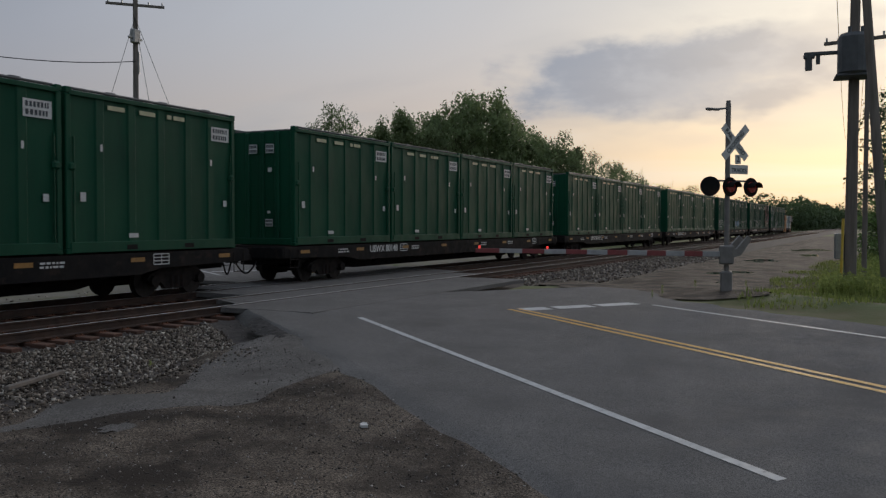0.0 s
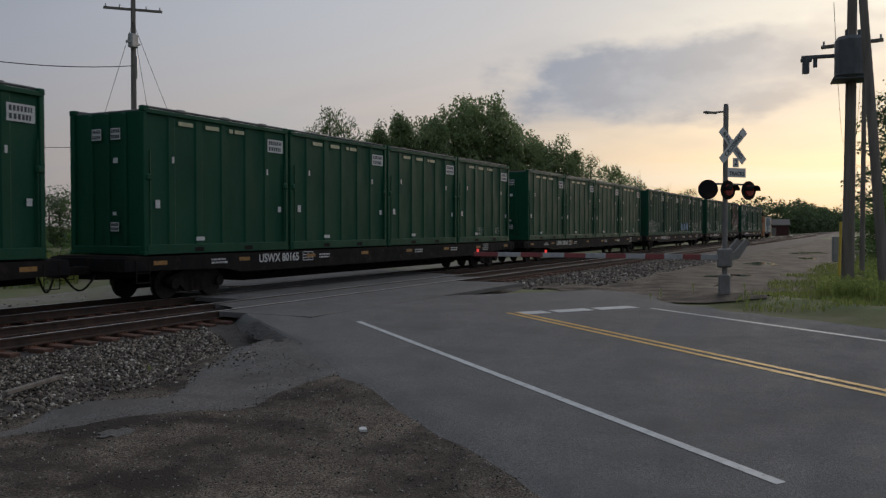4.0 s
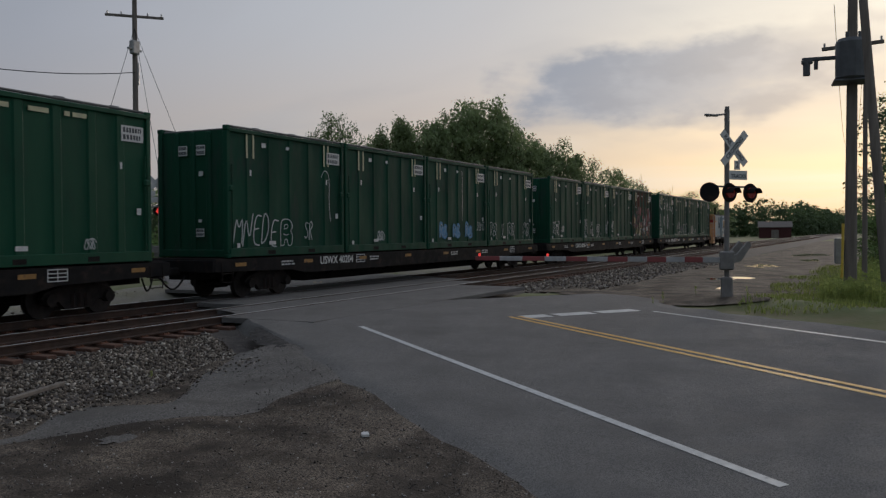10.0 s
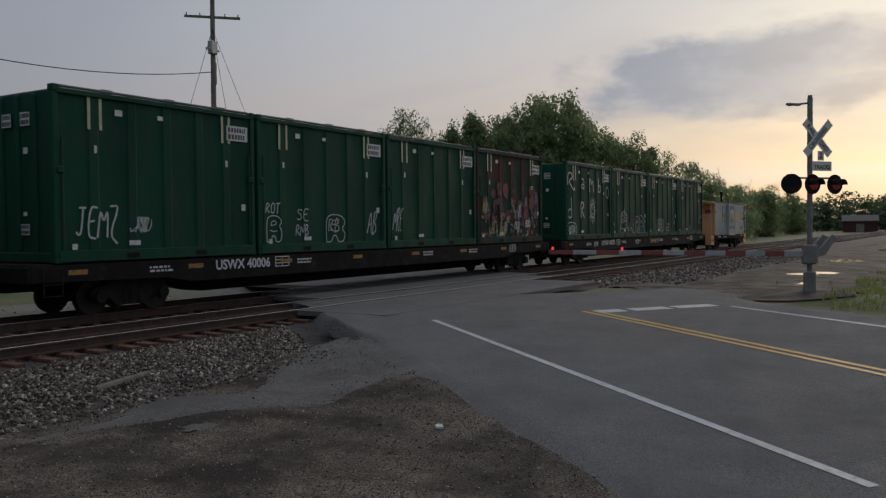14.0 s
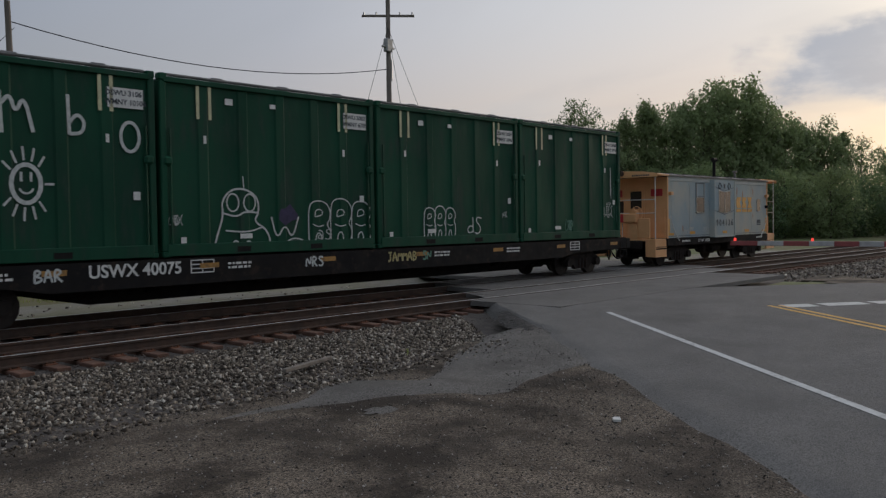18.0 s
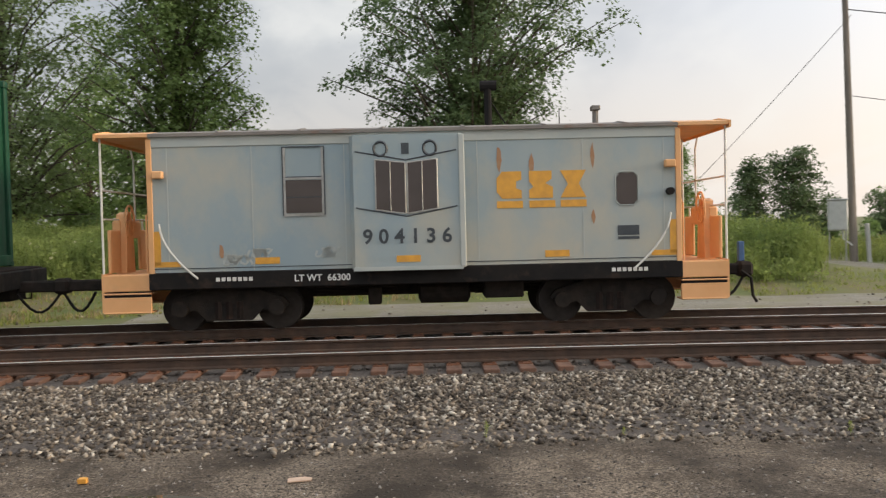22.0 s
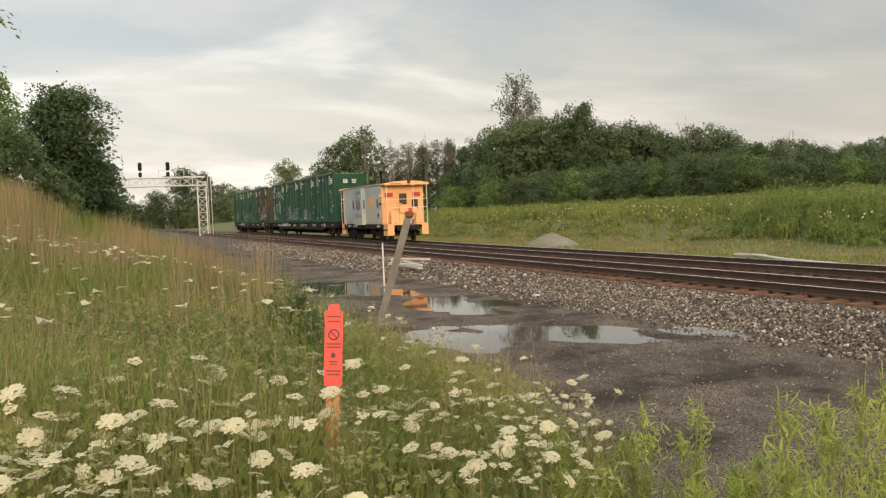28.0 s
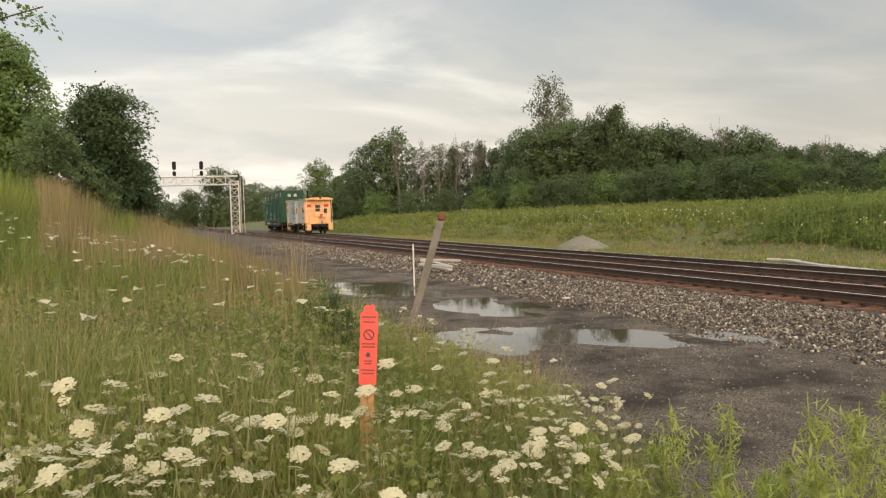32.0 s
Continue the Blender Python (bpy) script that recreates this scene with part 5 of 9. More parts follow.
for x, word, colour in ((-8.85, "BAR", "spray_white"), (-2.4, "NRS", "spray_white"), (0.35, "JAMMAB", "spray_yellow"), (1.7, "SN", "spray_pale")):
    g_ = random.Random(int(x * 9))
    for i, ch in enumerate(word):
        for line in GLYPH[ch]:
            q = rounded([(x + 0.19 * (i + 0.9 * u), 0.88 + 0.24 * v) for u, v in line])
            v_, r_ = [], 0.022
            for n_, p_ in enumerate(q):
                a_, b_ = q[min(n_ + 1, len(q) - 1)], q[max(n_ - 1, 0)]
                d_ = Vector((a_[0] - b_[0], a_[1] - b_[1])).normalized()
                v_ += [(p_[0] - d_.y * r_, 0, p_[1] + d_.x * r_), (p_[0] + d_.y * r_, 0, p_[1] - d_.x * r_)]
            part("painted_stroke", Shape().add(v_, [(2 * n_, 2 * n_ + 1, 2 * n_ + 3, 2 * n_ + 2) for n_ in range(len(q) - 1)]), M[colour], CONT[0], "sprayed stroke on the sill").location = (0, -1.400, 0)
# the identification stickers that can be read
for (k, j), rows_ in {(0, 1): ("DSWU 30021", "WMNY 6789"), (0, 3): ("DSWU 30008", "WMNY 9776"), (1, 3): ("DSWU 30481", "WMNY 10259"), (0, 0): ("DSWU 31061", "WMNY 10106"), (0, 2): ("DSWU 30041", "WMNY 10011")}.items():
    for st_ in [o for o in cont(k, j).children if o.name.startswith("id_sticker")]:
        if st_.data.vertices[0].co.y > 0:
            continue
        for o in list(st_.children):
            bpy.data.objects.remove(o)
        for words, dz in zip(rows_, (0.09, -0.09)):
            part("lettering", text_mesh(words, 0.15, M["ink"]), None, st_, "black stencilled characters").location = (2.42, -CWD - 0.0175, 3.28 + dz)


# ---- caboose ----
def caboose():
    c = thing("caboose", "grey-blue bay window caboose with orange ends and rust streaks", "caboose")
    H, W_, Z0, Z1 = 4.87, 1.42, 1.14, 3.62
    body = part("body", Shape().box(-H, H, -W_, W_, Z0, Z1 - 0.16), M["cab_grey"], c, "faded grey-blue steel body")
    part("side_sill", Shape().cbox(-H - 0.06, H + 0.06, -W_ - 0.03, W_ + 0.03, 0.82, Z0, 0.02), M["black"], c, "black side sill")
    for sy in (-1, 1):
        part("fascia", Shape().cbox(-H, H, sy * W_ - 0.02, sy * W_ + 0.02, Z1 - 0.19, Z1 + 0.01, 0.01), M["cab_pale"], body, "pale band under the roof")
        for x in (-4.55, -3.0, -1.3, 1.15, 3.1, 4.6):
            part("panel_seam", Shape().box(x - 0.008, x + 0.008, sy * W_ - 0.006, sy * W_ + 0.006, Z0, Z1 - 0.19), M["cab_pale"], body)
        part("panel_seam", Shape().box(-H, H, sy * W_ - 0.009, sy * W_ + 0.009, Z0 + 0.06, Z0 + 0.075), M["ink"], body)
    # arched roof; the ends over the platforms are orange
    prof = [(-1.50, Z1), (-1.50, Z1 + 0.06), (-0.9, Z1 + 0.15), (0, Z1 + 0.19), (0.9, Z1 + 0.15), (1.50, Z1 + 0.06), (1.50, Z1)]
    part("roof", Shape().prism(prof, 0, -H, H), M["cab_roof"], c, "grey weathered arched roof")
    for sx in (-1, 1):
        lo, hi = sorted((sx * (H - 0.01), sx * (H + 0.93)))
        part("platform_roof", Shape().prism([(u, w + 0.004) for u, w in prof], 0, lo, hi), M["cab_orange"], c, "orange roof end")
        lo, hi = sorted((sx * (H + 0.935), sx * (H + 0.97)))
        pr = part("roof_fascia", Shape().prism([(-1.52, Z1 - 0.05), (-1.52, Z1 + 0.08), (-0.9, Z1 + 0.18), (0, Z1 + 0.22), (0.9, Z1 + 0.18), (1.52, Z1 + 0.08), (1.52, Z1 - 0.05)], 0, lo, hi), M["cab_orange"], c, "orange roof fascia")
        part("marker_lamp", Shape().tube([(sx * (H + 0.95), 0.12, Z1 + 0.14), (sx * (H + 1.08), 0.12, Z1 + 0.14)], 0.11, 12), M["rail"], pr)
        b = Shape()
        xx = -1.15
        for q in range(8):
            wd = 0.05 + 0.02 * (q % 3)
            b.box(sx * (H + 0.965) - 0.009, sx * (H + 0.965) + 0.009, xx, xx + wd, Z1 - 0.01, Z1 + 0.06)
            xx += wd + 0.035
        part("lettering_strip", b, M["ink"], pr)
    for x in (-3.6, -2.1, -0.6, 0.9, 2.4, 3.9):
        part("roof_seam", Shape().prism([(u * 1.003, w + 0.02) for u, w in prof], 0, x - 0.03, x + 0.03), M["cab_roof"], c)
    st = Shape()
    st.tube([(1.45, -0.35, Z1 + 0.2), (1.45, -0.35, Z1 + 0.95)], 0.075, 10)
    st.tube([(1.30, -0.35, Z1 + 0.98), (1.62, -0.35, Z1 + 0.98)], 0.10, 10)
    st.tube([(1.45, -0.35, Z1 + 0.75), (1.80, -0.2, Z1 + 0.25)], 0.015, 5)
    part("stove_pipe", st, M["black"], c, "black stove pipe with a stay")
    part("roof_vent", Shape().tube([(3.55, -0.4, Z1 + 0.2), (3.55, -0.4, Z1 + 0.48)], 0.06, 8).cbox(3.46, 3.64, -0.49, -0.31, Z1 + 0.44, Z1 + 0.54, 0.02), M["cab_roof"], c)
    part("aerial", Shape().tube([(2.9, 0.0, Z1 + 0.25), (2.9, 0.0, Z1 + 0.55)], 0.01, 4), M["black"], c)
    # bay windows on both sides
    for sy in (-1, 1):
        o = 0.22
        y0, y1 = sy * W_, sy * (W_ + o)
        s = Shape()
        s.prism([(-1.20, y0), (-1.12, y1), (0.80, y1), (0.92, y0)], 2, Z0 - 0.02, Z1 - 0.06)
        bay = part("bay", s, M["cab_grey"], c, "projecting bay with paired windows")
        part("bay_trim", Shape().cbox(0.80, 0.90, y1 - 0.03, y1 + 0.012, Z0, Z1 - 0.08, 0.01), M["cab_pale"], bay, "pale corner strip")
        part("bay_foot", Shape().box(-1.15, 0.85, min(y0, y1 + sy * 0.015), max(y0, y1 + sy * 0.015), Z0 - 0.05, Z0 + 0.02), M["cab_pale"], bay)
        q = y1 + sy * 0.004
        for x0, x1, t0, t1, b0, b1 in ((-0.72, -0.18, 3.10, 3.04, 2.20, 2.12), (-0.14, 0.40, 3.04, 3.10, 2.12, 2.20)):
            w = Shape().prism([(x0, t0), (x1, t1), (x1, b1), (x0, b0)], 1, q - 0.012, q + 0.012)
            wd = part("bay_window", w, M["pane"], bay, "dark tinted sliding window")
            fr = Shape()
            for a_, b_ in (((x0, t0), (x1, t1)), ((x1, t1), (x1, b1)), ((x1, b1), (x0, b0)), ((x0, b0), (x0, t0)), (((x0 + x1) / 2, (t0 + t1) / 2), ((x0 + x1) / 2, (b0 + b1) / 2))):
                fr.tube([(a_[0], q, a_[1]), (b_[0], q, b_[1])], 0.018, 5)
            part("window_frame", fr, M["frame_metal"], wd, "bare metal window frame")
        for z, dz in ((3.16, 0.10), (2.14, 0.10)):
            ch = Shape().tube([(-1.08, q, z + dz), (-0.16, q, z - 0.07), (0.76, q, z + dz)], 0.013, 5)
            part("emblem_line", ch, M["ink"], bay, "thin dark chevron line")
        # emblem and number on the bay
        for x_, w_ in ((-0.62, 0.27), (-0.17, 0.22), (0.28, 0.27)):
            em = Shape()
            if w_ > 0.25:
                pts = [(x_ + 0.12 * math.cos(a), q, 3.30 + 0.13 * math.sin(a)) for a in [2 * math.pi * i / 14 for i in range(15)]]
                em.tube(pts, 0.024, 4)
            else:
                em.box(x_ - 0.07, x_ + 0.07, q - 0.006, q + 0.006, 3.20, 3.40)
            part("emblem_shape", em, M["ink"], bay, "plain dark emblem shape")
        nm = part("car_number", text_mesh("9 0 4 1 3 6", 0.37, M["ink"]), None, bay, "dark painted number")
        nm.location, nm.rotation_euler = (-0.16, q + sy * 0.006, 1.70), (0, 0, 0 if sy < 0 else math.pi)
        part("narrow_window", Shape().box(0.845, 0.895, y0 + sy * 0.07 - 0.055, y0 + sy * 0.07 + 0.055, 2.18, 2.78, Matrix.Identity(4)), M["pane"], bay, "narrow side window of the bay")
        f = sy * (W_ + 0.006)

        def mark(name, x, z, w, h, m, label="", d=0.005):
            return part(name, Shape().box(x - w / 2, x + w / 2, f - d, f + d, z - h / 2, z + h / 2), m, body, label)
        wl = mark("side_window", -2.05, 2.48, 0.66, 0.60, M["pane"], "dark side window", 0.012)
        fr = Shape()
        for x0, x1, z0, z1 in ((-2.42, -2.38, 2.14, 3.38), (-1.72, -1.68, 2.14, 3.38), (-2.42, -1.68, 2.12, 2.17), (-2.42, -1.68, 2.79, 2.83)):
            fr.box(x0, x1, f - 0.02, f + 0.02, z0, z1)
        part("window_frame", fr, M["frame_metal"], wl, "bare metal frame with a blanked upper panel")
        for x0, x1, z0, z1 in ((-2.44, -2.42, 2.14, 3.40), (-1.68, -1.66, 2.14, 3.40), (-2.42, -1.68, 3.38, 3.40), (-2.42, -1.68, 2.83, 2.85), (-2.38, -1.72, 2.46, 2.475)):
            part("frame_seam", Shape().box(x0, x1, f - 0.017, f + 0.017, z0, z1), M["ink"], wl)
        s = Shape()
        s.prism([(3.72, 2.28), (3.78, 2.20), (4.04, 2.20), (4.10, 2.28), (4.10, 2.70), (4.04, 2.78), (3.78, 2.78), (3.72, 2.70)], 1, f - 0.012, f + 0.012)
        rw = part("side_window", s, M["pane"], body, "rounded dark side window")
        pts = [(3.70, f, 2.26), (3.78, f, 2.18), (4.04, f, 2.18), (4.12, f, 2.26), (4.12, f, 2.72), (4.04, f, 2.80), (3.78, f, 2.80), (3.70, f, 2.72), (3.70, f, 2.26)]
        part("window_frame", Shape().tube(pts, 0.014, 5), M["cab_grey"], rw)
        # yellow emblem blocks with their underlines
        for i, (x0, kind) in enumerate(((1.50, 0), (2.10, 1), (2.68, 2))):
            w = 0.48
            if kind == 0:
                o_ = [(x0 + 0.10, 2.35), (x0, 2.48), (x0, 2.72), (x0 + 0.10, 2.85), (x0 + w - 0.02, 2.85), (x0 + w - 0.02, 2.70), (x0 + 0.36, 2.66), (x0 + 0.36, 2.54), (x0 + w - 0.02, 2.50), (x0 + w - 0.02, 2.35)]
            elif kind == 1:
                o_ = [(x0, 2.35), (x0, 2.50), (x0 + 0.08, 2.56), (x0, 2.66), (x0, 2.85), (x0 + w - 0.06, 2.85), (x0 + w - 0.06, 2.70), (x0 + 0.3, 2.62), (x0 + w - 0.04, 2.55), (x0 + w - 0.04, 2.35)]
            else:
                o_ = [(x0, 2.35), (x0 + 0.14, 2.60), (x0, 2.85), (x0 + w, 2.85), (x0 + w - 0.14, 2.60), (x0 + w, 2.35)]
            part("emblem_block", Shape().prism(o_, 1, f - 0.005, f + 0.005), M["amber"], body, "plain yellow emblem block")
            mark("emblem_underline", x0 + w / 2, 2.24, w, 0.13, M["amber"], "yellow underline bar")
        for x in (-2.75, -0.15, 2.6):
            if x == -0.15:
                part("reflector", Shape().box(x - 0.22, x + 0.22, q - 0.005, q + 0.005, Z0 + 0.10, Z0 + 0.22), M["amber"], bay)
            else:
                mark("reflector", x, Z0 + 0.18, 0.45, 0.12, M["amber"])
        for sx in (-1, 1):
            mark("corner_stripe", sx * (H - 0.27), Z0 + 0.15, 0.5, 0.10, M["amber"])
            mark("corner_stripe", sx * (H - 0.09), Z0 + 0.45, 0.16, 0.62, M["amber"])
        pl = mark("data_plate", 3.93, 1.72, 0.40, 0.18, M["ink"], "dark stencilled data panel")
        mark("data_plate", 3.93, 1.58, 0.40, 0.05, M["ink"])
        for x, z, h in ((1.55, 3.05, 0.55), (2.15, 2.98, 0.40), (3.28, 3.10, 0.55), (3.28, 1.98, 0.32), (-3.6, 1.5, 0.3)):
            part("rust_streak", blotch(random.Random(int(x * 13)), 0.10, h, 0.0, 9), M["rustmark"], body, "rust streak").location = (x, f + sy * 0.001, z)
        for x, z in ((-2.9, 1.45), (-3.3, 1.35), (-1.6, 1.45)):
            part("faded_mark", scribble(random.Random(int(x * 7)), 0.5, 0.2, 3, 0.02), M["cab_pale"], body).location = (x, f + sy * 0.002, z)
        for sx in (-1, 1):
            pts = [(sx * (H - 0.17), f + sy * 0.05, 2.02)] + [(sx * (H - 0.17 - 0.68 * u ** 1.8), f + sy * (0.07), 2.02 - 1.0 * u) for u in [i / 8 for i in range(9)]]
            part("grab_iron", Shape().tube(pts, 0.02, 6), M["hose"], body, "white curved grab iron")
            part("marker_box", Shape().cbox(sx * (H - 0.17) - 0.10, sx * (H - 0.17) + 0.10, min(f, f + sy * 0.14), max(f, f + sy * 0.14), 2.86, 3.0, 0.02), M["cab_orange"], body, "orange marker lamp bracket")
        part("side_lamp", Shape().tube([(H - 0.17, f, 2.42), (H - 0.17, f + sy * 0.14, 2.42)], 0.07, 10), M["black"], body)
        lt = part("sill_lettering", text_mesh("LT WT  66300", 0.17, M["white"]), None, body, "white stencilled weight")
        lt.location, lt.rotation_euler = (-1.75 * -sy, sy * (W_ + 0.038), 0.98), (0, 0, 0 if sy < 0 else math.pi)
        for x in (-3.7, 3.6):
            b = Shape()
            xx = x
            for q_ in range(7):
                b.box(xx, xx + 0.07, sy * (W_ + 0.034) - 0.004, sy * (W_ + 0.034) + 0.004, 0.96, 1.03)
                xx += 0.10
            part("lettering_strip", b, M["white"], body)
    # end walls, platforms, steps, rails
    for sx in (-1, 1):
        xe = sx * H
        end = part("end_wall", Shape().box(min(xe, xe + sx * 0.03), max(xe, xe + sx * 0.03), -W_ + 0.004, W_ - 0.004, Z0 - 0.1, Z1 - 0.02), M["cab_orange"], c, "orange end wall with door")
        part("end_door", Shape().cbox(min(xe, xe + sx * 0.06), max(xe, xe + sx * 0.06), -0.38, 0.38, Z0, 3.28, 0.01), M["cab_orange"], end)
        part("door_window", Shape().box(xe + sx * 0.055 - 0.015, xe + sx * 0.055 + 0.015, -0.26, 0.26, 2.35, 3.05), M["pane"], end, "dark door window")
        for y in (-0.95, 0.95):
            part("red_panel", Shape().box(xe + sx * 0.035 - 0.008, xe + sx * 0.035 + 0.008, y - 0.27, y + 0.27, 2.83, 3.12), M["red"], end, "red reflective panel")
        part("end_window", Shape().box(xe + sx * 0.035 - 0.006, xe + sx * 0.035 + 0.006, 0.62, 1.05, 2.1, 2.66), M["pane"], end)
        for sy in (-1, 1):
            part("corner_trim", Shape().cbox(xe - 0.05, xe + 0.05, sy * W_ - 0.03, sy * W_ + 0.02, Z0 - 0.02, Z1 - 0.03, 0.01), M["cab_orange"], end)
        lo, hi = sorted((xe, xe + sx * 0.95))
        plat = part("platform", Shape().cbox(lo, hi, -1.38, 1.38, Z0 - 0.10, Z0 - 0.02, 0.015), M["cab_orange"], c, "orange end platform")
        for sy in (-1, 1):
            # solid black strip stands for the shade in the open step gap
            part("step_gap", Shape().box(lo + 0.05, hi - 0.05, sy * 1.36 - 0.03, sy * 1.36 + 0.026, 0.70, 0.80), M["black"], plat, "black strip painted as shade between the steps")
            for z0, z1 in ((0.79, Z0 - 0.03), (0.40, 0.70)):
                part("step_box", Shape().cbox(lo + 0.04, hi - 0.04, sy * 1.36 - 0.04, sy * 1.36 + 0.03, z0 + 0.02, z1, 0.01), M["cab_orange"], plat, "orange step side")
            for z in (0.42, 0.77):
                part("step_tread", Shape().cbox(lo + 0.04, hi - 0.04, sy * 1.22 - 0.20, sy * 1.22 + 0.19, z - 0.02, z + 0.01, 0.01), M["cab_orange"], plat)
            part("step_guard", Shape().prism([(sy * 0.95, 0.42), (sy * 1.40, 0.42), (sy * 1.40, Z0), (sy * 0.95, Z0)], 0, xe + sx * 0.92 - 0.02, xe + sx * 0.92 + 0.02), M["cab_orange"], plat)
            part("roof_post", Shape().tube([(xe + sx * 0.90, sy * 1.38, Z0), (xe + sx * 0.90, sy * 1.38, Z1)], 0.022, 6), M["hose"], plat, "white roof post")
            g = Shape().tube([(xe + sx * 0.10, sy * 1.36, Z0), (xe + sx * 0.10, sy * 1.36, 2.2), (xe + sx * 0.04, sy * 1.36, 2.3)], 0.018, 6)
            part("hand_rail", g, M["cab_orange"], plat)
            part("rail_panel", Shape().cbox(xe + sx * 0.88 - 0.03, xe + sx * 0.88 + 0.03, sy * 0.85 - 0.28, sy * 0.85 + 0.28, Z0, 1.95, 0.02), M["cab_orange"], plat, "orange railing panel")
        r = Shape()
        for z in (2.15, 2.68):
            r.tube([(xe + sx * 0.90, -1.38, z), (xe + sx * 0.90, 1.38, z)], 0.018, 6)
        r.tube([(xe + sx * 0.90, 0.45, 2.15), (xe + sx * 0.90, 0.45, 3.35), (xe + sx * 0.98, 0.45, Z1 + 0.1)], 0.02, 6)
        r.tube([(xe + sx * 0.90, 0.9, Z0), (xe + sx * 0.90, 0.9, 2.15)], 0.02, 6)
        r.tube([(xe + sx * 0.90, 0.15, Z0), (xe + sx * 0.90, 0.15, 2.15)], 0.02, 6)
        part("end_railing", r, M["hose"], plat, "white end railing")
        box = part("brake_housing", Shape().cbox(xe + sx * 0.93 - 0.10, xe + sx * 0.93 + 0.10, -0.55, 0.62, 1.78, 2.14, 0.04), M["cab_orange"], plat, "orange gear housing")
        part("red_panel", Shape().box(xe + sx * 1.035 - 0.006, xe + sx * 1.035 + 0.006, 0.02, 0.30, 1.80, 2.12), M["red"], box)
        part("brake_stand", Shape().prism([(-0.60, Z0 - 0.05), (-0.52, 2.25), (-0.32, 2.30), (-0.18, 2.1), (-0.10, Z0 - 0.05)], 0, xe + sx * 0.84 - 0.10, xe + sx * 0.84 + 0.10), M["cab_orange"], plat, "tall orange brake stand")
        wh = Shape()
        cx, cy, cz = xe + sx * 0.72, -0.42, 2.12
        ring = [(cx, cy + 0.26 * math.cos(a), cz + 0.30 * math.sin(a)) for a in [2 * math.pi * i / 18 for i in range(19)]]
        wh.tube(ring, 0.022, 5, False)
        for a in range(0, 360, 60):
            wh.tube([(cx, cy, cz), (cx, cy + 0.26 * math.cos(radians(a)), cz + 0.30 * math.sin(radians(a)))], 0.014, 4)
        part("brake_wheel", wh, M["cab_orange"], plat, "spoked hand brake wheel")
        part("buffer_beam", Shape().cbox(xe + sx * 0.98 - 0.10, xe + sx * 0.98 + 0.10, -0.8, 0.8, 0.72, 1.06, 0.03), M["truck"], c)
        coupler(c, xe + sx * 0.85, sx, 0.5 if sx < 0 else 0.0)
    # marker post and hose at the tail
    part("tail_marker", Shape().cbox(H + 1.62, H + 1.74, 0.02, 0.14, 1.02, 1.42, 0.015), M["blue"], c, "blue end-of-train marker")
    part("tail_hose", Shape().tube([(H + 1.55, -0.3, 0.85), (H + 1.75, -0.3, 0.7), (H + 1.78, -0.3, 0.35), (H + 1.86, -0.3, 0.22)], 0.03, 6), M["black"], c)
    for sx in (-1, 1):
        bogie(c, -3.55 if sx < 0 else 3.62, 1.8, True)
    part("air_tank", Shape().tube([(0.0, -0.7, 0.62), (0.05, -0.7, 0.62), (0.95, -0.7, 0.62), (1.0, -0.7, 0.62)], [0.12, 0.22, 0.22, 0.12], 14), M["truck"], c, "underfloor air tank")
    part("battery_box", Shape().cbox(1.25, 2.0, -1.1, -0.4, 0.5, 0.85, 0.03), M["truck"], c)
    part("centre_sill", Shape().cbox(-H, H, -0.32, 0.32, 0.55, 0.95, 0.03), M["truck"], c)
    for z, y in ((0.70, -0.6), (0.62, -0.5), (0.78, -0.9)):
        part("brake_rod", Shape().tube([(-2.1, y, z), (-0.4, y, z - 0.03)], 0.018, 5), M["truck"], c)
        part("brake_rod", Shape().tube([(1.1, y, z - 0.05), (2.4, y, z)], 0.018, 5), M["truck"], c)
    part("brake_cylinder", Shape().cbox(-0.95, -0.70, -1.0, -0.7, 0.42, 0.75, 0.03), M["truck"], c)
    return c


cab = caboose()


for o in cab.children_recursive:
    if abs(o.location.x) > 0.05:
        o.location.x *= 0.998
        if abs(o.location.y) > 0.5:
            o.location.y *= 0.97
    elif o.type == "MESH" and abs(o.parent.location.x) < 0.05:
        if o.data.users > 1:
            o.data = o.data.copy()
        for w in o.data.vertices:
            w.co.x, w.co.y = w.co.x * 0.998, w.co.y * 0.97
        o.location.y *= 0.97
ROLLING[:] = [(ws, x * 0.998) for ws, x in ROLLING]
MOVING.append((cab, 8.27, 3.55, Matrix.Identity(4)))


# ---- crossing signals, poles and fixtures ----
M["galv"] = mat("galvanised_steel", (0.42, 0.42, 0.41), (0.33, 0.33, 0.32), 0.45, 0.6, scale=5)
M["mast"] = mat("mast_aluminium", (0.26, 0.245, 0.23), (0.19, 0.18, 0.17), 0.6, 0.2, scale=4, stain=(0.18, 0.16, 0.14), stain_scale=3)
M["sign_white"] = mat("sign_white", (0.70, 0.69, 0.66), (0.58, 0.57, 0.55), 0.5, scale=5)
M["lens_off"] = mat("signal_lens_dark", (0.09, 0.012, 0.010), (0.06, 0.01, 0.01), 0.2, scale=4)
M["lens_on"] = mat("signal_lens_lit", (0.55, 0.03, 0.02), (0.5, 0.03, 0.02), 0.3, scale=4, glow=((1.0, 0.07, 0.05), 1.3))
M["lens_dim"] = mat("signal_lens_half_lit", (0.35, 0.03, 0.02), (0.30, 0.03, 0.02), 0.3, scale=4, glow=((1.0, 0.10, 0.06), 0.02))
M["can"] = mat("transformer_grey", (0.12, 0.125, 0.13), (0.09, 0.095, 0.10), 0.55, 0.2, scale=3)
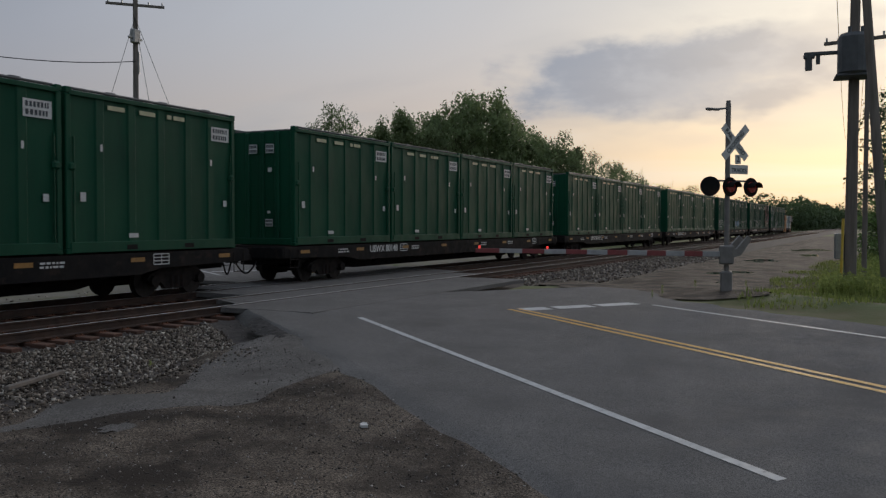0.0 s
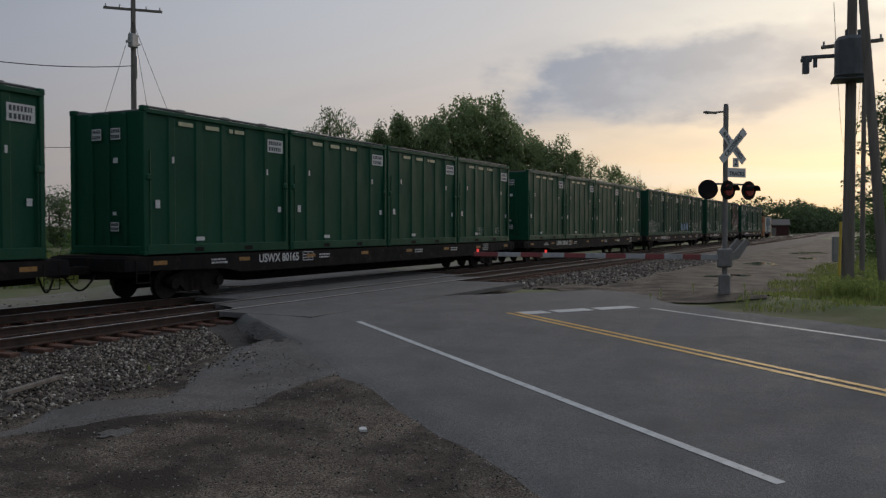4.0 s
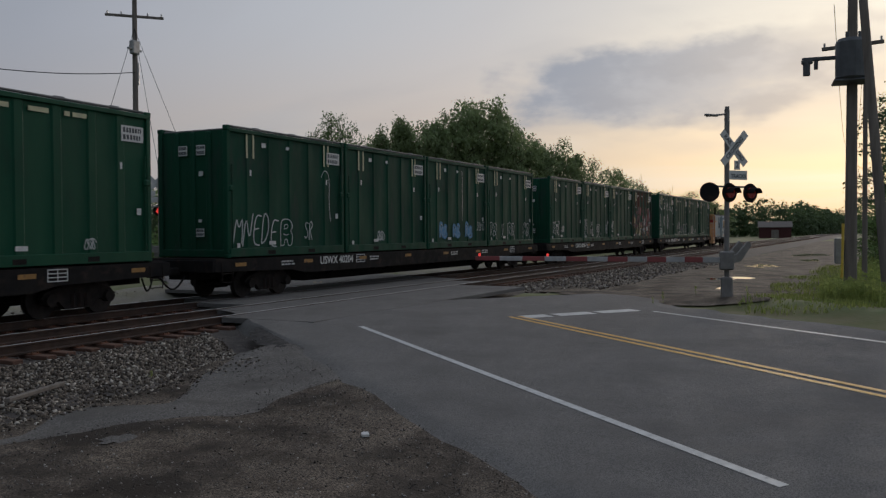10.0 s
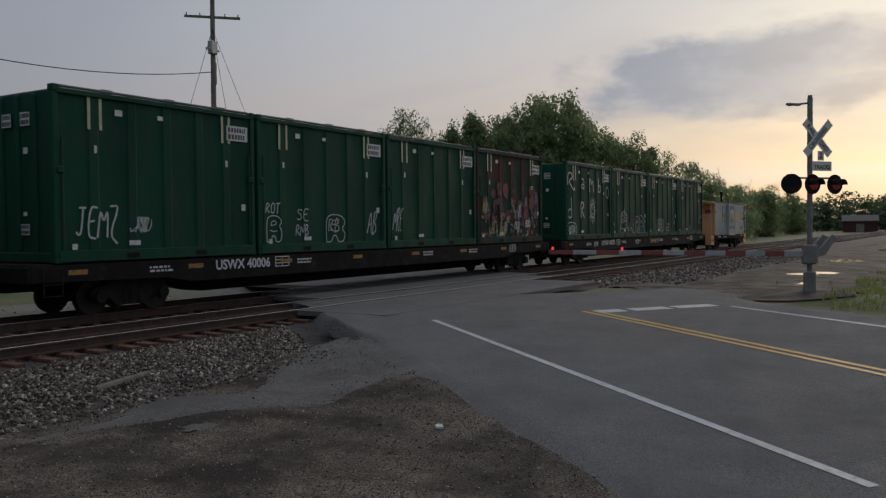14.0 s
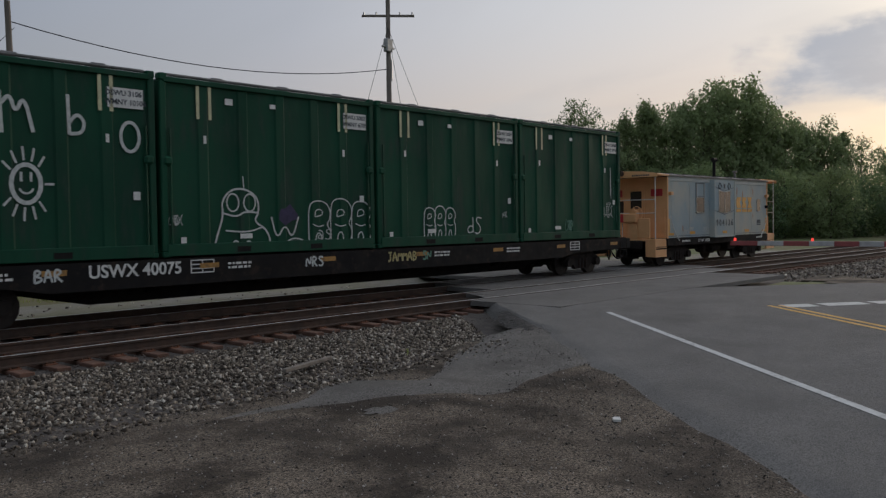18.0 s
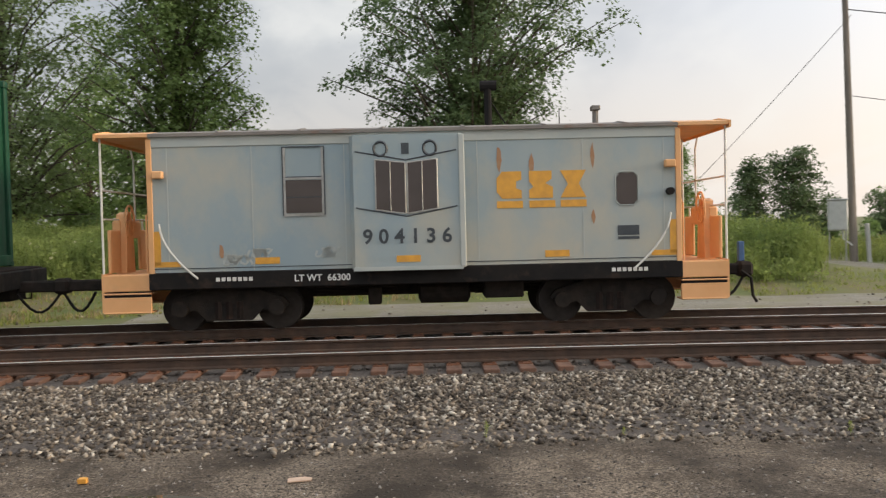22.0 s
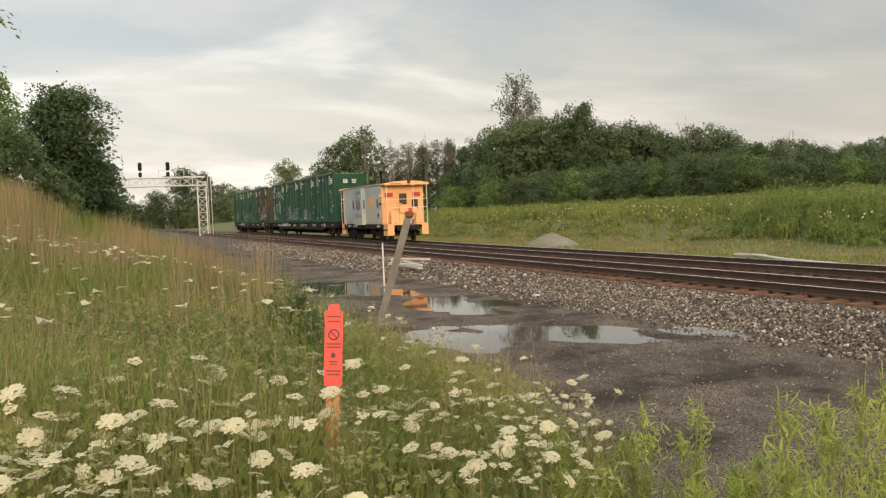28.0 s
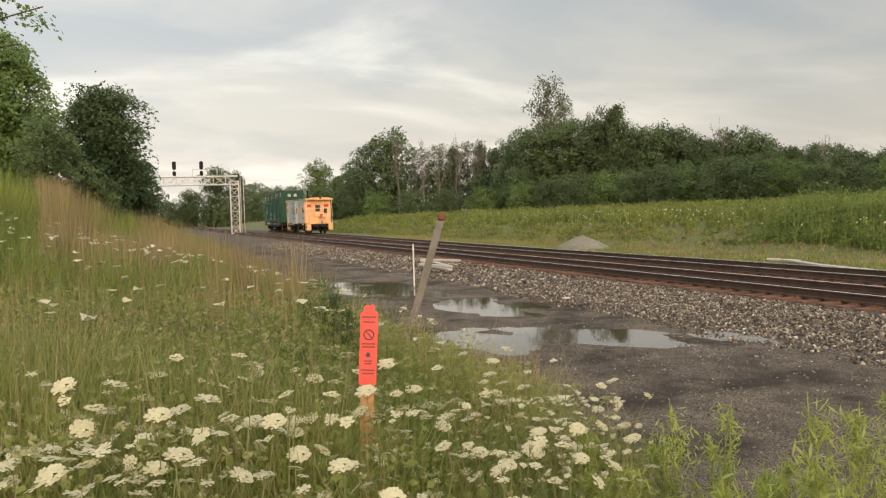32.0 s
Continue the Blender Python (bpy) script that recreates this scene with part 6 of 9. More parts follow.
M["pole"] = mat("pole_wood", (0.235, 0.205, 0.175), (0.155, 0.135, 0.115), 0.9, scale=5, stretch=(1, 1, 0.12), bump=0.5, bump_scale=30)
M["wire"] = mat("cable_black", (0.03, 0.03, 0.032), None, 0.6)
# gate red and white are dulled: the arm's shade is in their colour
M["stripe_red"] = mat("gate_red", (0.24, 0.05, 0.05), (0.19, 0.045, 0.045), 0.6, scale=5)
M["band_white_shaded"] = mat("gate_white_shaded", (0.38, 0.38, 0.38), (0.29, 0.29, 0.29), 0.6, scale=5)
M["gantry"] = mat("signal_bridge_paint", (0.62, 0.62, 0.60), (0.52, 0.52, 0.50), 0.5, 0.2, scale=3)
M["cabinet"] = mat("relay_cabinet", (0.50, 0.51, 0.49), (0.42, 0.43, 0.42), 0.5, 0.3, scale=3)
M["bin"] = mat("dumpster_brown", (0.075, 0.052, 0.045), (0.055, 0.04, 0.036), 0.7, scale=1.5, stain=(0.11, 0.06, 0.04), stain_scale=2)
M["bin_lid"] = mat("dumpster_lid", (0.20, 0.10, 0.075), (0.15, 0.08, 0.06), 0.6, scale=2)
M["tyre"] = mat("tyre_rubber", (0.02, 0.02, 0.021), None, 0.8)
M["dark_paint"] = mat("vehicle_dark_paint", (0.012, 0.013, 0.015), (0.016, 0.017, 0.02), 0.18, 0.3, scale=2, gloss_var=0.05)
M["chrome"] = mat("chrome", (0.72, 0.72, 0.72), (0.6, 0.6, 0.6), 0.15, 0.9)
M["headlight"] = mat("headlight_lit", (0.9, 0.9, 0.85), None, 0.2, glow=((1.0, 0.95, 0.85), 6.0))
M["glass_dark"] = mat("vehicle_glass", (0.02, 0.022, 0.025), None, 0.06, gloss_var=0.02)
M["pink"] = mat("stake_fluorescent_paint", (0.86, 0.095, 0.075), (0.80, 0.085, 0.07), 0.55, scale=10, stain=(0.66, 0.10, 0.08), stain_scale=14)
M["lath"] = mat("stake_wood_orange", (0.62, 0.30, 0.15), (0.48, 0.24, 0.13), 0.8, scale=6, stretch=(1, 1, 0.2), stain=(0.40, 0.22, 0.13), stain_scale=8)
M["plank"] = mat("weathered_plank", (0.52, 0.50, 0.46), (0.38, 0.36, 0.33), 0.85, scale=3, stretch=(0.2, 1, 1))


def lamp_unit(parent, at, facing, lens, s=1.0):
    """A round crossing lamp: dark backplate, hood, lens. facing: heading in degrees."""
    m = Matrix.Translation(at) @ Matrix.Rotation(radians(facing), 4, "Z")

    def put(shape, name, material, label=""):
        o = part(name, shape, material, parent, label)
        o.matrix_local = m
        return o
    back = Shape().tube([(0, 0.03, 0), (0, 0.05, 0)], 0.27 * s, 20)
    bp = put(back, "backplate", M["black"], "round black backplate")
    l = Shape().tube([(0, -0.02, 0), (0, 0.03, 0)], 0.15 * s, 16)
    put(l, "lens", lens, "red signal lens")
    h = Shape()
    pts_o, k = [], 10
    v, f = [], []
    for i in range(k + 1):
        a = math.pi * i / k
        for y, r in ((0.03, 0.165), (-0.26, 0.155)):
            v.append((r * s * math.cos(a), y, r * s * math.sin(a) - 0.02))
    f = [(2 * i, 2 * i + 1, 2 * i + 3, 2 * i + 2) for i in range(k)]
    n0 = len(v)
    v += [(x * 0.95, y, z * 0.95) for x, y, z in v]
    f += [tuple(n0 + i for i in reversed(q)) for q in f[:k]]
    h.add(v, f)
    put(h, "hood", M["black"])
    return bp


def crossing_signal(base, z0, road_face, arm_dir, arm_len, lamps, tip_up=0.2, label=""):
    """Mast with crossbuck, lamps and a lowered gate arm. road_face: heading towards the drivers that it faces."""
    c = thing("crossing_signal", label, "crossing signal", Matrix.Translation((base[0], base[1], z0)), "crossing signals")
    top = 5.35 - z0
    part("mast", Shape().tube([(0, 0, 0.3), (0, 0, top)], 0.07, 12), M["mast"], c, "grey round mast")
    part("mast_base", Shape().cbox(-0.16, 0.16, -0.16, 0.16, 0, 0.62, 0.04), M["mast"], c)
    part("mast_bell", Shape().tube([(0, 0, top), (0, 0, top + 0.08)], 0.06, 10), M["mast"], c)
    R = Matrix.Rotation(radians(road_face), 4, "Z")
    arm_t = Shape().tube([R @ Vector((-0.75, 0, top - 0.22)), R @ Vector((0.05, 0, top - 0.12))], 0.03, 6).cbox(-0.8, -0.35, -0.06, 0.06, top - 0.22, top - 0.16, 0.02, R)
    part("side_bracket", arm_t, M["mast"], c)
    zc = 4.27 - z0
    for i, ang in enumerate((45, -45)):
        m = R @ Matrix.Translation((0.16, -0.10 - 0.02 * i, zc)) @ Matrix.Rotation(radians(ang), 4, "Y")
        b = part("crossbuck_board", Shape().cbox(-0.62, 0.62, -0.008, 0.008, -0.115, 0.115, 0.004), M["sign_white"], c, "white crossbuck board")
        b.matrix_local = m
        t = part("lettering", text_mesh("CROSSING" if i else "RAIL   ROAD", 0.17, M["ink"]), None, b, "black sign lettering")
        t.location = (0, -0.011, 0)
    tp = part("tracks_sign", Shape().cbox(-0.34, 0.34, -0.008, 0.008, -0.13, 0.13, 0.01), M["sign_white"], c, "white sign with the number of tracks")
    tp.matrix_local = R @ Matrix.Translation((0.32, -0.10, 3.52 - z0))
    t = part("lettering", text_mesh("TRACKS", 0.15, M["ink"]), None, tp, "black sign lettering")
    t.location = (0, -0.011, -0.03)
    nsg = part("number_sign", Shape().cbox(-0.11, 0.11, -0.008, 0.008, -0.13, 0.13, 0.01), M["sign_white"], c)
    nsg.matrix_local = R @ Matrix.Translation((0.28, -0.10, 3.80 - z0))
    t = part("lettering", text_mesh("2", 0.22, M["ink"]), None, nsg)
    t.location = (0, -0.011, 0)
    part("lamp_arm", Shape().tube([R @ Vector((-0.78, 0, 3.20 - z0)), R @ Vector((0.78, 0, 3.20 - z0))], 0.028, 8), M["mast"], c)
    for x, lens, f in lamps:
        p = R @ Vector((x, -0.14, 3.03 - z0))
        lamp_unit(c, p, road_face + f, lens)
    # gate mechanism, counterweights, arm
    zp = 1.15 - z0
    part("gate_motor", Shape().cbox(-0.22, 0.22, -0.2, 0.2, zp - 0.28, zp + 0.25, 0.04), M["mast"], c, "grey gate mechanism housing")
    d = Vector((*arm_dir, 0)).normalized()
    cw = Shape()
    q = -d
    side = Vector((-d.y, d.x, 0))
    for o in (-0.16, 0.16):
        a = side * o
        cw.prism([(0.0, -0.10), (0.35, -0.04), (0.75, 0.42), (0.62, 0.52), (0.2, 0.16), (0.0, 0.12)], 1, -0.03, 0.03,
                 Matrix.Translation(a + Vector((0, 0, zp))) @ Matrix(((q.x, -q.y, 0, 0), (q.y, q.x, 0, 0), (0, 0, 1, 0), (0, 0, 0, 1))))
    part("counterweight", cw, M["mast"], c, "grey gate counterweight arms")
    n = 12
    ga = new("gate_arm")
    ga.parent = c
    tagged(ga, "lowered gate arm with red and white bands")
    for i in range(n):
        a0, a1 = 0.25 + (arm_len - 0.25) * i / n, 0.25 + (arm_len - 0.25) * (i + 1) / n
        m = Matrix.Translation((0, 0, zp)) @ Matrix(((d.x, -d.y, 0, 0), (d.y, d.x, 0, 0), (0, 0, 1, 0), (0, 0, 0, 1))) @ Matrix.Rotation(-math.atan2(tip_up, arm_len), 4, "Y")
        w = 0.075 - 0.025 * i / n
        b = part("arm_band", Shape().cbox(a0, a1, -0.03, 0.03, -w, w, 0.008), M["stripe_red"] if i % 2 else M["band_white_shaded"], ga)
        b.matrix_local = m
        if i in (n - 1, n - 4):
            lp = part("arm_light", Shape().tube([(a1 - 0.1, 0, w), (a1 - 0.1, 0, w + 0.07)], 0.028, 8), M["lens_on"] if i == n - 1 else M["lens_on"], ga, "small lit red gate light")
            lp.matrix_local = m
    return c


# road runs along (0.698, 0.716); the near signal faces back along it
near_sig = crossing_signal((25.2, 0.72), 0.06, -44.0, (-0.716, 0.698), 7.95, ((-0.78, M["lens_off"], 150), (0.0, M["lens_dim"], 0), (0.78, M["lens_dim"], 0)), 0.2,
                           "railway crossing signal with crossbuck and lowered gate")
far_sig = crossing_signal((32.5, 25.7), -0.12, 136.0, (0.716, -0.698), 7.6, ((-0.78, M["lens_off"], 180), (0.0, M["lens_on"], 180), (0.78, M["lens_off"], 180)), 0.1,
                          "railway crossing signal beyond the tracks, lamp lit")


def utility_pole(base, top, height, lean=(0, 0), r=0.16, arms=(), label="", extra=None):
    z0 = ground_z(*base) - 0.1
    c = thing("utility_pole", label, "utility pole", Matrix.Translation((base[0], base[1], z0)), "utility poles")
    h = height - z0
    part("pole_shaft", Shape().tube([(0, 0, 0), (lean[0] * 0.5, lean[1] * 0.5, h * 0.5), (lean[0], lean[1], h)], [r, r * 0.85, r * 0.68], 12), M["pole"], c, "weathered wooden shaft")
    for z, half, turn in arms:
        ux, uy = math.cos(radians(turn)), math.sin(radians(turn))
        m = Matrix.Translation((lean[0] * (z - z0) / h, lean[1] * (z - z0) / h, z - z0)) @ Matrix.Rotation(radians(turn), 4, "Z")
        a = part("crossarm", Shape().cbox(-half, half, -0.06, 0.06, -0.06, 0.06, 0.01, m), M["pole"], c, "wooden crossarm")
        for x in (-half * 0.92, -half * 0.45, half * 0.45, half * 0.92):
            part("insulator", Shape().tube([m @ Vector((x, 0, 0.06)), m @ Vector((x, 0, 0.2))], 0.035, 8), M["galv"], a)
    return c, z0


WEST, NORTH = (16.6, 31.9), (35.4, 29.4)
pole_a, za = utility_pole(NORTH, None, 13.9, (0.15, 0.1), 0.17, ((12.95, 1.4, 130),), "tall wooden utility pole with one crossarm")
part("pole_hardware", Shape().cbox(-0.25, 0.25, -0.15, 0.15, 11.3, 12.0, 0.05).cbox(-0.5, 0.5, -0.06, 0.06, 11.5, 11.6, 0.02).tube([(0.2, 0, 9.8), (0.2, 0, 10.9)], 0.09, 8), M["galv"], pole_a, "grey switch and insulators")
pole_b, zb = utility_pole(WEST, None, 10.35, (-0.25, 0.0), 0.15, (), "plain dark wooden pole without crossarm")
pole_c, zc_ = utility_pole((32.8, -3.15), None, 12.5, (0.05, -0.05), 0.21, ((8.35, 1.0, 250),), "thick wooden pole with a transformer")
part("transformer", Shape().tube([(-0.55, 0.05, 7.5), (-0.55, 0.05, 7.57), (-0.55, 0.05, 8.75), (-0.55, 0.05, 8.88)], [0.44, 0.51, 0.51, 0.42], 18).tube([(-0.75, 0.2, 8.8), (-0.75, 0.2, 9.1)], 0.06, 8).tube([(-0.65, -0.2, 8.8), (-0.65, -0.2, 9.1)], 0.06, 8), M["can"], pole_c, "grey pole transformer can")
part("cut_out", Shape().tube([(-0.4, 1.45, 7.75), (-0.4, 1.45, 8.3)], 0.12, 8).tube([(-0.4, 1.15, 7.95), (-0.4, 1.15, 8.3)], 0.07, 8).cbox(-0.48, -0.32, 0.3, 1.6, 8.25, 8.37, 0.02).cbox(-0.5, -0.3, 1.25, 1.62, 8.15, 8.3, 0.03), M["can"], pole_c)
part("bracket_plate", Shape().cbox(-0.95, 0.2, -0.6, 0.62, 7.42, 7.5, 0.02), M["can"], pole_c)
part("guy_guard", Shape().tube([(-0.75, 0.35, 0.1), (-0.72, 0.3, 2.6)], 0.045, 8), mat("guy_guard_yellow", (0.72, 0.50, 0.06), (0.6, 0.42, 0.06), 0.5), pole_c, "yellow plastic guy guard")
part("meter_box", Shape().cbox(-0.1, 0.3, 0.2, 0.5, 1.2, 2.1, 0.03), M["galv"], pole_c)
pole_d, zd = utility_pole((30.6, -4.05), None, 12.5, (-0.2, 1.05), 0.17, (), "leaning wooden pole close to the transformer pole")
pole_e, ze = utility_pole((36.5, -4.0), None, 11.5, (0, 0), 0.10, (), "thin far wooden pole behind the transformer pole")


def cable(name, a, b, sag, r=0.014, n=14, label="thin black cable between wooden poles", mid=None):
    pts = []
    for i in range(n + 1):
        u = i / n
        pts.append((a[0] + (b[0] - a[0]) * u, a[1] + (b[1] - a[1]) * u, a[2] + (b[2] - a[2]) * u - sag * 4 * u * (1 - u)))
    s = Shape().tube(pts, r, 5)
    return thing(name, label, "cable", shape=s, material=M["wire"], group="overhead cables")


pa = (NORTH[0], NORTH[1])
cable("overhead_cable", (WEST[0] - 0.2, WEST[1], 9.6), (pa[0], pa[1], 10.1), 0.9, 0.022, 16, "sagging black cable between two wooden poles")
cable("overhead_cable", (WEST[0] - 0.2, WEST[1], 6.4), (pa[0] + 4, pa[1] + 6, 6.6), 0.7, 0.015)
cable("overhead_cable", (WEST[0], WEST[1], 9.4), (WEST[0] - 6.5, WEST[1] + 8, 0.6), 0.2, 0.012, 8, "thin guy wire with strain insulators")
for dx, dy, z in ((2.7, -3.7, 0.3), (1.1, -1.5, 0.3), (-2.1, 2.9, 0.4)):
    cable("guy_wire", (pa[0], pa[1], 12.3), (pa[0] + dx, pa[1] + dy, z), 0.1, 0.012, 8, "thin steel guy wire of a pole")
for y in (-3.6, -2.6):
    cable("overhead_cable", (32.8, y, 9.8), (95, y - 6, 10.5), 1.2, 0.012, 12, "thin power line beyond the transformer pole")


# ---- signal bridge ----
def truss(shape, a, b, w, h, n, r=0.05):
    """A square lattice beam from a to b."""
    a, b = Vector(a), Vector(b)
    d = (b - a).normalized()
    up = Vector((0, 0, 1)) if abs(d.z) < 0.9 else Vector((1, 0, 0))
    u = d.cross(up).normalized() * (w / 2)
    v = u.cross(d).normalized() * (h / 2)
    cs = (u + v, u - v, -u - v, -u + v)
    for c in cs:
        shape.tube([a + c, b + c], r, 4)
    for i in range(n):
        p, q = a + (b - a) * (i / n), a + (b - a) * ((i + 1) / n)
        for k in range(4):
            c0, c1 = cs[k], cs[(k + 1) % 4]
            shape.tube([p + c0, q + c1], r * 0.55, 4)
            shape.tube([q + c0, q + c1], r * 0.55, 4)
    return shape


def signal_bridge():
    x = -119.0
    c = thing("signal_bridge", "white lattice signal bridge over the tracks with signal heads", "signal bridge", Matrix.Translation((x, 0, 0)))
    part("tower", truss(Shape(), (0, 5.55, -0.3), (0, 5.55, 6.9), 1.1, 1.1, 7, 0.075), M["gantry"], c, "white lattice tower")
    part("beam", truss(Shape(), (0, 6.0, 7.0), (0, -14.5, 7.0), 1.0, 1.1, 13, 0.075), M["gantry"], c, "white lattice beam")
    part("tower", truss(Shape(), (0, -14.0, -0.3), (0, -14.0, 6.9), 1.1, 1.1, 7, 0.075), M["gantry"], c, "white lattice tower")
    part("walkway", Shape().box(-0.9, -0.2, -14.5, 6.0, 7.62, 7.68).tube([(-0.9, 3.4, 8.6), (-0.9, 0.2, 8.6)], 0.04, 4).tube([(-0.9, 3.4, 7.6), (-0.9, 3.4, 8.6)], 0.04, 4).tube([(-0.9, 0.2, 7.6), (-0.9, 0.2, 8.6)], 0.04, 4), M["gantry"], c)
    part("ladder", Shape().tube([(0.7, 6.3, -0.2), (0.7, 6.3, 7.5)], 0.04, 4).tube([(0.7, 6.7, -0.2), (0.7, 6.7, 7.5)], 0.04, 4), M["gantry"], c)
    for y in (1.35, -2.1, -5.4):
        hd = part("signal_head", Shape().cbox(0.25, 0.55, y - 0.25, y + 0.25, 8.5, 9.6, 0.12).cbox(0.25, 0.55, y - 0.22, y + 0.22, 7.7, 8.3, 0.1), M["black"], c, "black colour light signal head")
        part("signal_mast", Shape().tube([(0.1, y, 7.5), (0.1, y, 9.3)], 0.06, 6), M["gantry"], c)
    return c


signal_bridge()


# ---- fixtures and clutter ----
def dumpster(at, turn):
    c = thing("dumpster", "dark brown steel dumpster with sloping lid", "dumpster", Matrix.Translation(at) @ Matrix.Rotation(radians(turn), 4, "Z"))
    part("bin_body", Shape().prism([(-0.95, 0.15), (0.95, 0.15), (1.0, 2.0), (-1.0, 2.0)], 0, -1.9, 1.9), M["bin"], c, "dark ribbed steel box")
    for x in (-1.8, -0.9, 0, 0.9, 1.8):
        part("rib", Shape().cbox(x - 0.05, x + 0.05, -1.06, 1.06, 0.15, 2.0, 0.02), M["bin"], c)
    part("lid", Shape().prism([(-1.1, 2.0), (1.1, 2.0), (1.1, 2.1), (0, 2.42), (-1.1, 2.1)], 0, -2.0, 2.0), M["bin_lid"], c, "rusty sloping lid")
    for x in (-1.7, 1.7):
        for y in (-0.7, 0.7):
            part("foot", Shape().cbox(x - 0.1, x + 0.1, y - 0.1, y + 0.1, 0, 0.16, 0.02), M["bin"], c)
    part("lifting_bar", Shape().tube([(-0.5, 0, 2.35), (-0.3, 0, 2.6), (0.3, 0, 2.6), (0.5, 0, 2.35)], 0.03, 5), M["bin"], c)
    return c


dumpster((20.8, 30.2, ground_z(20.8, 30.2)), -16)


def relay_cabinet(at, w, h, turn=0, label="pale grey relay cabinet with white labels"):
    c = thing("relay_cabinet", label, "cabinet", Matrix.Translation(at) @ Matrix.Rotation(radians(turn), 4, "Z"), "trackside cabinets")
    part("case", Shape().cbox(-w / 2, w / 2, -0.35, 0.35, 0.35, h, 0.03), M["cabinet"], c, "grey metal case")
    part("case_roof", Shape().cbox(-w / 2 - 0.05, w / 2 + 0.05, -0.4, 0.4, h, h + 0.06, 0.02), M["cabinet"], c)
    for x in (-w / 2 + 0.08, w / 2 - 0.08):
        part("leg", Shape().box(x - 0.04, x + 0.04, -0.3, 0.3, -0.15, 0.36), M["galv"], c)
    for z in (h - 0.25, h - 0.75):
        for x in (-0.15, 0.0, 0.15):
            part("label_plate", Shape().box(x - 0.05, x + 0.05, -0.358, -0.35, z - 0.07, z + 0.07), M["white"], c)
    return c


bz = ground_z(15.9, 31.7)
ub = thing("utility_box", "grey metal utility box on legs beside a pole", "utility box", Matrix.Translation((15.85, 31.65, bz)) @ Matrix.Rotation(radians(-25), 4, "Z"), "trackside cabinets")
case = part("case", Shape().cbox(-0.34, 0.34, -0.18, 0.18, 1.25, 2.40, 0.03), M["cabinet"], ub, "grey metal case")
part("case_door", Shape().cbox(-0.30, 0.30, -0.20, -0.182, 1.30, 2.34, 0.008), M["cabinet"], case)
part("case_lid", Shape().cbox(-0.37, 0.37, -0.22, 0.22, 2.40, 2.44, 0.01), M["cabinet"], case)
for lx in (-0.28, 0.28):
    part("leg", Shape().cbox(lx - 0.025, lx + 0.025, -0.025, 0.025, -0.1, 1.25, 0.008), M["galv"], ub)
part("conduit", Shape().tube([(0.15, 0, 1.25), (0.2, 0.0, 0.95), (0.5, 0.05, 0.7)], 0.03, 6), M["sign_white"], ub)
vent = thing("conduit_pipe", "pale conduit pipe strapped beside the pole", "pipe", shape=Shape().tube([(17.15, 31.8, bz - 0.1), (17.05, 31.8, bz + 1.5)], 0.09, 8), material=M["cabinet"])
pad = thing("gravel_patch", "low pale gravel patch around the pole foot", "gravel patch", shape=Shape().add(
    [(17.2 + 2.6 * r * math.cos(t), 31.3 + 1.7 * r * math.sin(t), lumpy(17.2 + 2.6 * r * math.cos(t), 31.3 + 1.7 * r * math.sin(t)) - 0.04 + 0.22 * (1 - r * r) + 0.03 * noise.noise(Vector((r * 7, t * 4, 2)))) for r in (1.05, 0.75, 0.45, 0.15) for t in [2 * math.pi * i / 18 for i in range(18)]],
    [(j * 18 + i, j * 18 + (i + 1) % 18, (j + 1) * 18 + (i + 1) % 18, (j + 1) * 18 + i) for j in range(3) for i in range(18)] + [tuple(54 + i for i in range(18))]), material=M["far_gravel"], kind="structure")

# survey stake and posts on the bank
sz = ground_z(-4.83, 0.92)
stake = thing("survey_stake", "fluorescent orange-pink wooden survey stake with printed tag", "stake", Matrix.Translation((-4.86, 0.88, sz - 0.1)) @ Matrix.Rotation(radians(-3.2), 4, "X") @ Matrix.Rotation(radians(2.0), 4, "Y") @ Matrix.Rotation(radians(78), 4, "Z"))
st_h = 1.435 - sz + 0.1
part("lath", Shape().prism([(-0.036, 0), (0.036, 0), (0.036, st_h - 0.42), (-0.036, st_h - 0.42)], 1, -0.007, 0.007), M["lath"], stake, "faded orange wooden lath")
tg = part("painted_head", Shape().prism([(-0.048, st_h - 0.44), (0.048, st_h - 0.44), (0.048, st_h - 0.045), (0.030, st_h - 0.040), (0.027, st_h - 0.004), (0.012, st_h), (0.006, st_h - 0.008), (-0.014, st_h - 0.004), (-0.028, st_h - 0.012), (-0.034, st_h - 0.042), (-0.048, st_h - 0.045)], 1, -0.011, 0.011), M["pink"], stake, "fluorescent pink-orange tag")
cz = st_h - 0.165
em = Shape().tube([(0.027 * math.cos(a), -0.0115, cz + 0.027 * math.sin(a)) for a in [2 * math.pi * i / 16 for i in range(17)]], 0.0034, 4)
em.tube([(-0.019, -0.0115, cz + 0.019), (0.019, -0.0115, cz - 0.019)], 0.003, 4)
part("printed_symbol", em, M["ink"], tg)
for z, w in ((0.068, 0.075), (0.095, 0.066), (0.215, 0.075), (0.232, 0.072), (0.310, 0.045), (0.324, 0.038), (0.360, 0.075), (0.378, 0.066)):
    part("printed_bar", Shape().box(-w / 2, w / 2, -0.0125, -0.011, st_h - z - 0.004, st_h - z + 0.004), M["stripe_red"], tg)
part("printed_shape", blotch(random.Random(3), 0.03, 0.04, -0.0118, 9), M["ink"], tg).location = (0, 0, st_h - 0.275)

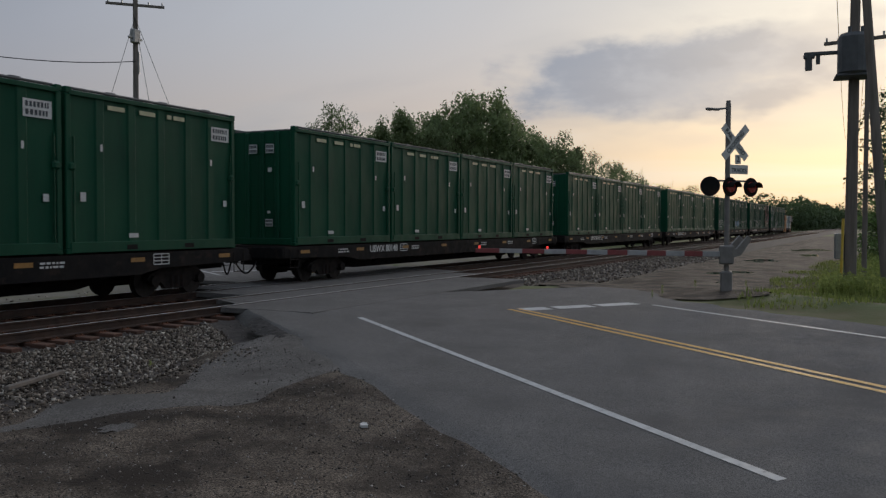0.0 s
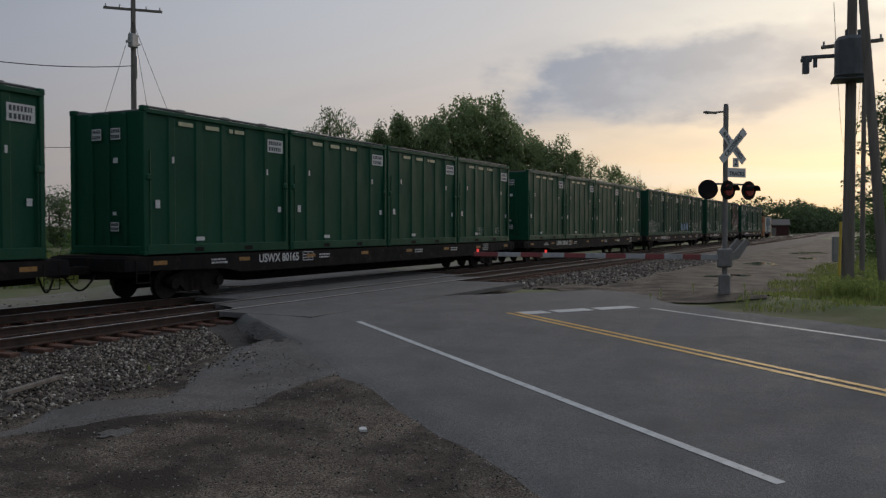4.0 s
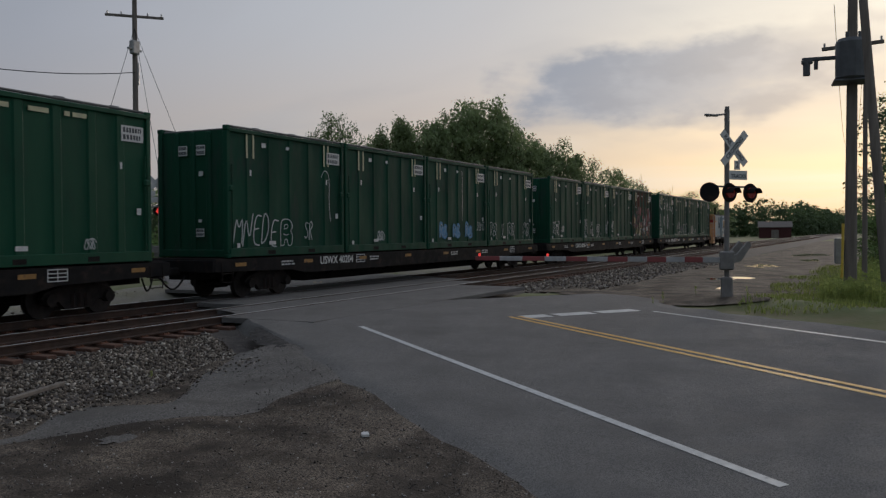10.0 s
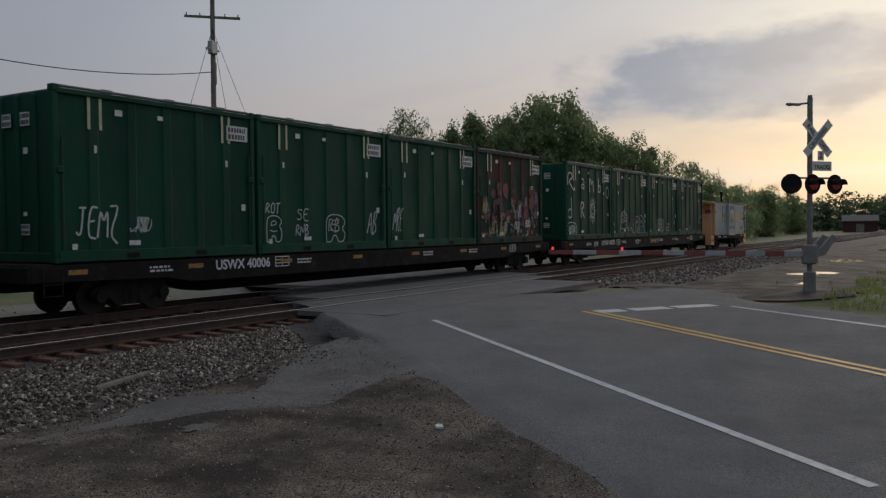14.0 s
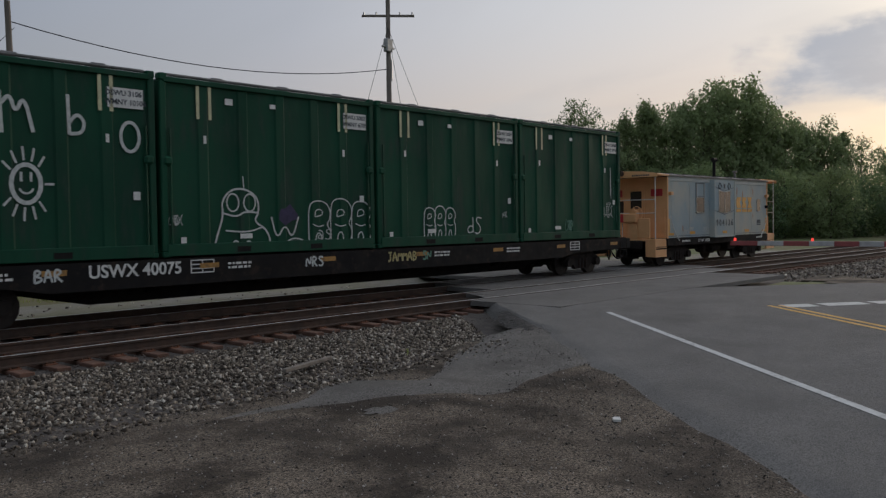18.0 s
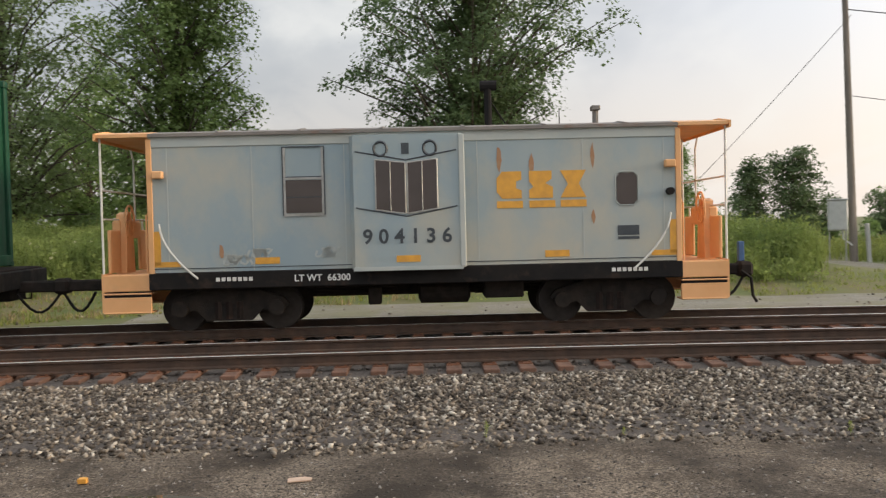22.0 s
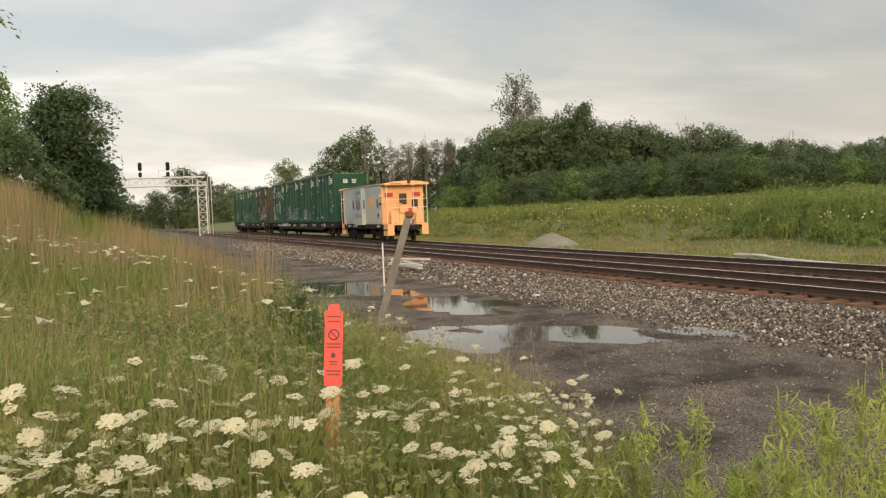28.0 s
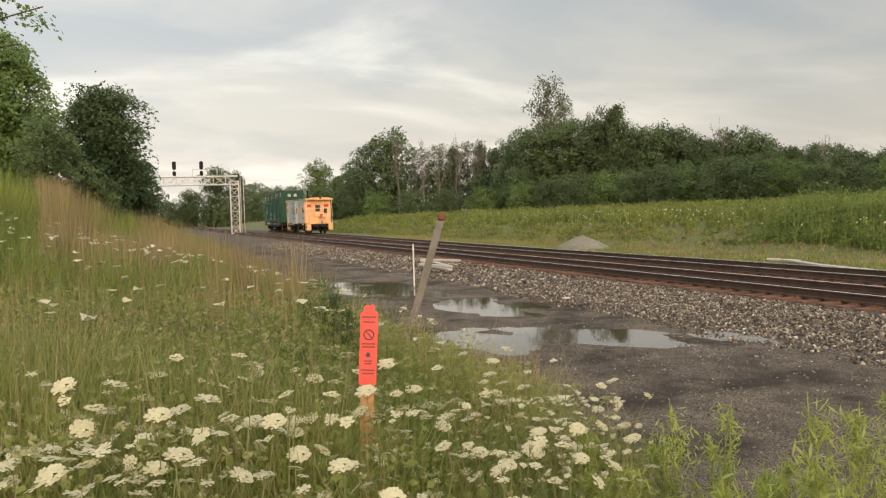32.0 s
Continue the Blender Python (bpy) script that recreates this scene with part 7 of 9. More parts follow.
M["post_steel"] = mat("post_weathered_steel", (0.20, 0.19, 0.175), (0.14, 0.13, 0.118), 0.6, 0.3, scale=5, stain=(0.20, 0.13, 0.08), stain_scale=4)
post = thing("leaning_post", "leaning grey steel channel post with a rusty top", "post")
a, b = Vector((-8.39, 1.80, 0.0)), Vector((-8.23, 2.36, 1.87))
d = (b - a)
u = Vector((0.3, 0.95, 0)).normalized()
s = Shape()
n_ = d.normalized().cross(u).normalized()
for o0, o1, t0, t1 in ((-0.030, 0.030, 0.0, 0.008), (-0.036, -0.026, -0.022, 0.006), (0.026, 0.036, -0.022, 0.006)):
    v = []
    for p in (a, b):
        for x_, y_ in ((o0, t0), (o1, t0), (o1, t1), (o0, t1)):
            v.append(tuple(p + u * x_ + n_ * y_))
    s.add(v, [(0, 1, 2, 3), (4, 7, 6, 5), (0, 4, 5, 1), (1, 5, 6, 2), (2, 6, 7, 3), (3, 7, 4, 0)])
part("channel", s, M["post_steel"], post, "weathered perforated channel")
hs = Shape()
for i in range(26):
    p = a + d * ((i + 0.5) / 26) + n_ * 0.0085
    hs.box(-0.005, 0.005, -0.005, 0.005, -0.012, 0.012, Matrix.Translation(p))
tagged(part("bolt_holes", hs, M["black"], post), kind="stuff")
part("post_cap", Shape().cbox(-0.045, 0.045, -0.035, 0.035, -0.03, 0.035, 0.015, Matrix.Translation(b)), M["plate"], post, "rusty bent top")

thing("marker_post", "thin white marker post beside the track", "post", shape=Shape().tube([(-26.2, 6.62, -0.5), (-26.2, 6.62, 0.95)], 0.024, 8), material=M["sign_white"])


def plank(x, y, z, l, w, turn, tilt=0):
    m = Matrix.Translation((x, y, z)) @ Matrix.Rotation(radians(turn), 4, "Z") @ Matrix.Rotation(radians(tilt), 4, "Y")
    return thing("plank", "weathered pale plank lying on the ballast", "plank", m, "loose planks", shape=Shape().cbox(-l / 2, l / 2, -w / 2, w / 2, -0.035, 0.035, 0.012), material=M["plank"])


for i, (x, y, l, t) in enumerate(((-31.5, 8.9, 1.6, 20), (-32.3, 9.3, 1.8, 5), (-31.0, 8.6, 1.2, 40), (-32.8, 8.8, 1.0, -25), (-31.7, 9.1, 1.5, 65))):
    plank(x, y, -0.20 + 0.07 * i, l, 0.22, t, 3)
for i, (x, y, l, t) in enumerate(((-25.5, 20.6, 2.4, -8), (-23.2, 20.4, 2.2, 4), (-27.0, 20.9, 1.2, 30), (-22.0, 20.3, 1.4, -12))):
    plank(x, y, lumpy(x, y) + 0.09 + 0.05 * (i % 2), l, 0.25, t, 2)
thing("board", "thin dark rotten board lying on stones", "board", Matrix.Translation((9.5, 9.7, -0.27)) @ Matrix.Rotation(radians(12), 4, "Z"), shape=Shape().cbox(-0.65, 0.65, -0.04, 0.04, -0.03, 0.03, 0.01), material=M["pole"])
thing("gravel_pile", "small heap of grey crushed stone in the grass", "gravel pile",
      shape=Shape().add([(-44 + 2.3 * r * math.cos(a), 20.9 + 1.5 * r * math.sin(a), lumpy(-44, 20.9) - 0.1 + 0.85 * (1 - r) ** 0.8 + 0.06 * noise.noise(Vector((r * 9, a * 3, 1))))
                         for r in (1.0, 0.75, 0.5, 0.25, 0.0) for a in [2 * math.pi * i / 16 for i in range(16)]],
                        [(j * 16 + i, j * 16 + (i + 1) % 16, (j + 1) * 16 + (i + 1) % 16, (j + 1) * 16 + i) for j in range(4) for i in range(16)]), material=M["far_gravel"])


def litter(name, label, x, y, w, l, material, h=0.012, turn=0):
    m = Matrix.Translation((x, y, lumpy(x, y) + 0.01)) @ Matrix.Rotation(radians(turn), 4, "Z")
    s = Shape()
    s.prism([(-w / 2, -l / 2), (w * 0.42, -l * 0.5), (w * 0.5, l * 0.1), (w * 0.2, l * 0.5), (-w * 0.45, l * 0.45)], 2, 0, h)
    return thing(name, label, "litter", m, "litter on the gravel", shape=s, material=material)


litter("paper_scrap", "flat tan cardboard scrap on the gravel", -1.21, 8.0, 0.22, 0.12, mat("cardboard", (0.55, 0.40, 0.30), None, 0.8), 0.01, 10)
litter("wrapper", "small orange wrapper lying on wet gravel", -3.15, 8.15, 0.08, 0.07, mat("wrapper_orange", (0.75, 0.36, 0.06), None, 0.5), 0.04)
litter("crushed_can", "flattened white can on the gravel", 9.24, 4.37, 0.16, 0.09, M["sign_white"], 0.03, 30)
litter("dark_scrap", "small dark scrap on the road", 12.4, 5.0, 0.10, 0.05, M["black"], 0.02, 15)
litter("white_stone", "white stone on the ballast", -20.2, 9.1, 0.25, 0.16, M["sign_white"], 0.12, 0)


# ---- vehicles waiting beyond the crossing ----
def wheel_of(parent, x, y, r=0.36):
    w = new("wheel")
    w.parent = parent
    w.location = (x, y, r)
    part("tyre", Shape().tube([(0, -0.12, 0), (0, -0.09, 0), (0, 0.09, 0), (0, 0.12, 0)], [r * 0.88, r, r, r * 0.88], 20), M["tyre"], w)
    part("rim", Shape().tube([(0, -0.125, 0), (0, 0.125, 0)], r * 0.6, 12), M["chrome"], w, "silver wheel rim")


def vehicle(name, label, category, at, heading, pickup, lit):
    c = thing(name, label, category, Matrix.Translation(at) @ Matrix.Rotation(radians(heading), 4, "Z"))
    if pickup:
        prof = [(-2.8, 0.45), (2.75, 0.45), (2.8, 0.75), (2.72, 1.08), (1.35, 1.18), (0.75, 1.82), (-0.75, 1.85), (-1.0, 1.22), (-2.8, 1.20)]
        W_, roof = 0.97, 1.85
    else:
        prof = [(-2.25, 0.42), (2.2, 0.42), (2.3, 0.62), (2.2, 0.95), (1.25, 1.10), (0.45, 1.62), (-1.45, 1.66), (-2.2, 1.18), (-2.3, 0.8)]
        W_, roof = 0.92, 1.66
    part("body", Shape().prism(prof, 1, -W_, W_), M["dark_paint"], c, "dark glossy body")
    ws = Shape()
    x0, x1 = (1.33, 0.78) if pickup else (1.22, 0.5)
    ws.add([(x0, -W_ * 0.86, 1.2 if pickup else 1.13), (x0, W_ * 0.86, 1.2 if pickup else 1.13), (x1 + 0.03, W_ * 0.76, roof - 0.08), (x1 + 0.03, -W_ * 0.76, roof - 0.08),
            (x0 + 0.03, -W_ * 0.86, 1.21 if pickup else 1.14), (x0 + 0.03, W_ * 0.86, 1.21 if pickup else 1.14), (x1 + 0.06, W_ * 0.76, roof - 0.06), (x1 + 0.06, -W_ * 0.76, roof - 0.06)],
           [(0, 1, 2, 3), (4, 7, 6, 5), (0, 4, 5, 1), (1, 5, 6, 2), (2, 6, 7, 3), (3, 7, 4, 0)])
    part("windscreen", ws, M["glass_dark"], c, "dark windscreen")
    for sy in (-1, 1):
        part("side_glass", Shape().prism([(x0 - 0.25, 1.2), (x1 - 0.02, roof - 0.1), (-0.7 if pickup else -1.4, roof - 0.1), (-0.75 if pickup else -1.75, 1.2)], 1, sy * (W_ + 0.004) - 0.006, sy * (W_ + 0.004) + 0.006), M["glass_dark"], c)
        part("mirror", Shape().cbox(0.9, 1.1, sy * (W_ + 0.12) - 0.1, sy * (W_ + 0.12) + 0.1, 1.12, 1.3, 0.04), M["chrome"] if not pickup else M["dark_paint"], c)
        fx = prof[2][0]
        part("headlight", Shape().cbox(fx - 0.12, fx + 0.02, sy * W_ * 0.72 - 0.17, sy * W_ * 0.72 + 0.17, 0.74, 0.92, 0.03), M["headlight"] if lit else M["chrome"], c, "headlight")
        for x in ((1.75, -1.75) if pickup else (1.4, -1.4)):
            wheel_of(c, x, sy * (W_ - 0.1))
    fx = prof[2][0]
    part("grille", Shape().cbox(fx - 0.1, fx + 0.03, -0.5, 0.5, 0.62, 0.95, 0.03), M["black"], c)
    part("grille_bar", Shape().cbox(fx, fx + 0.04, -0.55, 0.55, 0.86, 0.92, 0.01), M["chrome"], c)
    part("plate_bar", Shape().box(fx + 0.03, fx + 0.045, -0.18, 0.18, 0.5, 0.6), M["white"], c)
    part("bumper", Shape().cbox(fx - 0.15, fx + 0.08, -W_ * 0.95, W_ * 0.95, 0.38, 0.6, 0.05), M["black"], c)
    return c


vehicle("suv", "black sport utility car waiting at the roadside", "car", (52.3, 25.4, ground_z(52.3, 25.4)), 228, False, False)
vehicle("pickup_truck", "dark pickup truck with lit headlights on the road", "truck", (60.2, 38.3, road_z(*road_ab(60.2, 38.3)) + 0.01), 214, True, True)
sg = thing("route_sign", "small white sign on a post beside the road", "road sign", Matrix.Translation((49.0, 27.8, ground_z(49.0, 27.8))))
part("sign_post", Shape().tube([(0, 0, 0), (0, 0, 3.2)], 0.03, 6), M["galv"], sg)
part("sign_panel", Shape().cbox(-0.28, 0.28, -0.01, 0.01, 2.5, 3.1, 0.005, Matrix.Rotation(radians(-55), 4, "Z")), M["sign_white"], sg)
for x, y, w in ((46.5, 22.6, 1.2), (55.5, 23.4, 1.5)):
    thing("boulder", "pale rounded boulder beside the road", "boulder", Matrix.Translation((x, y, ground_z(x, y) + 0.15)) @ Matrix.Rotation(x, 4, "Z"), "roadside boulders",
          shape=Shape().tube([(-w * 0.5, 0, 0), (-w * 0.35, 0, 0.05), (0, 0.05, 0.08), (w * 0.35, 0, 0.02), (w * 0.5, 0, 0)], [0.12, 0.36, 0.42, 0.34, 0.1], 9), material=M["far_gravel"])

# red shed far along the line
sx, sy = -math.sin(radians(-91.2)) * 245, math.cos(radians(-91.2)) * 245
shed = thing("shed", "small dark red wooden shed beside the far tracks", "shed", Matrix.Translation((sx, sy, ground_z(sx, sy) - 0.1)))
part("shed_wall", Shape().cbox(-3.0, 3.0, -4.0, 4.0, 0, 2.9, 0.03), mat("shed_red", (0.075, 0.024, 0.021), (0.055, 0.02, 0.018), 0.9), shed, "dark red boarded walls")
part("shed_roof", Shape().prism([(-3.3, 2.85), (0, 4.3), (3.3, 2.85), (3.3, 3.0), (0, 4.5), (-3.3, 3.0)], 1, -4.3, 4.3), M["pole"], shed, "dark low-pitched roof")
part("shed_door", Shape().cbox(-3.05, -2.99, -0.9, 0.9, 0.1, 2.2, 0.01), M["pole"], shed, "dark boarded shed door")
thing("hanging_wire", "thin slack service wire near the transformer pole", "cable", shape=Shape().tube([(24.21, -5.02, 9.2), (33.0, -5.4, 7.6), (47.5, -9.9, 7.4), (71.8, -17.2, 7.1)], 0.011, 5), material=M["wire"])


# ---- plants ----
def leaf_mat(name, c1, c2, trans=0.35, rand=0.35, rough=0.6):
    m = mat(name, c1, c2, rough, scale=0.35, rand=rand, spec=0.3)
    n, l = m.node_tree.nodes, m.node_tree.links
    b = n["Principled BSDF"]
    out = next(x for x in n if x.type == "OUTPUT_MATERIAL")
    tr, mx = n.new("ShaderNodeBsdfTranslucent"), n.new("ShaderNodeMixShader")
    l.new(b.inputs["Base Color"].links[0].from_socket, tr.inputs[0])
    mx.inputs[0].default_value = trans
    l.new(b.outputs[0], mx.inputs[1])
    l.new(tr.outputs[0], mx.inputs[2])
    l.new(mx.outputs[0], out.inputs[0])
    return m


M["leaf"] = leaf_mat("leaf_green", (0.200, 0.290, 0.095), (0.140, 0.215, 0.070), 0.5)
M["leaf_dark"] = leaf_mat("leaf_dark_green", (0.125, 0.180, 0.080), (0.090, 0.140, 0.062), 0.5)
M["leaf_light"] = leaf_mat("leaf_light_green", (0.215, 0.280, 0.115), (0.160, 0.225, 0.090), 0.5)
# lighter leaf copy: backlight on the sunward woods is put into its colour
M["leaf_backlight"] = leaf_mat("leaf_painted_backlight", (0.290, 0.355, 0.165), (0.205, 0.265, 0.120), 0.6)
M["leaf_grey"] = leaf_mat("leaf_grey_green", (0.150, 0.175, 0.105), (0.110, 0.135, 0.082), 0.45)
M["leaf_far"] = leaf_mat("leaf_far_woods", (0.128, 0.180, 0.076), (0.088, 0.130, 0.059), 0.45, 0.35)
M["weed"] = leaf_mat("tall_weed_green", (0.315, 0.350, 0.100), (0.205, 0.262, 0.075), 0.55, 0.5)
M["weed_lush"] = leaf_mat("lush_weed_green", (0.275, 0.335, 0.100), (0.175, 0.245, 0.072), 0.5, 0.5)
M["grass"] = leaf_mat("grass_blade_green", (0.285, 0.310, 0.085), (0.165, 0.215, 0.055), 0.45, 0.6)
M["grass_dry"] = leaf_mat("grass_blade_dry", (0.42, 0.325, 0.18), (0.31, 0.24, 0.13), 0.4, 0.4)
M["spike"] = leaf_mat("ragweed_green", (0.40, 0.46, 0.13), (0.30, 0.36, 0.10), 0.45, 0.3)
M["petal"] = leaf_mat("umbel_white", (0.76, 0.72, 0.50), (0.64, 0.60, 0.40), 0.3, 0.12)
M["seedhead"] = leaf_mat("umbel_seedhead", (0.33, 0.33, 0.16), (0.25, 0.25, 0.12), 0.3, 0.3)
M["bark"] = mat("bark", (0.105, 0.085, 0.068), (0.07, 0.058, 0.048), 0.95, scale=6, stretch=(1, 1, 0.2), bump=0.6, bump_scale=25)
M["bark_pale"] = mat("bark_pale_dead", (0.17, 0.15, 0.132), (0.12, 0.108, 0.096), 0.9, scale=5, stretch=(1, 1, 0.2))
NR = np.random.RandomState(21)


def poly_mesh(name, Q, material):
    """A mesh of separate faces, all with the same number of corners: Q is (faces, corners, 3)."""
    n, k = Q.shape[:2]
    me = bpy.data.meshes.new(name)
    me.vertices.add(n * k)
    me.vertices.foreach_set("co", Q.reshape(-1).astype(np.float32))
    me.loops.add(n * k)
    me.loops.foreach_set("vertex_index", np.arange(n * k, dtype=np.int32))
    me.polygons.add(n)
    me.polygons.foreach_set("loop_start", np.arange(0, n * k, k, dtype=np.int32))
    me.materials.append(material)
    me.update(calc_edges=True)
    return me


def unit(v):
    return v / np.maximum(np.linalg.norm(v, axis=-1, keepdims=True), 1e-9)


def leaf_quads(P, size, rs=NR, droop=0.3, slim=1.0, flat=0.55):
    """Pointed leaf shapes of about size at points P, turned at random."""
    n = len(P)
    a = unit(rs.normal(size=(n, 3)) * np.array([1, 1, flat]) + np.array([0, 0, -droop]))
    b = unit(np.cross(a, rs.normal(size=(n, 3)) * np.array([0.6, 0.6, 1.0])))
    L = size * rs.uniform(0.65, 1.35, (n, 1))
    W_ = L * rs.uniform(0.45, 0.7, (n, 1)) * slim
    return np.stack([P - a * L * 0.5, P + b * W_ * 0.5 - a * L * 0.05, P + a * L * 0.5, P - b * W_ * 0.5 - a * L * 0.05], 1)


def leaf_tris(P, size, rs=NR, flat=0.8, slim=1.35):
    """Three-cornered leaves for crowns seen from afar."""
    Q = leaf_quads(P, size, rs, 0.15, slim, flat)
    return np.stack([Q[:, 0], Q[:, 2] * 0.75 + Q[:, 1] * 0.25, Q[:, 3]], 1)


def leaf_faces(P, N, size, rs, slim=0.6, jitter=0.55):
    """Pointed leaves at points P that lie roughly square to the directions N."""
    n = len(P)
    N = unit(N + rs.normal(size=(n, 3)) * jitter)
    a = unit(np.cross(N, rs.normal(size=(n, 3))))
    b = np.cross(N, a)
    L = size * rs.uniform(0.6, 1.4, (n, 1))
    W_ = L * slim * rs.uniform(0.8, 1.2, (n, 1))
    return np.stack([P - a * L * 0.5, P + b * W_ * 0.5, P + a * L * 0.5, P - b * W_ * 0.5], 1)


def crown_width(u, kind):
    """Half width of a crown at u of its height, as a part of the widest."""
    if kind == "point":
        return min(1.0, 0.55 + 1.6 * u) * (1 - u) ** 0.62 * 1.25 if u < 1 else 0.1
    if kind == "vase":
        return 0.35 + 0.65 * smooth_step(u, 0.0, 0.55) if u < 0.6 else math.sqrt(max(0.06, 1 - ((u - 0.6) / 0.43) ** 2))
    return 0.62 + 0.38 * smooth_step(u, 0.0, 0.35) if u < 0.4 else math.sqrt(max(0.06, 1 - ((u - 0.4) / 0.63) ** 2))


def boughs(H, W_, base, rs, n, pad, per, leaf, kind="dome", pads=4, r=0.22, lean=0.0, droop=0.38, far=False):
    """Trunk and boughs of a tree as a Shape, and its leaves as quads, in flat sprays along the boughs."""
    s, leaves = Shape(), []
    top = H * 0.93
    pts = [Vector((0, 0, -0.3))] + [Vector((lean * u + rs.uniform(-0.1, 0.1) * W_ * 0.06, rs.uniform(-0.1, 0.1) * W_ * 0.06, top * u)) for u in (0.2, 0.4, 0.6, 0.8, 1.0)]
    s.tube(pts, [r * 1.3, r, r * 0.8, r * 0.58, r * 0.34, r * 0.1], 8)
    squash = rs.uniform(0.75, 1.2, 6)
    for i in range(n):
        u = ((i + rs.uniform(0, 1)) / n) ** 0.9
        z = base + (H - base) * u * 0.97
        ang = i * 2.4 + rs.uniform(-0.5, 0.5)
        reach = 0.5 * W_ * crown_width(u, kind) * rs.uniform(0.62, 1.06) * squash[int((ang % 6.283) / 1.0472) % 6]
        out = Vector((math.cos(ang), math.sin(ang), 0))
        z0 = max(H * 0.08, min(top * 0.97, z - reach * rs.uniform(0.5, 1.05)))
        k = z0 / top
        a = Vector((lean * k, 0, z0))
        tip = Vector((lean * k, 0, z)) + out * reach
        mid = a.lerp(tip, 0.55) + Vector((0, 0, reach * rs.uniform(0.02, 0.14)))
        w = r * (0.42 - 0.25 * u)
        s.tube([a, mid, tip], [w, w * 0.6, 0.015], 5, False)
        side = Vector((-out.y, out.x, 0))
        for j in range(pads):
            v = (j + 0.7) / pads
            c = a.lerp(mid, v / 0.55) if v < 0.55 else mid.lerp(tip, min(1.0, (v - 0.55) / 0.45))
            pr = pad * rs.uniform(0.6, 1.25)
            c = c + side * rs.uniform(-1.0, 1.0) * pr + Vector((0, 0, rs.uniform(-0.7, 0.9) * pr))
            m = max(8, int(per * (pr / pad) ** 2))
            q = pr * np.sqrt(rs.uniform(0, 1, m))
            t = rs.uniform(0, 6.283, m)
            q = q * (1 + 0.28 * np.sin(3 * t + rs.uniform(0, 6)) + 0.15 * np.sin(5 * t + rs.uniform(0, 6)))
            o, d = np.array(out), np.array(side)
            P = np.array(c) + (np.cos(t) * q)[:, None] * o + (np.sin(t) * q)[:, None] * d
            P[:, 2] += rs.normal(size=m) * 0.27 * pr - droop * q * q / pr - 0.25 * np.cos(t) * q
            N = np.array([0, 0, 1.0]) + o * 0.45 + (np.cos(t) * q / pr)[:, None] * o * 0.5 + (np.sin(t) * q / pr)[:, None] * d * 0.5
            q = leaf_faces(P, N, leaf, rs, 1.0 if far else 0.6)
            leaves.append(q[:, :3] if far else q)
    return s, np.concatenate(leaves)


def tree(x, y, H, W_, base, label, n=55, pad=0.9, per=110, leaf=0.22, seed=1, material="leaf", kind="dome", pads=4, r=0.22, lean=0.0, droop=0.38):
    rs = np.random.RandomState(seed)
    t = thing("tree", label, "tree", Matrix.Translation((x, y, ground_z(x, y))), "trees")
    s, Q = boughs(H, W_, base, rs, n, pad, per, leaf, kind, pads, r, lean, droop)
    part("trunk", s, M["bark"], t, "dark bark trunk with limbs")
    part("crown", poly_mesh("crown", Q, M[material]), None, t)
    return t


def by(az, d):
    return -math.sin(radians(az)) * d, math.cos(radians(az)) * d


# trees that stand close behind the tracks
tree(*by(-4.1, 41), 15.5, 14.0, 2.4, "broad dark-leaved tree behind the tall weeds", 104, 0.84, 125, 0.20, 3, "leaf_dark", "vase", 5, 0.26, 0.4)
tree(*by(14.6, 44), 19.0, 11.4, 2.0, "tall green maple with a pointed crown", 104, 0.92, 130, 0.21, 5, "leaf", "point", 5, 0.27)
tree(*by(24.4, 50), 18.5, 12.0, 1.5, "tall open-crowned light green tree", 80, 1.0, 125, 0.21, 6, "leaf_light", "dome", 4, 0.25)
tree(*by(-7.6, 52), 6.4, 8.0, 0.2, "low dark tree beside a taller one", 40, 0.85, 95, 0.22, 15, "leaf_dark", "dome", 4, 0.15)
tree(*by(-10.4, 92), 6.2, 9.0, 0.2, "low bushy green tree in the field", 34, 1.1, 80, 0.32, 16, "leaf_dark", "dome", 4, 0.15)
tree(*by(-13.2, 95), 6.6, 9.5, 0.2, "low bushy green tree in the field", 34, 1.1, 80, 0.32, 17, "leaf", "dome", 4, 0.15)
tree(*by(20.0, 60), 11.0, 11.0, 0.5, "dense green tree between taller ones", 48, 1.1, 90, 0.27, 8, "leaf", "dome", 4)
tree(*by(7.0, 62), 6.0, 8.0, 0.3, "low bushy green tree", 34, 0.9, 90, 0.26, 9, "leaf_dark", "dome", 4, 0.15)
tree(*by(-17.5, 75), 8.7, 5.2, 0.8, "small slender green tree in the field", 34, 0.7, 70, 0.24, 10, "leaf", "point", 4, 0.14)
tree(*by(-22.0, 85), 7.5, 5.0, 0.4, "small pointed green tree in the field", 30, 0.8, 70, 0.26, 12, "leaf_dark", "point", 4, 0.14)
tree(*by(-24.5, 88), 9.0, 8.0, 0.4, "small round green tree in the field", 40, 0.9, 80, 0.28, 13, "leaf_dark", "dome", 4, 0.16)
tree(*by(27.9, 55), 7.0, 6.6, 0.3, "dense dark bush beside the tall trees", 44, 0.75, 90, 0.20, 23, "leaf_dark", "dome", 4, 0.12)
tree(*by(31.8, 60), 4.6, 5.0, 0.2, "low dark bush at the edge of the field", 30, 0.6, 80, 0.20, 24, "leaf_dark", "dome", 4, 0.08)
tree(*by(11.0, 50), 4.0, 5.6, 0.2, "low green bush below the tall trees", 30, 0.6, 80, 0.20, 25, "leaf", "dome", 4, 0.08)
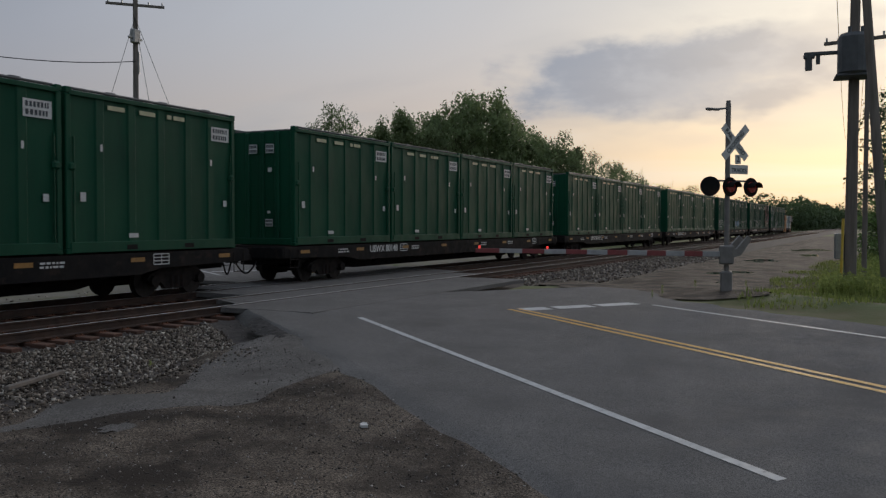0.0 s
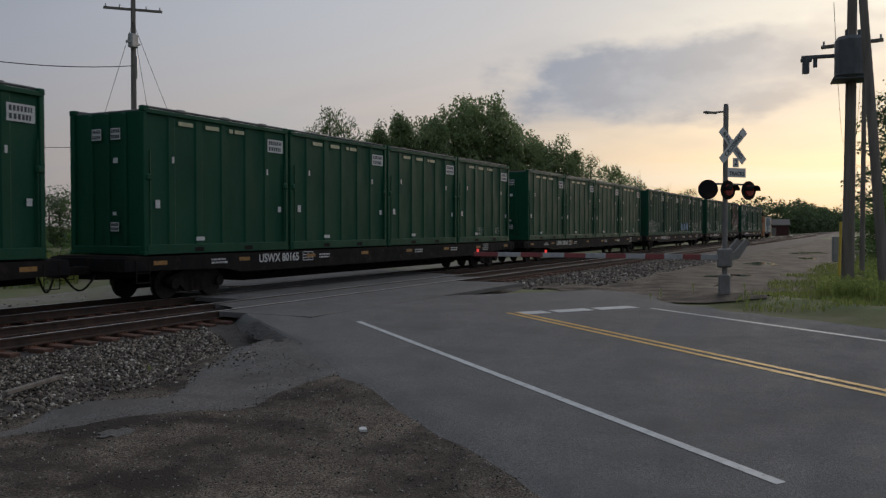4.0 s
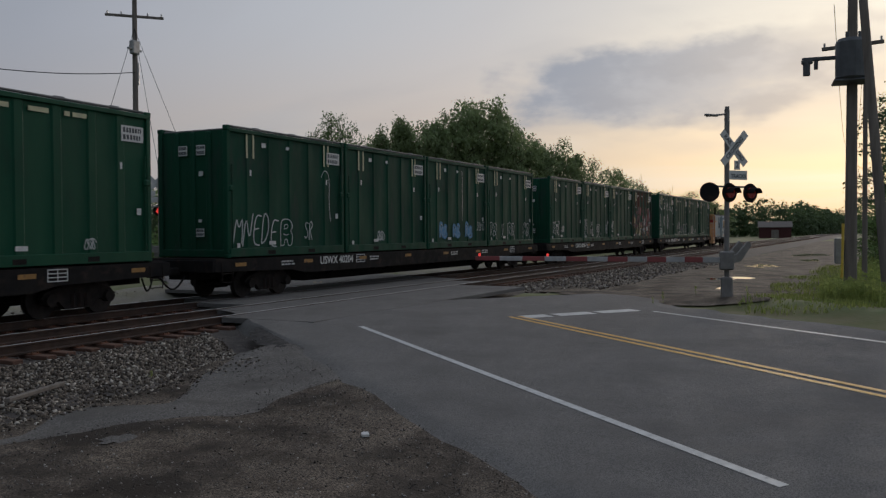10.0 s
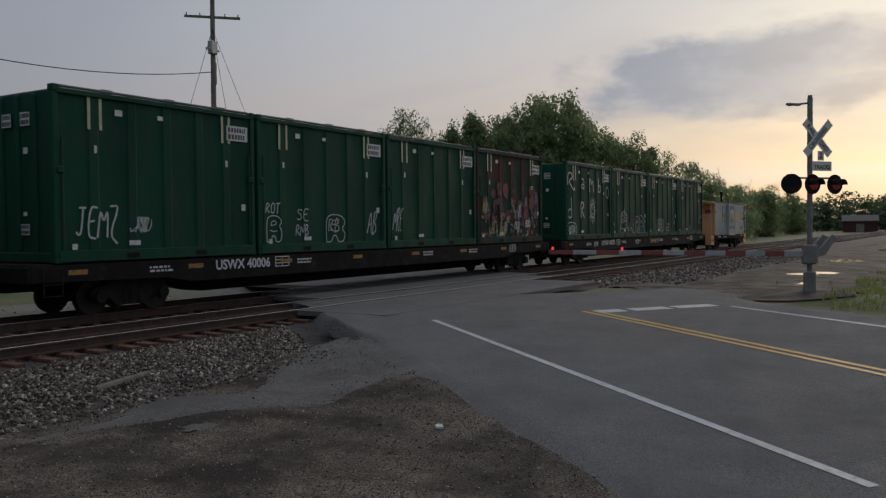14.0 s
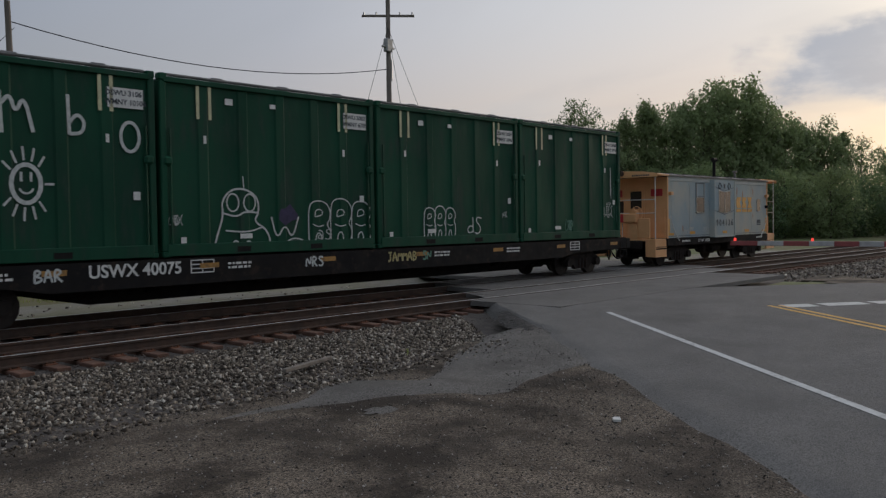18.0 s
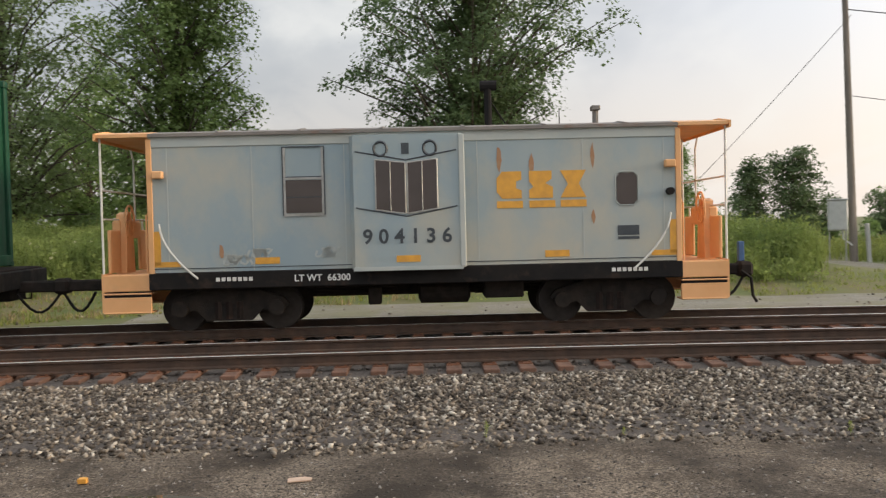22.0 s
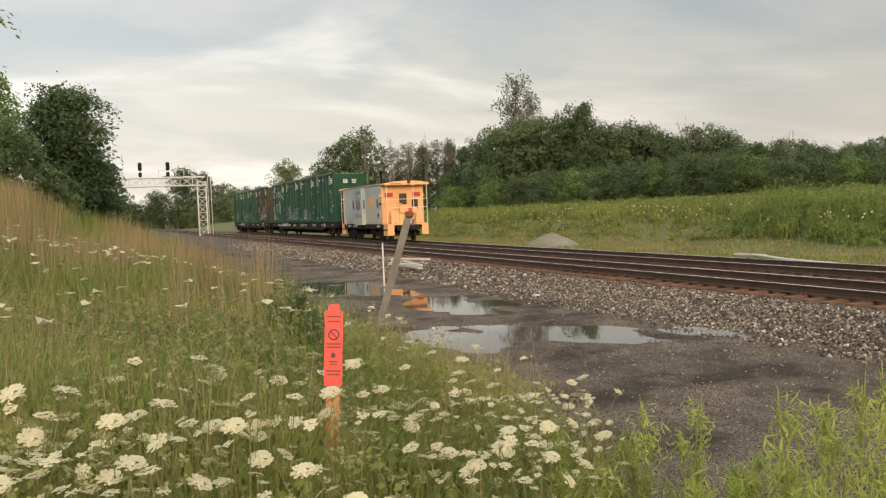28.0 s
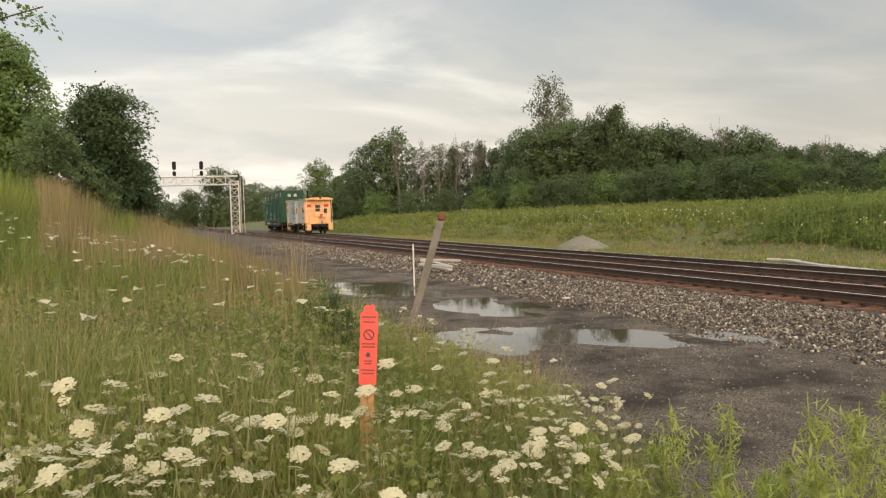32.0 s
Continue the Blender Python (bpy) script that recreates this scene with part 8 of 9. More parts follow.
# trees on the bank
tree(*by(95.2, 42), 6.0, 5.2, 0.2, "dark green round-crowned tree on the bank", 96, 0.58, 110, 0.15, 14, "leaf_dark", "dome", 5, 0.14)
tree(*by(93.2, 44), 3.4, 3.2, 0.1, "small dark tree at the foot of the bank", 40, 0.42, 80, 0.14, 15, "leaf_dark", "dome", 4, 0.08)
tree(*by(101.2, 37), 5.6, 6.2, 0.2, "large green tree on top of the bank", 96, 0.60, 110, 0.15, 16, "leaf", "dome", 5, 0.14)
tree(*by(98.3, 32), 3.0, 3.0, 0.1, "light green bush-like sapling on the bank", 44, 0.34, 80, 0.11, 17, "leaf_light", "dome", 4, 0.06)
tree(*by(95.6, 33), 1.7, 2.0, 0.05, "low light green bush on the bank", 26, 0.26, 70, 0.10, 27, "leaf_light", "dome", 4, 0.04)
tree(*by(105.6, 20), 7.5, 5.2, 2.2, "leafy young tree high on the bank", 56, 0.42, 90, 0.12, 18, "leaf", "dome", 4, 0.1)
# by the transformer pole
tree(62, -9.5, 11.5, 9.0, 0.3, "dark roadside tree behind the wooden poles", 60, 0.85, 100, 0.22, 19, "leaf_dark")
tree(54, -7.6, 4.5, 5.0, 0.1, "low roadside bush behind the wooden poles", 36, 0.6, 90, 0.18, 20, "leaf", pads=4, r=0.1)


def bare_tree(H, seed, spread_=0.5):
    rs = np.random.RandomState(seed)
    s = Shape()

    def grow(p, d, l, r, depth):
        q = p + d * l
        s.tube([p, p.lerp(q, 0.5) + Vector(rs.uniform(-0.04, 0.04, 3)) * l, q], [r, r * 0.8, r * 0.6], 5 if depth > 1 else 4, False)
        if depth == 0:
            return
        for _ in range(3 if depth > 1 else 4):
            n = Vector(rs.normal(size=3))
            e = (d + n * spread_ * 0.5 + Vector((0, 0, 0.25))).normalized()
            grow(q if rs.uniform() > 0.4 else p.lerp(q, rs.uniform(0.5, 1)), e, l * rs.uniform(0.55, 0.8), r * 0.55, depth - 1)
    grow(Vector((0, 0, 0)), Vector((0, 0, 1)), H * 0.36, H * 0.011, 4)
    return s


BARE = [bare_tree(13, i).mesh("bare_tree", M["bark_pale"]) for i in (1, 2, 3)]


def put_bare(az, d, scale, i):
    x, y = by(az, d)
    ob = new("bare_tree", BARE[i % 3])
    ob.matrix_world = Matrix.Translation((x, y, ground_z(x, y) - 0.2)) @ Matrix.Rotation(i * 1.7, 4, "Z") @ Matrix.Diagonal((scale * 0.8, scale * 0.8, scale, 1))
    tagged(ob, "leafless grey dead tree at the edge of woods", "tree", "dead trees")


for i, (az, d, sc) in enumerate(((-80.5, 140, 0.95), (-81.8, 142, 0.9), (-83.0, 148, 0.9), (-79.4, 138, 1.0), (-84.4, 155, 0.8), (-86.0, 170, 0.75), (-66.2, 95, 0.95), (-67.6, 100, 0.9), (-85.2, 160, 0.8),
                                (75.0, 140, 1.0), (73.9, 140, 1.05), (72.8, 138, 1.0), (76.6, 144, 1.1), (63.0, 119, 1.18), (55.6, 116, 0.85), (49.5, 110, 0.62), (71.6, 138, 1.0), (70.6, 138, 0.9), (66.6, 125, 1.35), (65.6, 126, 1.25))):
    put_bare(az, d, sc, i)

# woodland trees: a few crowns of 10 m, each used for many trees
WOOD = {}
for kind, shape_, W_, n, pad, per, leaf, pads in (("round", "dome", 9.0, 50, 0.95, 70, 0.33, 4), ("oval", "point", 7.0, 50, 0.80, 66, 0.30, 4), ("vase", "vase", 8.0, 48, 0.90, 70, 0.32, 4),
                                                  ("open", "dome", 6.4, 42, 0.55, 26, 0.24, 4), ("mound", "dome", 13.0, 34, 1.4, 60, 0.44, 4)):
    for v in (0, 1):
        s_, Q_ = boughs(10.0, W_, 3.6 if kind == "open" else 0.2, np.random.RandomState(200 + 7 * v + len(WOOD)), n, pad, per, leaf, shape_, pads, 0.16, far=True)
        WOOD[kind, v] = (s_.mesh("trunk", M["bark_pale"] if kind == "open" else M["bark"]), Q_)
CROWNS = {}


def wood_tree(az, d, H, wide, kind, material, label, i):
    """A tree of the woods: wide stretches its breadth."""
    x, y = by(az, d)
    trunk, Q = WOOD[kind, i % 2]
    if (kind, i % 2, material) not in CROWNS:
        CROWNS[kind, i % 2, material] = poly_mesh("crown", Q, M[material])
    k = H * (1.07 if az > 64 or az < -59 else 1.02) / 10.0
    t = thing("tree", label, "tree", Matrix.Translation((x, y, ground_z(x, y) - 0.1)) @ Matrix.Rotation(i * 2.1, 4, "Z") @ Matrix.Diagonal((k * wide, k * wide, k, 1)), "trees of the woods")
    part("trunk", trunk, None, t)
    part("crown", CROWNS[kind, i % 2, material], None, t)


DARKW, MIDW, GREYW = "dark green tree in the woods", "green broadleaf tree in the woods", "grey-green thin tree in the woods"
# behind the weedy field: azimuth, distance, height, breadth, crown
for i, (az, d, H, wide, kind, material, label) in enumerate((
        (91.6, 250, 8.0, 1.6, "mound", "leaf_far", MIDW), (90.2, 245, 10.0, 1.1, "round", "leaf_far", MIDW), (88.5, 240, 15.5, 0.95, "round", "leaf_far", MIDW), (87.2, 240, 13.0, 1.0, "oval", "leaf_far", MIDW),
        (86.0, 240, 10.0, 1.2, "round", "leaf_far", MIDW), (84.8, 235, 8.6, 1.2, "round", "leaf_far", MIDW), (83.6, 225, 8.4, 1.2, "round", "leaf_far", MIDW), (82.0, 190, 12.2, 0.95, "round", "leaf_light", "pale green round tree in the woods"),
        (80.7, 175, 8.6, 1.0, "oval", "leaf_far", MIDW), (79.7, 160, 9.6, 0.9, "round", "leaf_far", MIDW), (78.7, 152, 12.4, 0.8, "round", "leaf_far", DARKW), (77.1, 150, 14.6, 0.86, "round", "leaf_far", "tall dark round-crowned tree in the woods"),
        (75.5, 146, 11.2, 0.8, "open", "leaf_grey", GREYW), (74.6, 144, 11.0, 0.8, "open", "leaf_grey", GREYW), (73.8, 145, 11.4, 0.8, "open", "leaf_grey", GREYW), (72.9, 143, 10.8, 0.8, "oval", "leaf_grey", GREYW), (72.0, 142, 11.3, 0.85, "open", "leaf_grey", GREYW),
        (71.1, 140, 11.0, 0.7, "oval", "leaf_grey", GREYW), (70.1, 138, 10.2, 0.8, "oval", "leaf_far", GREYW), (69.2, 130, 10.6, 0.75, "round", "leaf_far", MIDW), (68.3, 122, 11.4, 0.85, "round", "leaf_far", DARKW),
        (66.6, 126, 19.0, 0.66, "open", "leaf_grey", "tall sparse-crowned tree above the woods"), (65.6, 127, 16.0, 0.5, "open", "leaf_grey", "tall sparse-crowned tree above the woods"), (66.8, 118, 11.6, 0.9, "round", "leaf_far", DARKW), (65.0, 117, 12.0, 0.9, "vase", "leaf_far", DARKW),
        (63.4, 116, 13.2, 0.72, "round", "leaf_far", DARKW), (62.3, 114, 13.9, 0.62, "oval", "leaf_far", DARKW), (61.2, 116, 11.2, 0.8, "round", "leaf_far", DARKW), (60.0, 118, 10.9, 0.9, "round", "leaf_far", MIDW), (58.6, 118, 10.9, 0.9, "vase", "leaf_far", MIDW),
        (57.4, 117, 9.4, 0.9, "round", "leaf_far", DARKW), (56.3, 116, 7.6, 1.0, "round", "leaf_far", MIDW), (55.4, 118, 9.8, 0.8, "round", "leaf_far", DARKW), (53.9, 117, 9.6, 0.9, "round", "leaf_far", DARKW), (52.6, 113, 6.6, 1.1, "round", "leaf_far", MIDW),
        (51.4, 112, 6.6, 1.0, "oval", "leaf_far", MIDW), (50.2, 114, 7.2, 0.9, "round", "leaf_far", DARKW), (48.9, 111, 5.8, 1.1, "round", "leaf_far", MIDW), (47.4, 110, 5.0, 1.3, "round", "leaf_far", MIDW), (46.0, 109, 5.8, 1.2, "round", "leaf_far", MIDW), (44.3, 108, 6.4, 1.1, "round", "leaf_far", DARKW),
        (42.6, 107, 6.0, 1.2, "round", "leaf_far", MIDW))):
    wood_tree(az, d, H, wide, kind, material, label, i)
for i in range(22):
    az = 69.2 - 1.25 * i
    H = 10.2 - 0.5 * abs(i - 5) if i < 9 else 8.6 - 0.26 * (i - 9)
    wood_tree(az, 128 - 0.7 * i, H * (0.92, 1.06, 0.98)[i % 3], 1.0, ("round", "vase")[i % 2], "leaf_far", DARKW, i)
MOUND = "rounded green thicket in front of the woods"
for i, (az, d, H) in enumerate(((68.4, 112, 4.4), (66.6, 110, 4.2), (64.8, 108, 4.8), (62.8, 106, 5.0), (61.0, 104, 5.0), (59.2, 102, 5.4), (57.4, 100, 5.2), (55.6, 98, 5.6), (53.8, 97, 5.4), (52.0, 96, 5.0), (50.0, 96, 4.6), (48.0, 97, 4.2), (46.0, 98, 4.4), (44.0, 98, 4.8), (42.0, 98, 4.8),
                                (71.0, 120, 4.0), (73.4, 126, 4.2), (75.8, 132, 4.4), (78.2, 138, 4.4))):
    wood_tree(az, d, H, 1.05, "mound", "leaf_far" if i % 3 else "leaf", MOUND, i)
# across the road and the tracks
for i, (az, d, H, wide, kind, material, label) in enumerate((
        (-60.4, 88, 10.2, 0.62, "oval", "leaf_backlight", MIDW), (-61.6, 87, 12.2, 0.6, "open", "leaf_light", GREYW), (-62.6, 86, 13.4, 0.55, "open", "leaf_light", "tall thin-leaved tree at the edge of woods"), (-63.5, 88, 13.2, 0.55, "open", "leaf_light", GREYW), (-64.6, 92, 11.4, 0.7, "round", "leaf_backlight", MIDW),
        (-65.9, 94, 12.6, 0.7, "oval", "leaf_backlight", MIDW), (-67.2, 96, 14.6, 0.62, "oval", "leaf_backlight", MIDW), (-68.4, 98, 13.8, 0.7, "round", "leaf_backlight", MIDW), (-69.6, 100, 14.6, 0.7, "oval", "leaf_backlight", DARKW), (-70.8, 103, 16.4, 0.7, "round", "leaf_backlight", DARKW), (-72.2, 106, 17.7, 0.66, "vase", "leaf_backlight", "tallest dark tree of the woods"),
        (-73.5, 107, 17.0, 0.66, "vase", "leaf_backlight", DARKW), (-74.5, 110, 15.0, 0.7, "round", "leaf_backlight", DARKW), (-75.6, 112, 13.8, 0.8, "round", "leaf_backlight", MIDW), (-76.7, 116, 13.2, 0.7, "oval", "leaf_backlight", MIDW), (-77.6, 118, 13.6, 0.7, "round", "leaf_backlight", MIDW), (-78.8, 122, 12.8, 0.7, "oval", "leaf_backlight", MIDW),
        (-79.9, 126, 12.4, 0.6, "open", "leaf_light", GREYW), (-81.2, 130, 11.0, 0.8, "round", "leaf_backlight", MIDW), (-82.6, 138, 9.4, 0.9, "round", "leaf_backlight", MIDW), (-84.2, 148, 8.4, 1.0, "round", "leaf_backlight", MIDW), (-85.9, 165, 8.6, 1.1, "round", "leaf_backlight", MIDW), (-87.4, 200, 8.0, 1.2, "round", "leaf_backlight", MIDW))):
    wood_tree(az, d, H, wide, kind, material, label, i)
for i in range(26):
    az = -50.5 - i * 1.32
    wood_tree(az, 88 + 0.055 * (i - 8) ** 2 + 5 * (i % 3), (6.5 if i < 7 else 8.0) - 0.08 * i + 0.8 * (i % 2), 0.85, "mound", "leaf_backlight" if i % 2 else "leaf_dark", MOUND, i)


def woods(name, label, stretch, leaf, per_tree, seed, material="leaf_far", rows=2, step=5.0, rowgap=9.0):
    """Far woods: stretch is a list of (azimuth, distance, height)."""
    rs = np.random.RandomState(seed)
    pts = [(*by(a, d), h) for a, d, h in stretch]
    Qs, trunks = [], Shape()
    for (x0, y0, h0), (x1, y1, h1) in zip(pts, pts[1:]):
        n = max(1, int(math.hypot(x1 - x0, y1 - y0) / step))
        for i in range(n):
            u = (i + rs.uniform(0, 1)) / n
            for row in range(rows):
                x, y = x0 + (x1 - x0) * u, y0 + (y1 - y0) * u
                d = math.hypot(x, y)
                g = rs.uniform(-2, 2) + row * rowgap
                x, y = x * (1 + g / d), y * (1 + g / d)
                H = (h0 + (h1 - h0) * u) * rs.uniform(0.74, 1.12) * (1.08 if row else 0.88)
                s, Q = boughs(H, H * rs.uniform(0.8, 1.1), 0.05 * H, rs, 22, H * 0.15, per_tree // 66, leaf, "dome", 3, 0.1, far=True)
                Qs.append(Q + np.array([x, y, ground_z(x, y)]))
                if row == 0:
                    z = ground_z(x, y)
                    trunks.tube([(x, y, z - 0.3), (x + rs.uniform(-0.3, 0.3), y, z + H * 0.7)], [0.16, 0.05], 5)
    ob = new(name, poly_mesh(name, np.concatenate(Qs), M[material]))
    tagged(ob, label, "woods", kind="stuff")
    tr = part("trunks", trunks, M["bark"], ob, "dark thin trunks")
    tagged(tr, kind="stuff")
    return ob


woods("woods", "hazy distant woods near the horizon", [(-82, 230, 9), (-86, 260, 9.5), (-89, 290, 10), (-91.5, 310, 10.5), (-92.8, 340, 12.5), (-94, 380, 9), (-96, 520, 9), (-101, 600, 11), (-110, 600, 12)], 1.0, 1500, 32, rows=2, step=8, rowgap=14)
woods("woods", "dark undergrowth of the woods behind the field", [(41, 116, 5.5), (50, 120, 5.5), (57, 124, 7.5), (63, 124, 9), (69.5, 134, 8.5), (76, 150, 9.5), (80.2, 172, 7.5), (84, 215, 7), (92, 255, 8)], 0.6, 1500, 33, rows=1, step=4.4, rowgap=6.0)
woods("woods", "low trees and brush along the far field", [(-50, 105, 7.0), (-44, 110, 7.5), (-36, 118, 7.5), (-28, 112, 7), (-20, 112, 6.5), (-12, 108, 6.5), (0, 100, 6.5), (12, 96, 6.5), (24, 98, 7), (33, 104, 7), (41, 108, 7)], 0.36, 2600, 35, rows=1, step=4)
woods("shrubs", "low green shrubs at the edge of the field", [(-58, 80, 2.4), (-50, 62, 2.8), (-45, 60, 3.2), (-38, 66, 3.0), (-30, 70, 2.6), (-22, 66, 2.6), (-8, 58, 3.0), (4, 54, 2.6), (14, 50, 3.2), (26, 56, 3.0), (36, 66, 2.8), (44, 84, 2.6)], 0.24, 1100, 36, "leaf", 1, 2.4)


# ---- grass and weeds ----
def blade_quads(P, h, w, rs=NR, lean=0.35):
    """Two-part bent blades rising from P."""
    n = len(P)
    az = rs.uniform(0, 2 * math.pi, n)
    d = np.stack([np.cos(az), np.sin(az), np.zeros(n)], 1)
    s = np.stack([-np.sin(az), np.cos(az), np.zeros(n)], 1) * (w[:, None] * 0.5)
    k = (rs.uniform(0.1, 1.0, n) * lean * h)[:, None]
    up = np.array([0, 0, 1.0])
    m = P + d * k * 0.35 + up * (h * 0.58)[:, None]
    t = P + d * k + up * (h * rs.uniform(0.88, 1.0, n))[:, None]
    a = np.stack([P - s, P + s, m + s * 0.75, m - s * 0.75], 1)
    b = np.stack([m - s * 0.75, m + s * 0.75, t + s * 0.12, t - s * 0.12], 1)
    return np.concatenate([a, b])


def blade_tris(P, h, w, rs=NR, lean=0.35):
    """Simple pointed blades for fields seen from afar."""
    n = len(P)
    az = rs.uniform(0, 2 * math.pi, n)
    s = np.stack([-np.sin(az), np.cos(az), np.zeros(n)], 1) * (w[:, None] * 0.65)
    k = (rs.uniform(0.1, 1.0, n) * lean * h)[:, None]
    t = P + np.stack([np.cos(az), np.sin(az), np.zeros(n)], 1) * k + np.array([0, 0, 1.0]) * (h * rs.uniform(0.85, 1.0, n))[:, None]
    return np.stack([P - s, P + s, t], 1)


def ground_points(X, Y):
    return np.stack([X, Y, np.array([lumpy(x, y) for x, y in zip(X, Y)])], 1)


def strewn(n, test, box, rs):
    X, Y = rs.uniform(box[0], box[1], n), rs.uniform(box[2], box[3], n)
    k = np.array([test(x, y) for x, y in zip(X, Y)], dtype=bool)
    return X[k], Y[k]


def weed_field(name, label, box, n, per, hgt, wid, test, seed, material="weed", lean=0.25, leafy=0, rise=0.0):
    rs = np.random.RandomState(seed)
    X, Y = strewn(n, test, box, rs)
    G = ground_points(X, Y)
    P = np.repeat(G, per, 0) + rs.normal(size=(len(G) * per, 3)) * np.array([0.13, 0.13, 0])
    big = np.array([0.75 + 0.5 * noise.noise(Vector((x * 0.25, y * 0.25, 8))) for x, y in zip(X, Y)])
    if rise:
        big = big * np.array([0.25 + 0.75 * smooth_step(across(x, y), 10.8, 10.8 + rise) for x, y in zip(X, Y)])
    h = np.repeat(np.clip(big, 0.18, 1.4), per) * hgt * rs.uniform(0.55, 1.15, len(P))
    Q = blade_tris(P, h, np.full(len(P), wid) * rs.uniform(0.6, 1.4, len(P)), rs, lean)
    if leafy:
        L = np.repeat(P, leafy, 0)
        L = L + rs.normal(size=L.shape) * np.array([0.10, 0.10, 0]) + np.array([0, 0, 1]) * (np.repeat(h, leafy) * rs.uniform(0.3, 0.95, len(L)))[:, None]
        Q = np.concatenate([Q, leaf_tris(L, wid * 4.0, rs)])
    ob = new(name, poly_mesh(name, Q, M[material]))
    return tagged(ob, label, "weeds", kind="stuff")


def in_weeds(x, y):
    d = across(x, y)
    edge = 11.2 + 1.2 * noise.noise(Vector((x * 0.18, 3, 1))) - 1.5 * smooth_step(-x, 30, 70)
    return d > edge and x < 12.5 + 0.4 * (y - 26)


weed_field("tall_weeds", "dense tall green weeds on the rise beyond the tracks", (-34, 18, 22, 40), 11000, 9, 1.75, 0.04, in_weeds, 41, "weed_lush", leafy=2, rise=2.6)
weed_field("tall_weeds", "tall green weeds across the field", (-125, -30, 17, 60), 10000, 7, 1.2, 0.07, in_weeds, 42, leafy=1, rise=6.0)
weed_field("tall_weeds", "tall weeds and grass across the far field", (-60, 40, 38, 90), 5000, 6, 1.3, 0.10, lambda x, y: across(x, y) > 20 and x < 12 + 0.2 * y and road_ab(x, y)[1] < -14, 43)
weed_field("tall_weeds", "weeds beside the dumpster and the road", (22, 44, 26, 62), 2600, 6, 1.1, 0.05, lambda x, y: road_ab(x, y)[1] < -3.5 and across(x, y) > 11 and (x > 24 or y > 34), 44, leafy=2)
weed_field("short_grass", "short mown grass beyond the far track", (-90, 16, 17, 34), 22000, 5, 0.17, 0.03, lambda x, y: 6.9 + 3.1 * smooth_step(x, -12, -2) + noise.noise(Vector((x * 0.6, y * 0.6, 2))) < across(x, y) < 13, 45, "grass")
weed_field("dry_grass", "short tan dry grass beyond the far track", (-90, 10, 17, 34), 12000, 5, 0.24, 0.025, lambda x, y: 7.4 + 2.4 * smooth_step(x, -12, -2) + 2 * noise.noise(Vector((x * 0.2, y * 0.3, 12))) < across(x, y) < 13, 48, "grass_dry", 0.5)
weed_field("short_grass", "short grass and weeds on the road verge", (22, 60, -22, 6), 11000, 5, 0.24, 0.03, lambda x, y: across(x, y) < -12.0 - 0.012 * x - 1.5 * noise.noise(Vector((x * 0.3, y * 0.3, 3))) and road_ab(x, y)[1] > 9.4, 46, "weed", 0.5)
weed_field("tall_weeds", "leafy weeds at the foot of the poles", (27, 58, -14, -1), 2600, 7, 0.95, 0.04, lambda x, y: road_ab(x, y)[1] > 12.0 and across(x, y) < -13.5 - 0.02 * x, 47, leafy=3)


def in_bank(x, y):
    return y < bank_edge(x) - 0.12 + 0.35 * noise.noise(Vector((x * 0.9, y * 0.9, 6)))


def polar(n, az0, az1, r0, r1, rs, power=0.5):
    a = np.radians(rs.uniform(az0, az1, n))
    r = r0 + (r1 - r0) * rs.uniform(0, 1, n) ** power
    return -0.3 - np.sin(a) * r, 0.1 + np.cos(a) * r


def bank_grass(name, label, n, az, rr, per, hgt, wid, seed, material, lean=0.4, keep=None, clump=0.06, power=0.5):
    rs = np.random.RandomState(seed)
    X, Y = polar(n, *az, *rr, rs, power)
    k = np.array([in_bank(x, y) and (keep is None or keep(x, y)) for x, y in zip(X, Y)], dtype=bool)
    G = ground_points(X[k], Y[k])
    P = np.repeat(G, per, 0) + rs.normal(size=(len(G) * per, 3)) * np.array([clump, clump, 0])
    h = hgt * rs.uniform(0.45, 1.15, len(P)) * np.repeat(np.clip([1.0 + 0.6 * noise.noise(Vector((x * 0.5, y * 0.5, 4))) for x, y in G[:, :2]], 0.5, 1.4), per)
    ob = new(name, poly_mesh(name, (blade_quads if rr[0] < 5 else blade_tris)(P, h, wid * rs.uniform(0.6, 1.4, len(P)), rs, lean), M[material]))
    return tagged(ob, label, "grass", kind="stuff")


def dry(x, y):
    return noise.noise(Vector((x * 0.28, y * 0.28, 11))) > 0.06


bank_grass("bank_grass", "rank green grass on the bank", 3400, (36, 112), (1.5, 7), 12, 0.60, 0.0055, 51, "grass", 1.05)
bank_grass("bank_grass", "thick green grass further up the bank", 6000, (60, 112), (6, 20), 9, 0.68, 0.011, 52, "grass", 1.0)
bank_grass("bank_grass", "grass on the upper bank", 5200, (78, 114), (18, 52), 8, 0.85, 0.03, 53, "grass")
bank_grass("dry_grass", "tall dry tan grass with seed heads", 5600, (82, 99), (8, 30), 10, 0.95, 0.016, 54, "grass_dry", 0.35, dry)
bank_grass("dry_grass", "scattered dry grass stems among the flowers", 1500, (60, 108), (1.8, 10), 5, 0.75, 0.0045, 55, "grass_dry", 0.4)


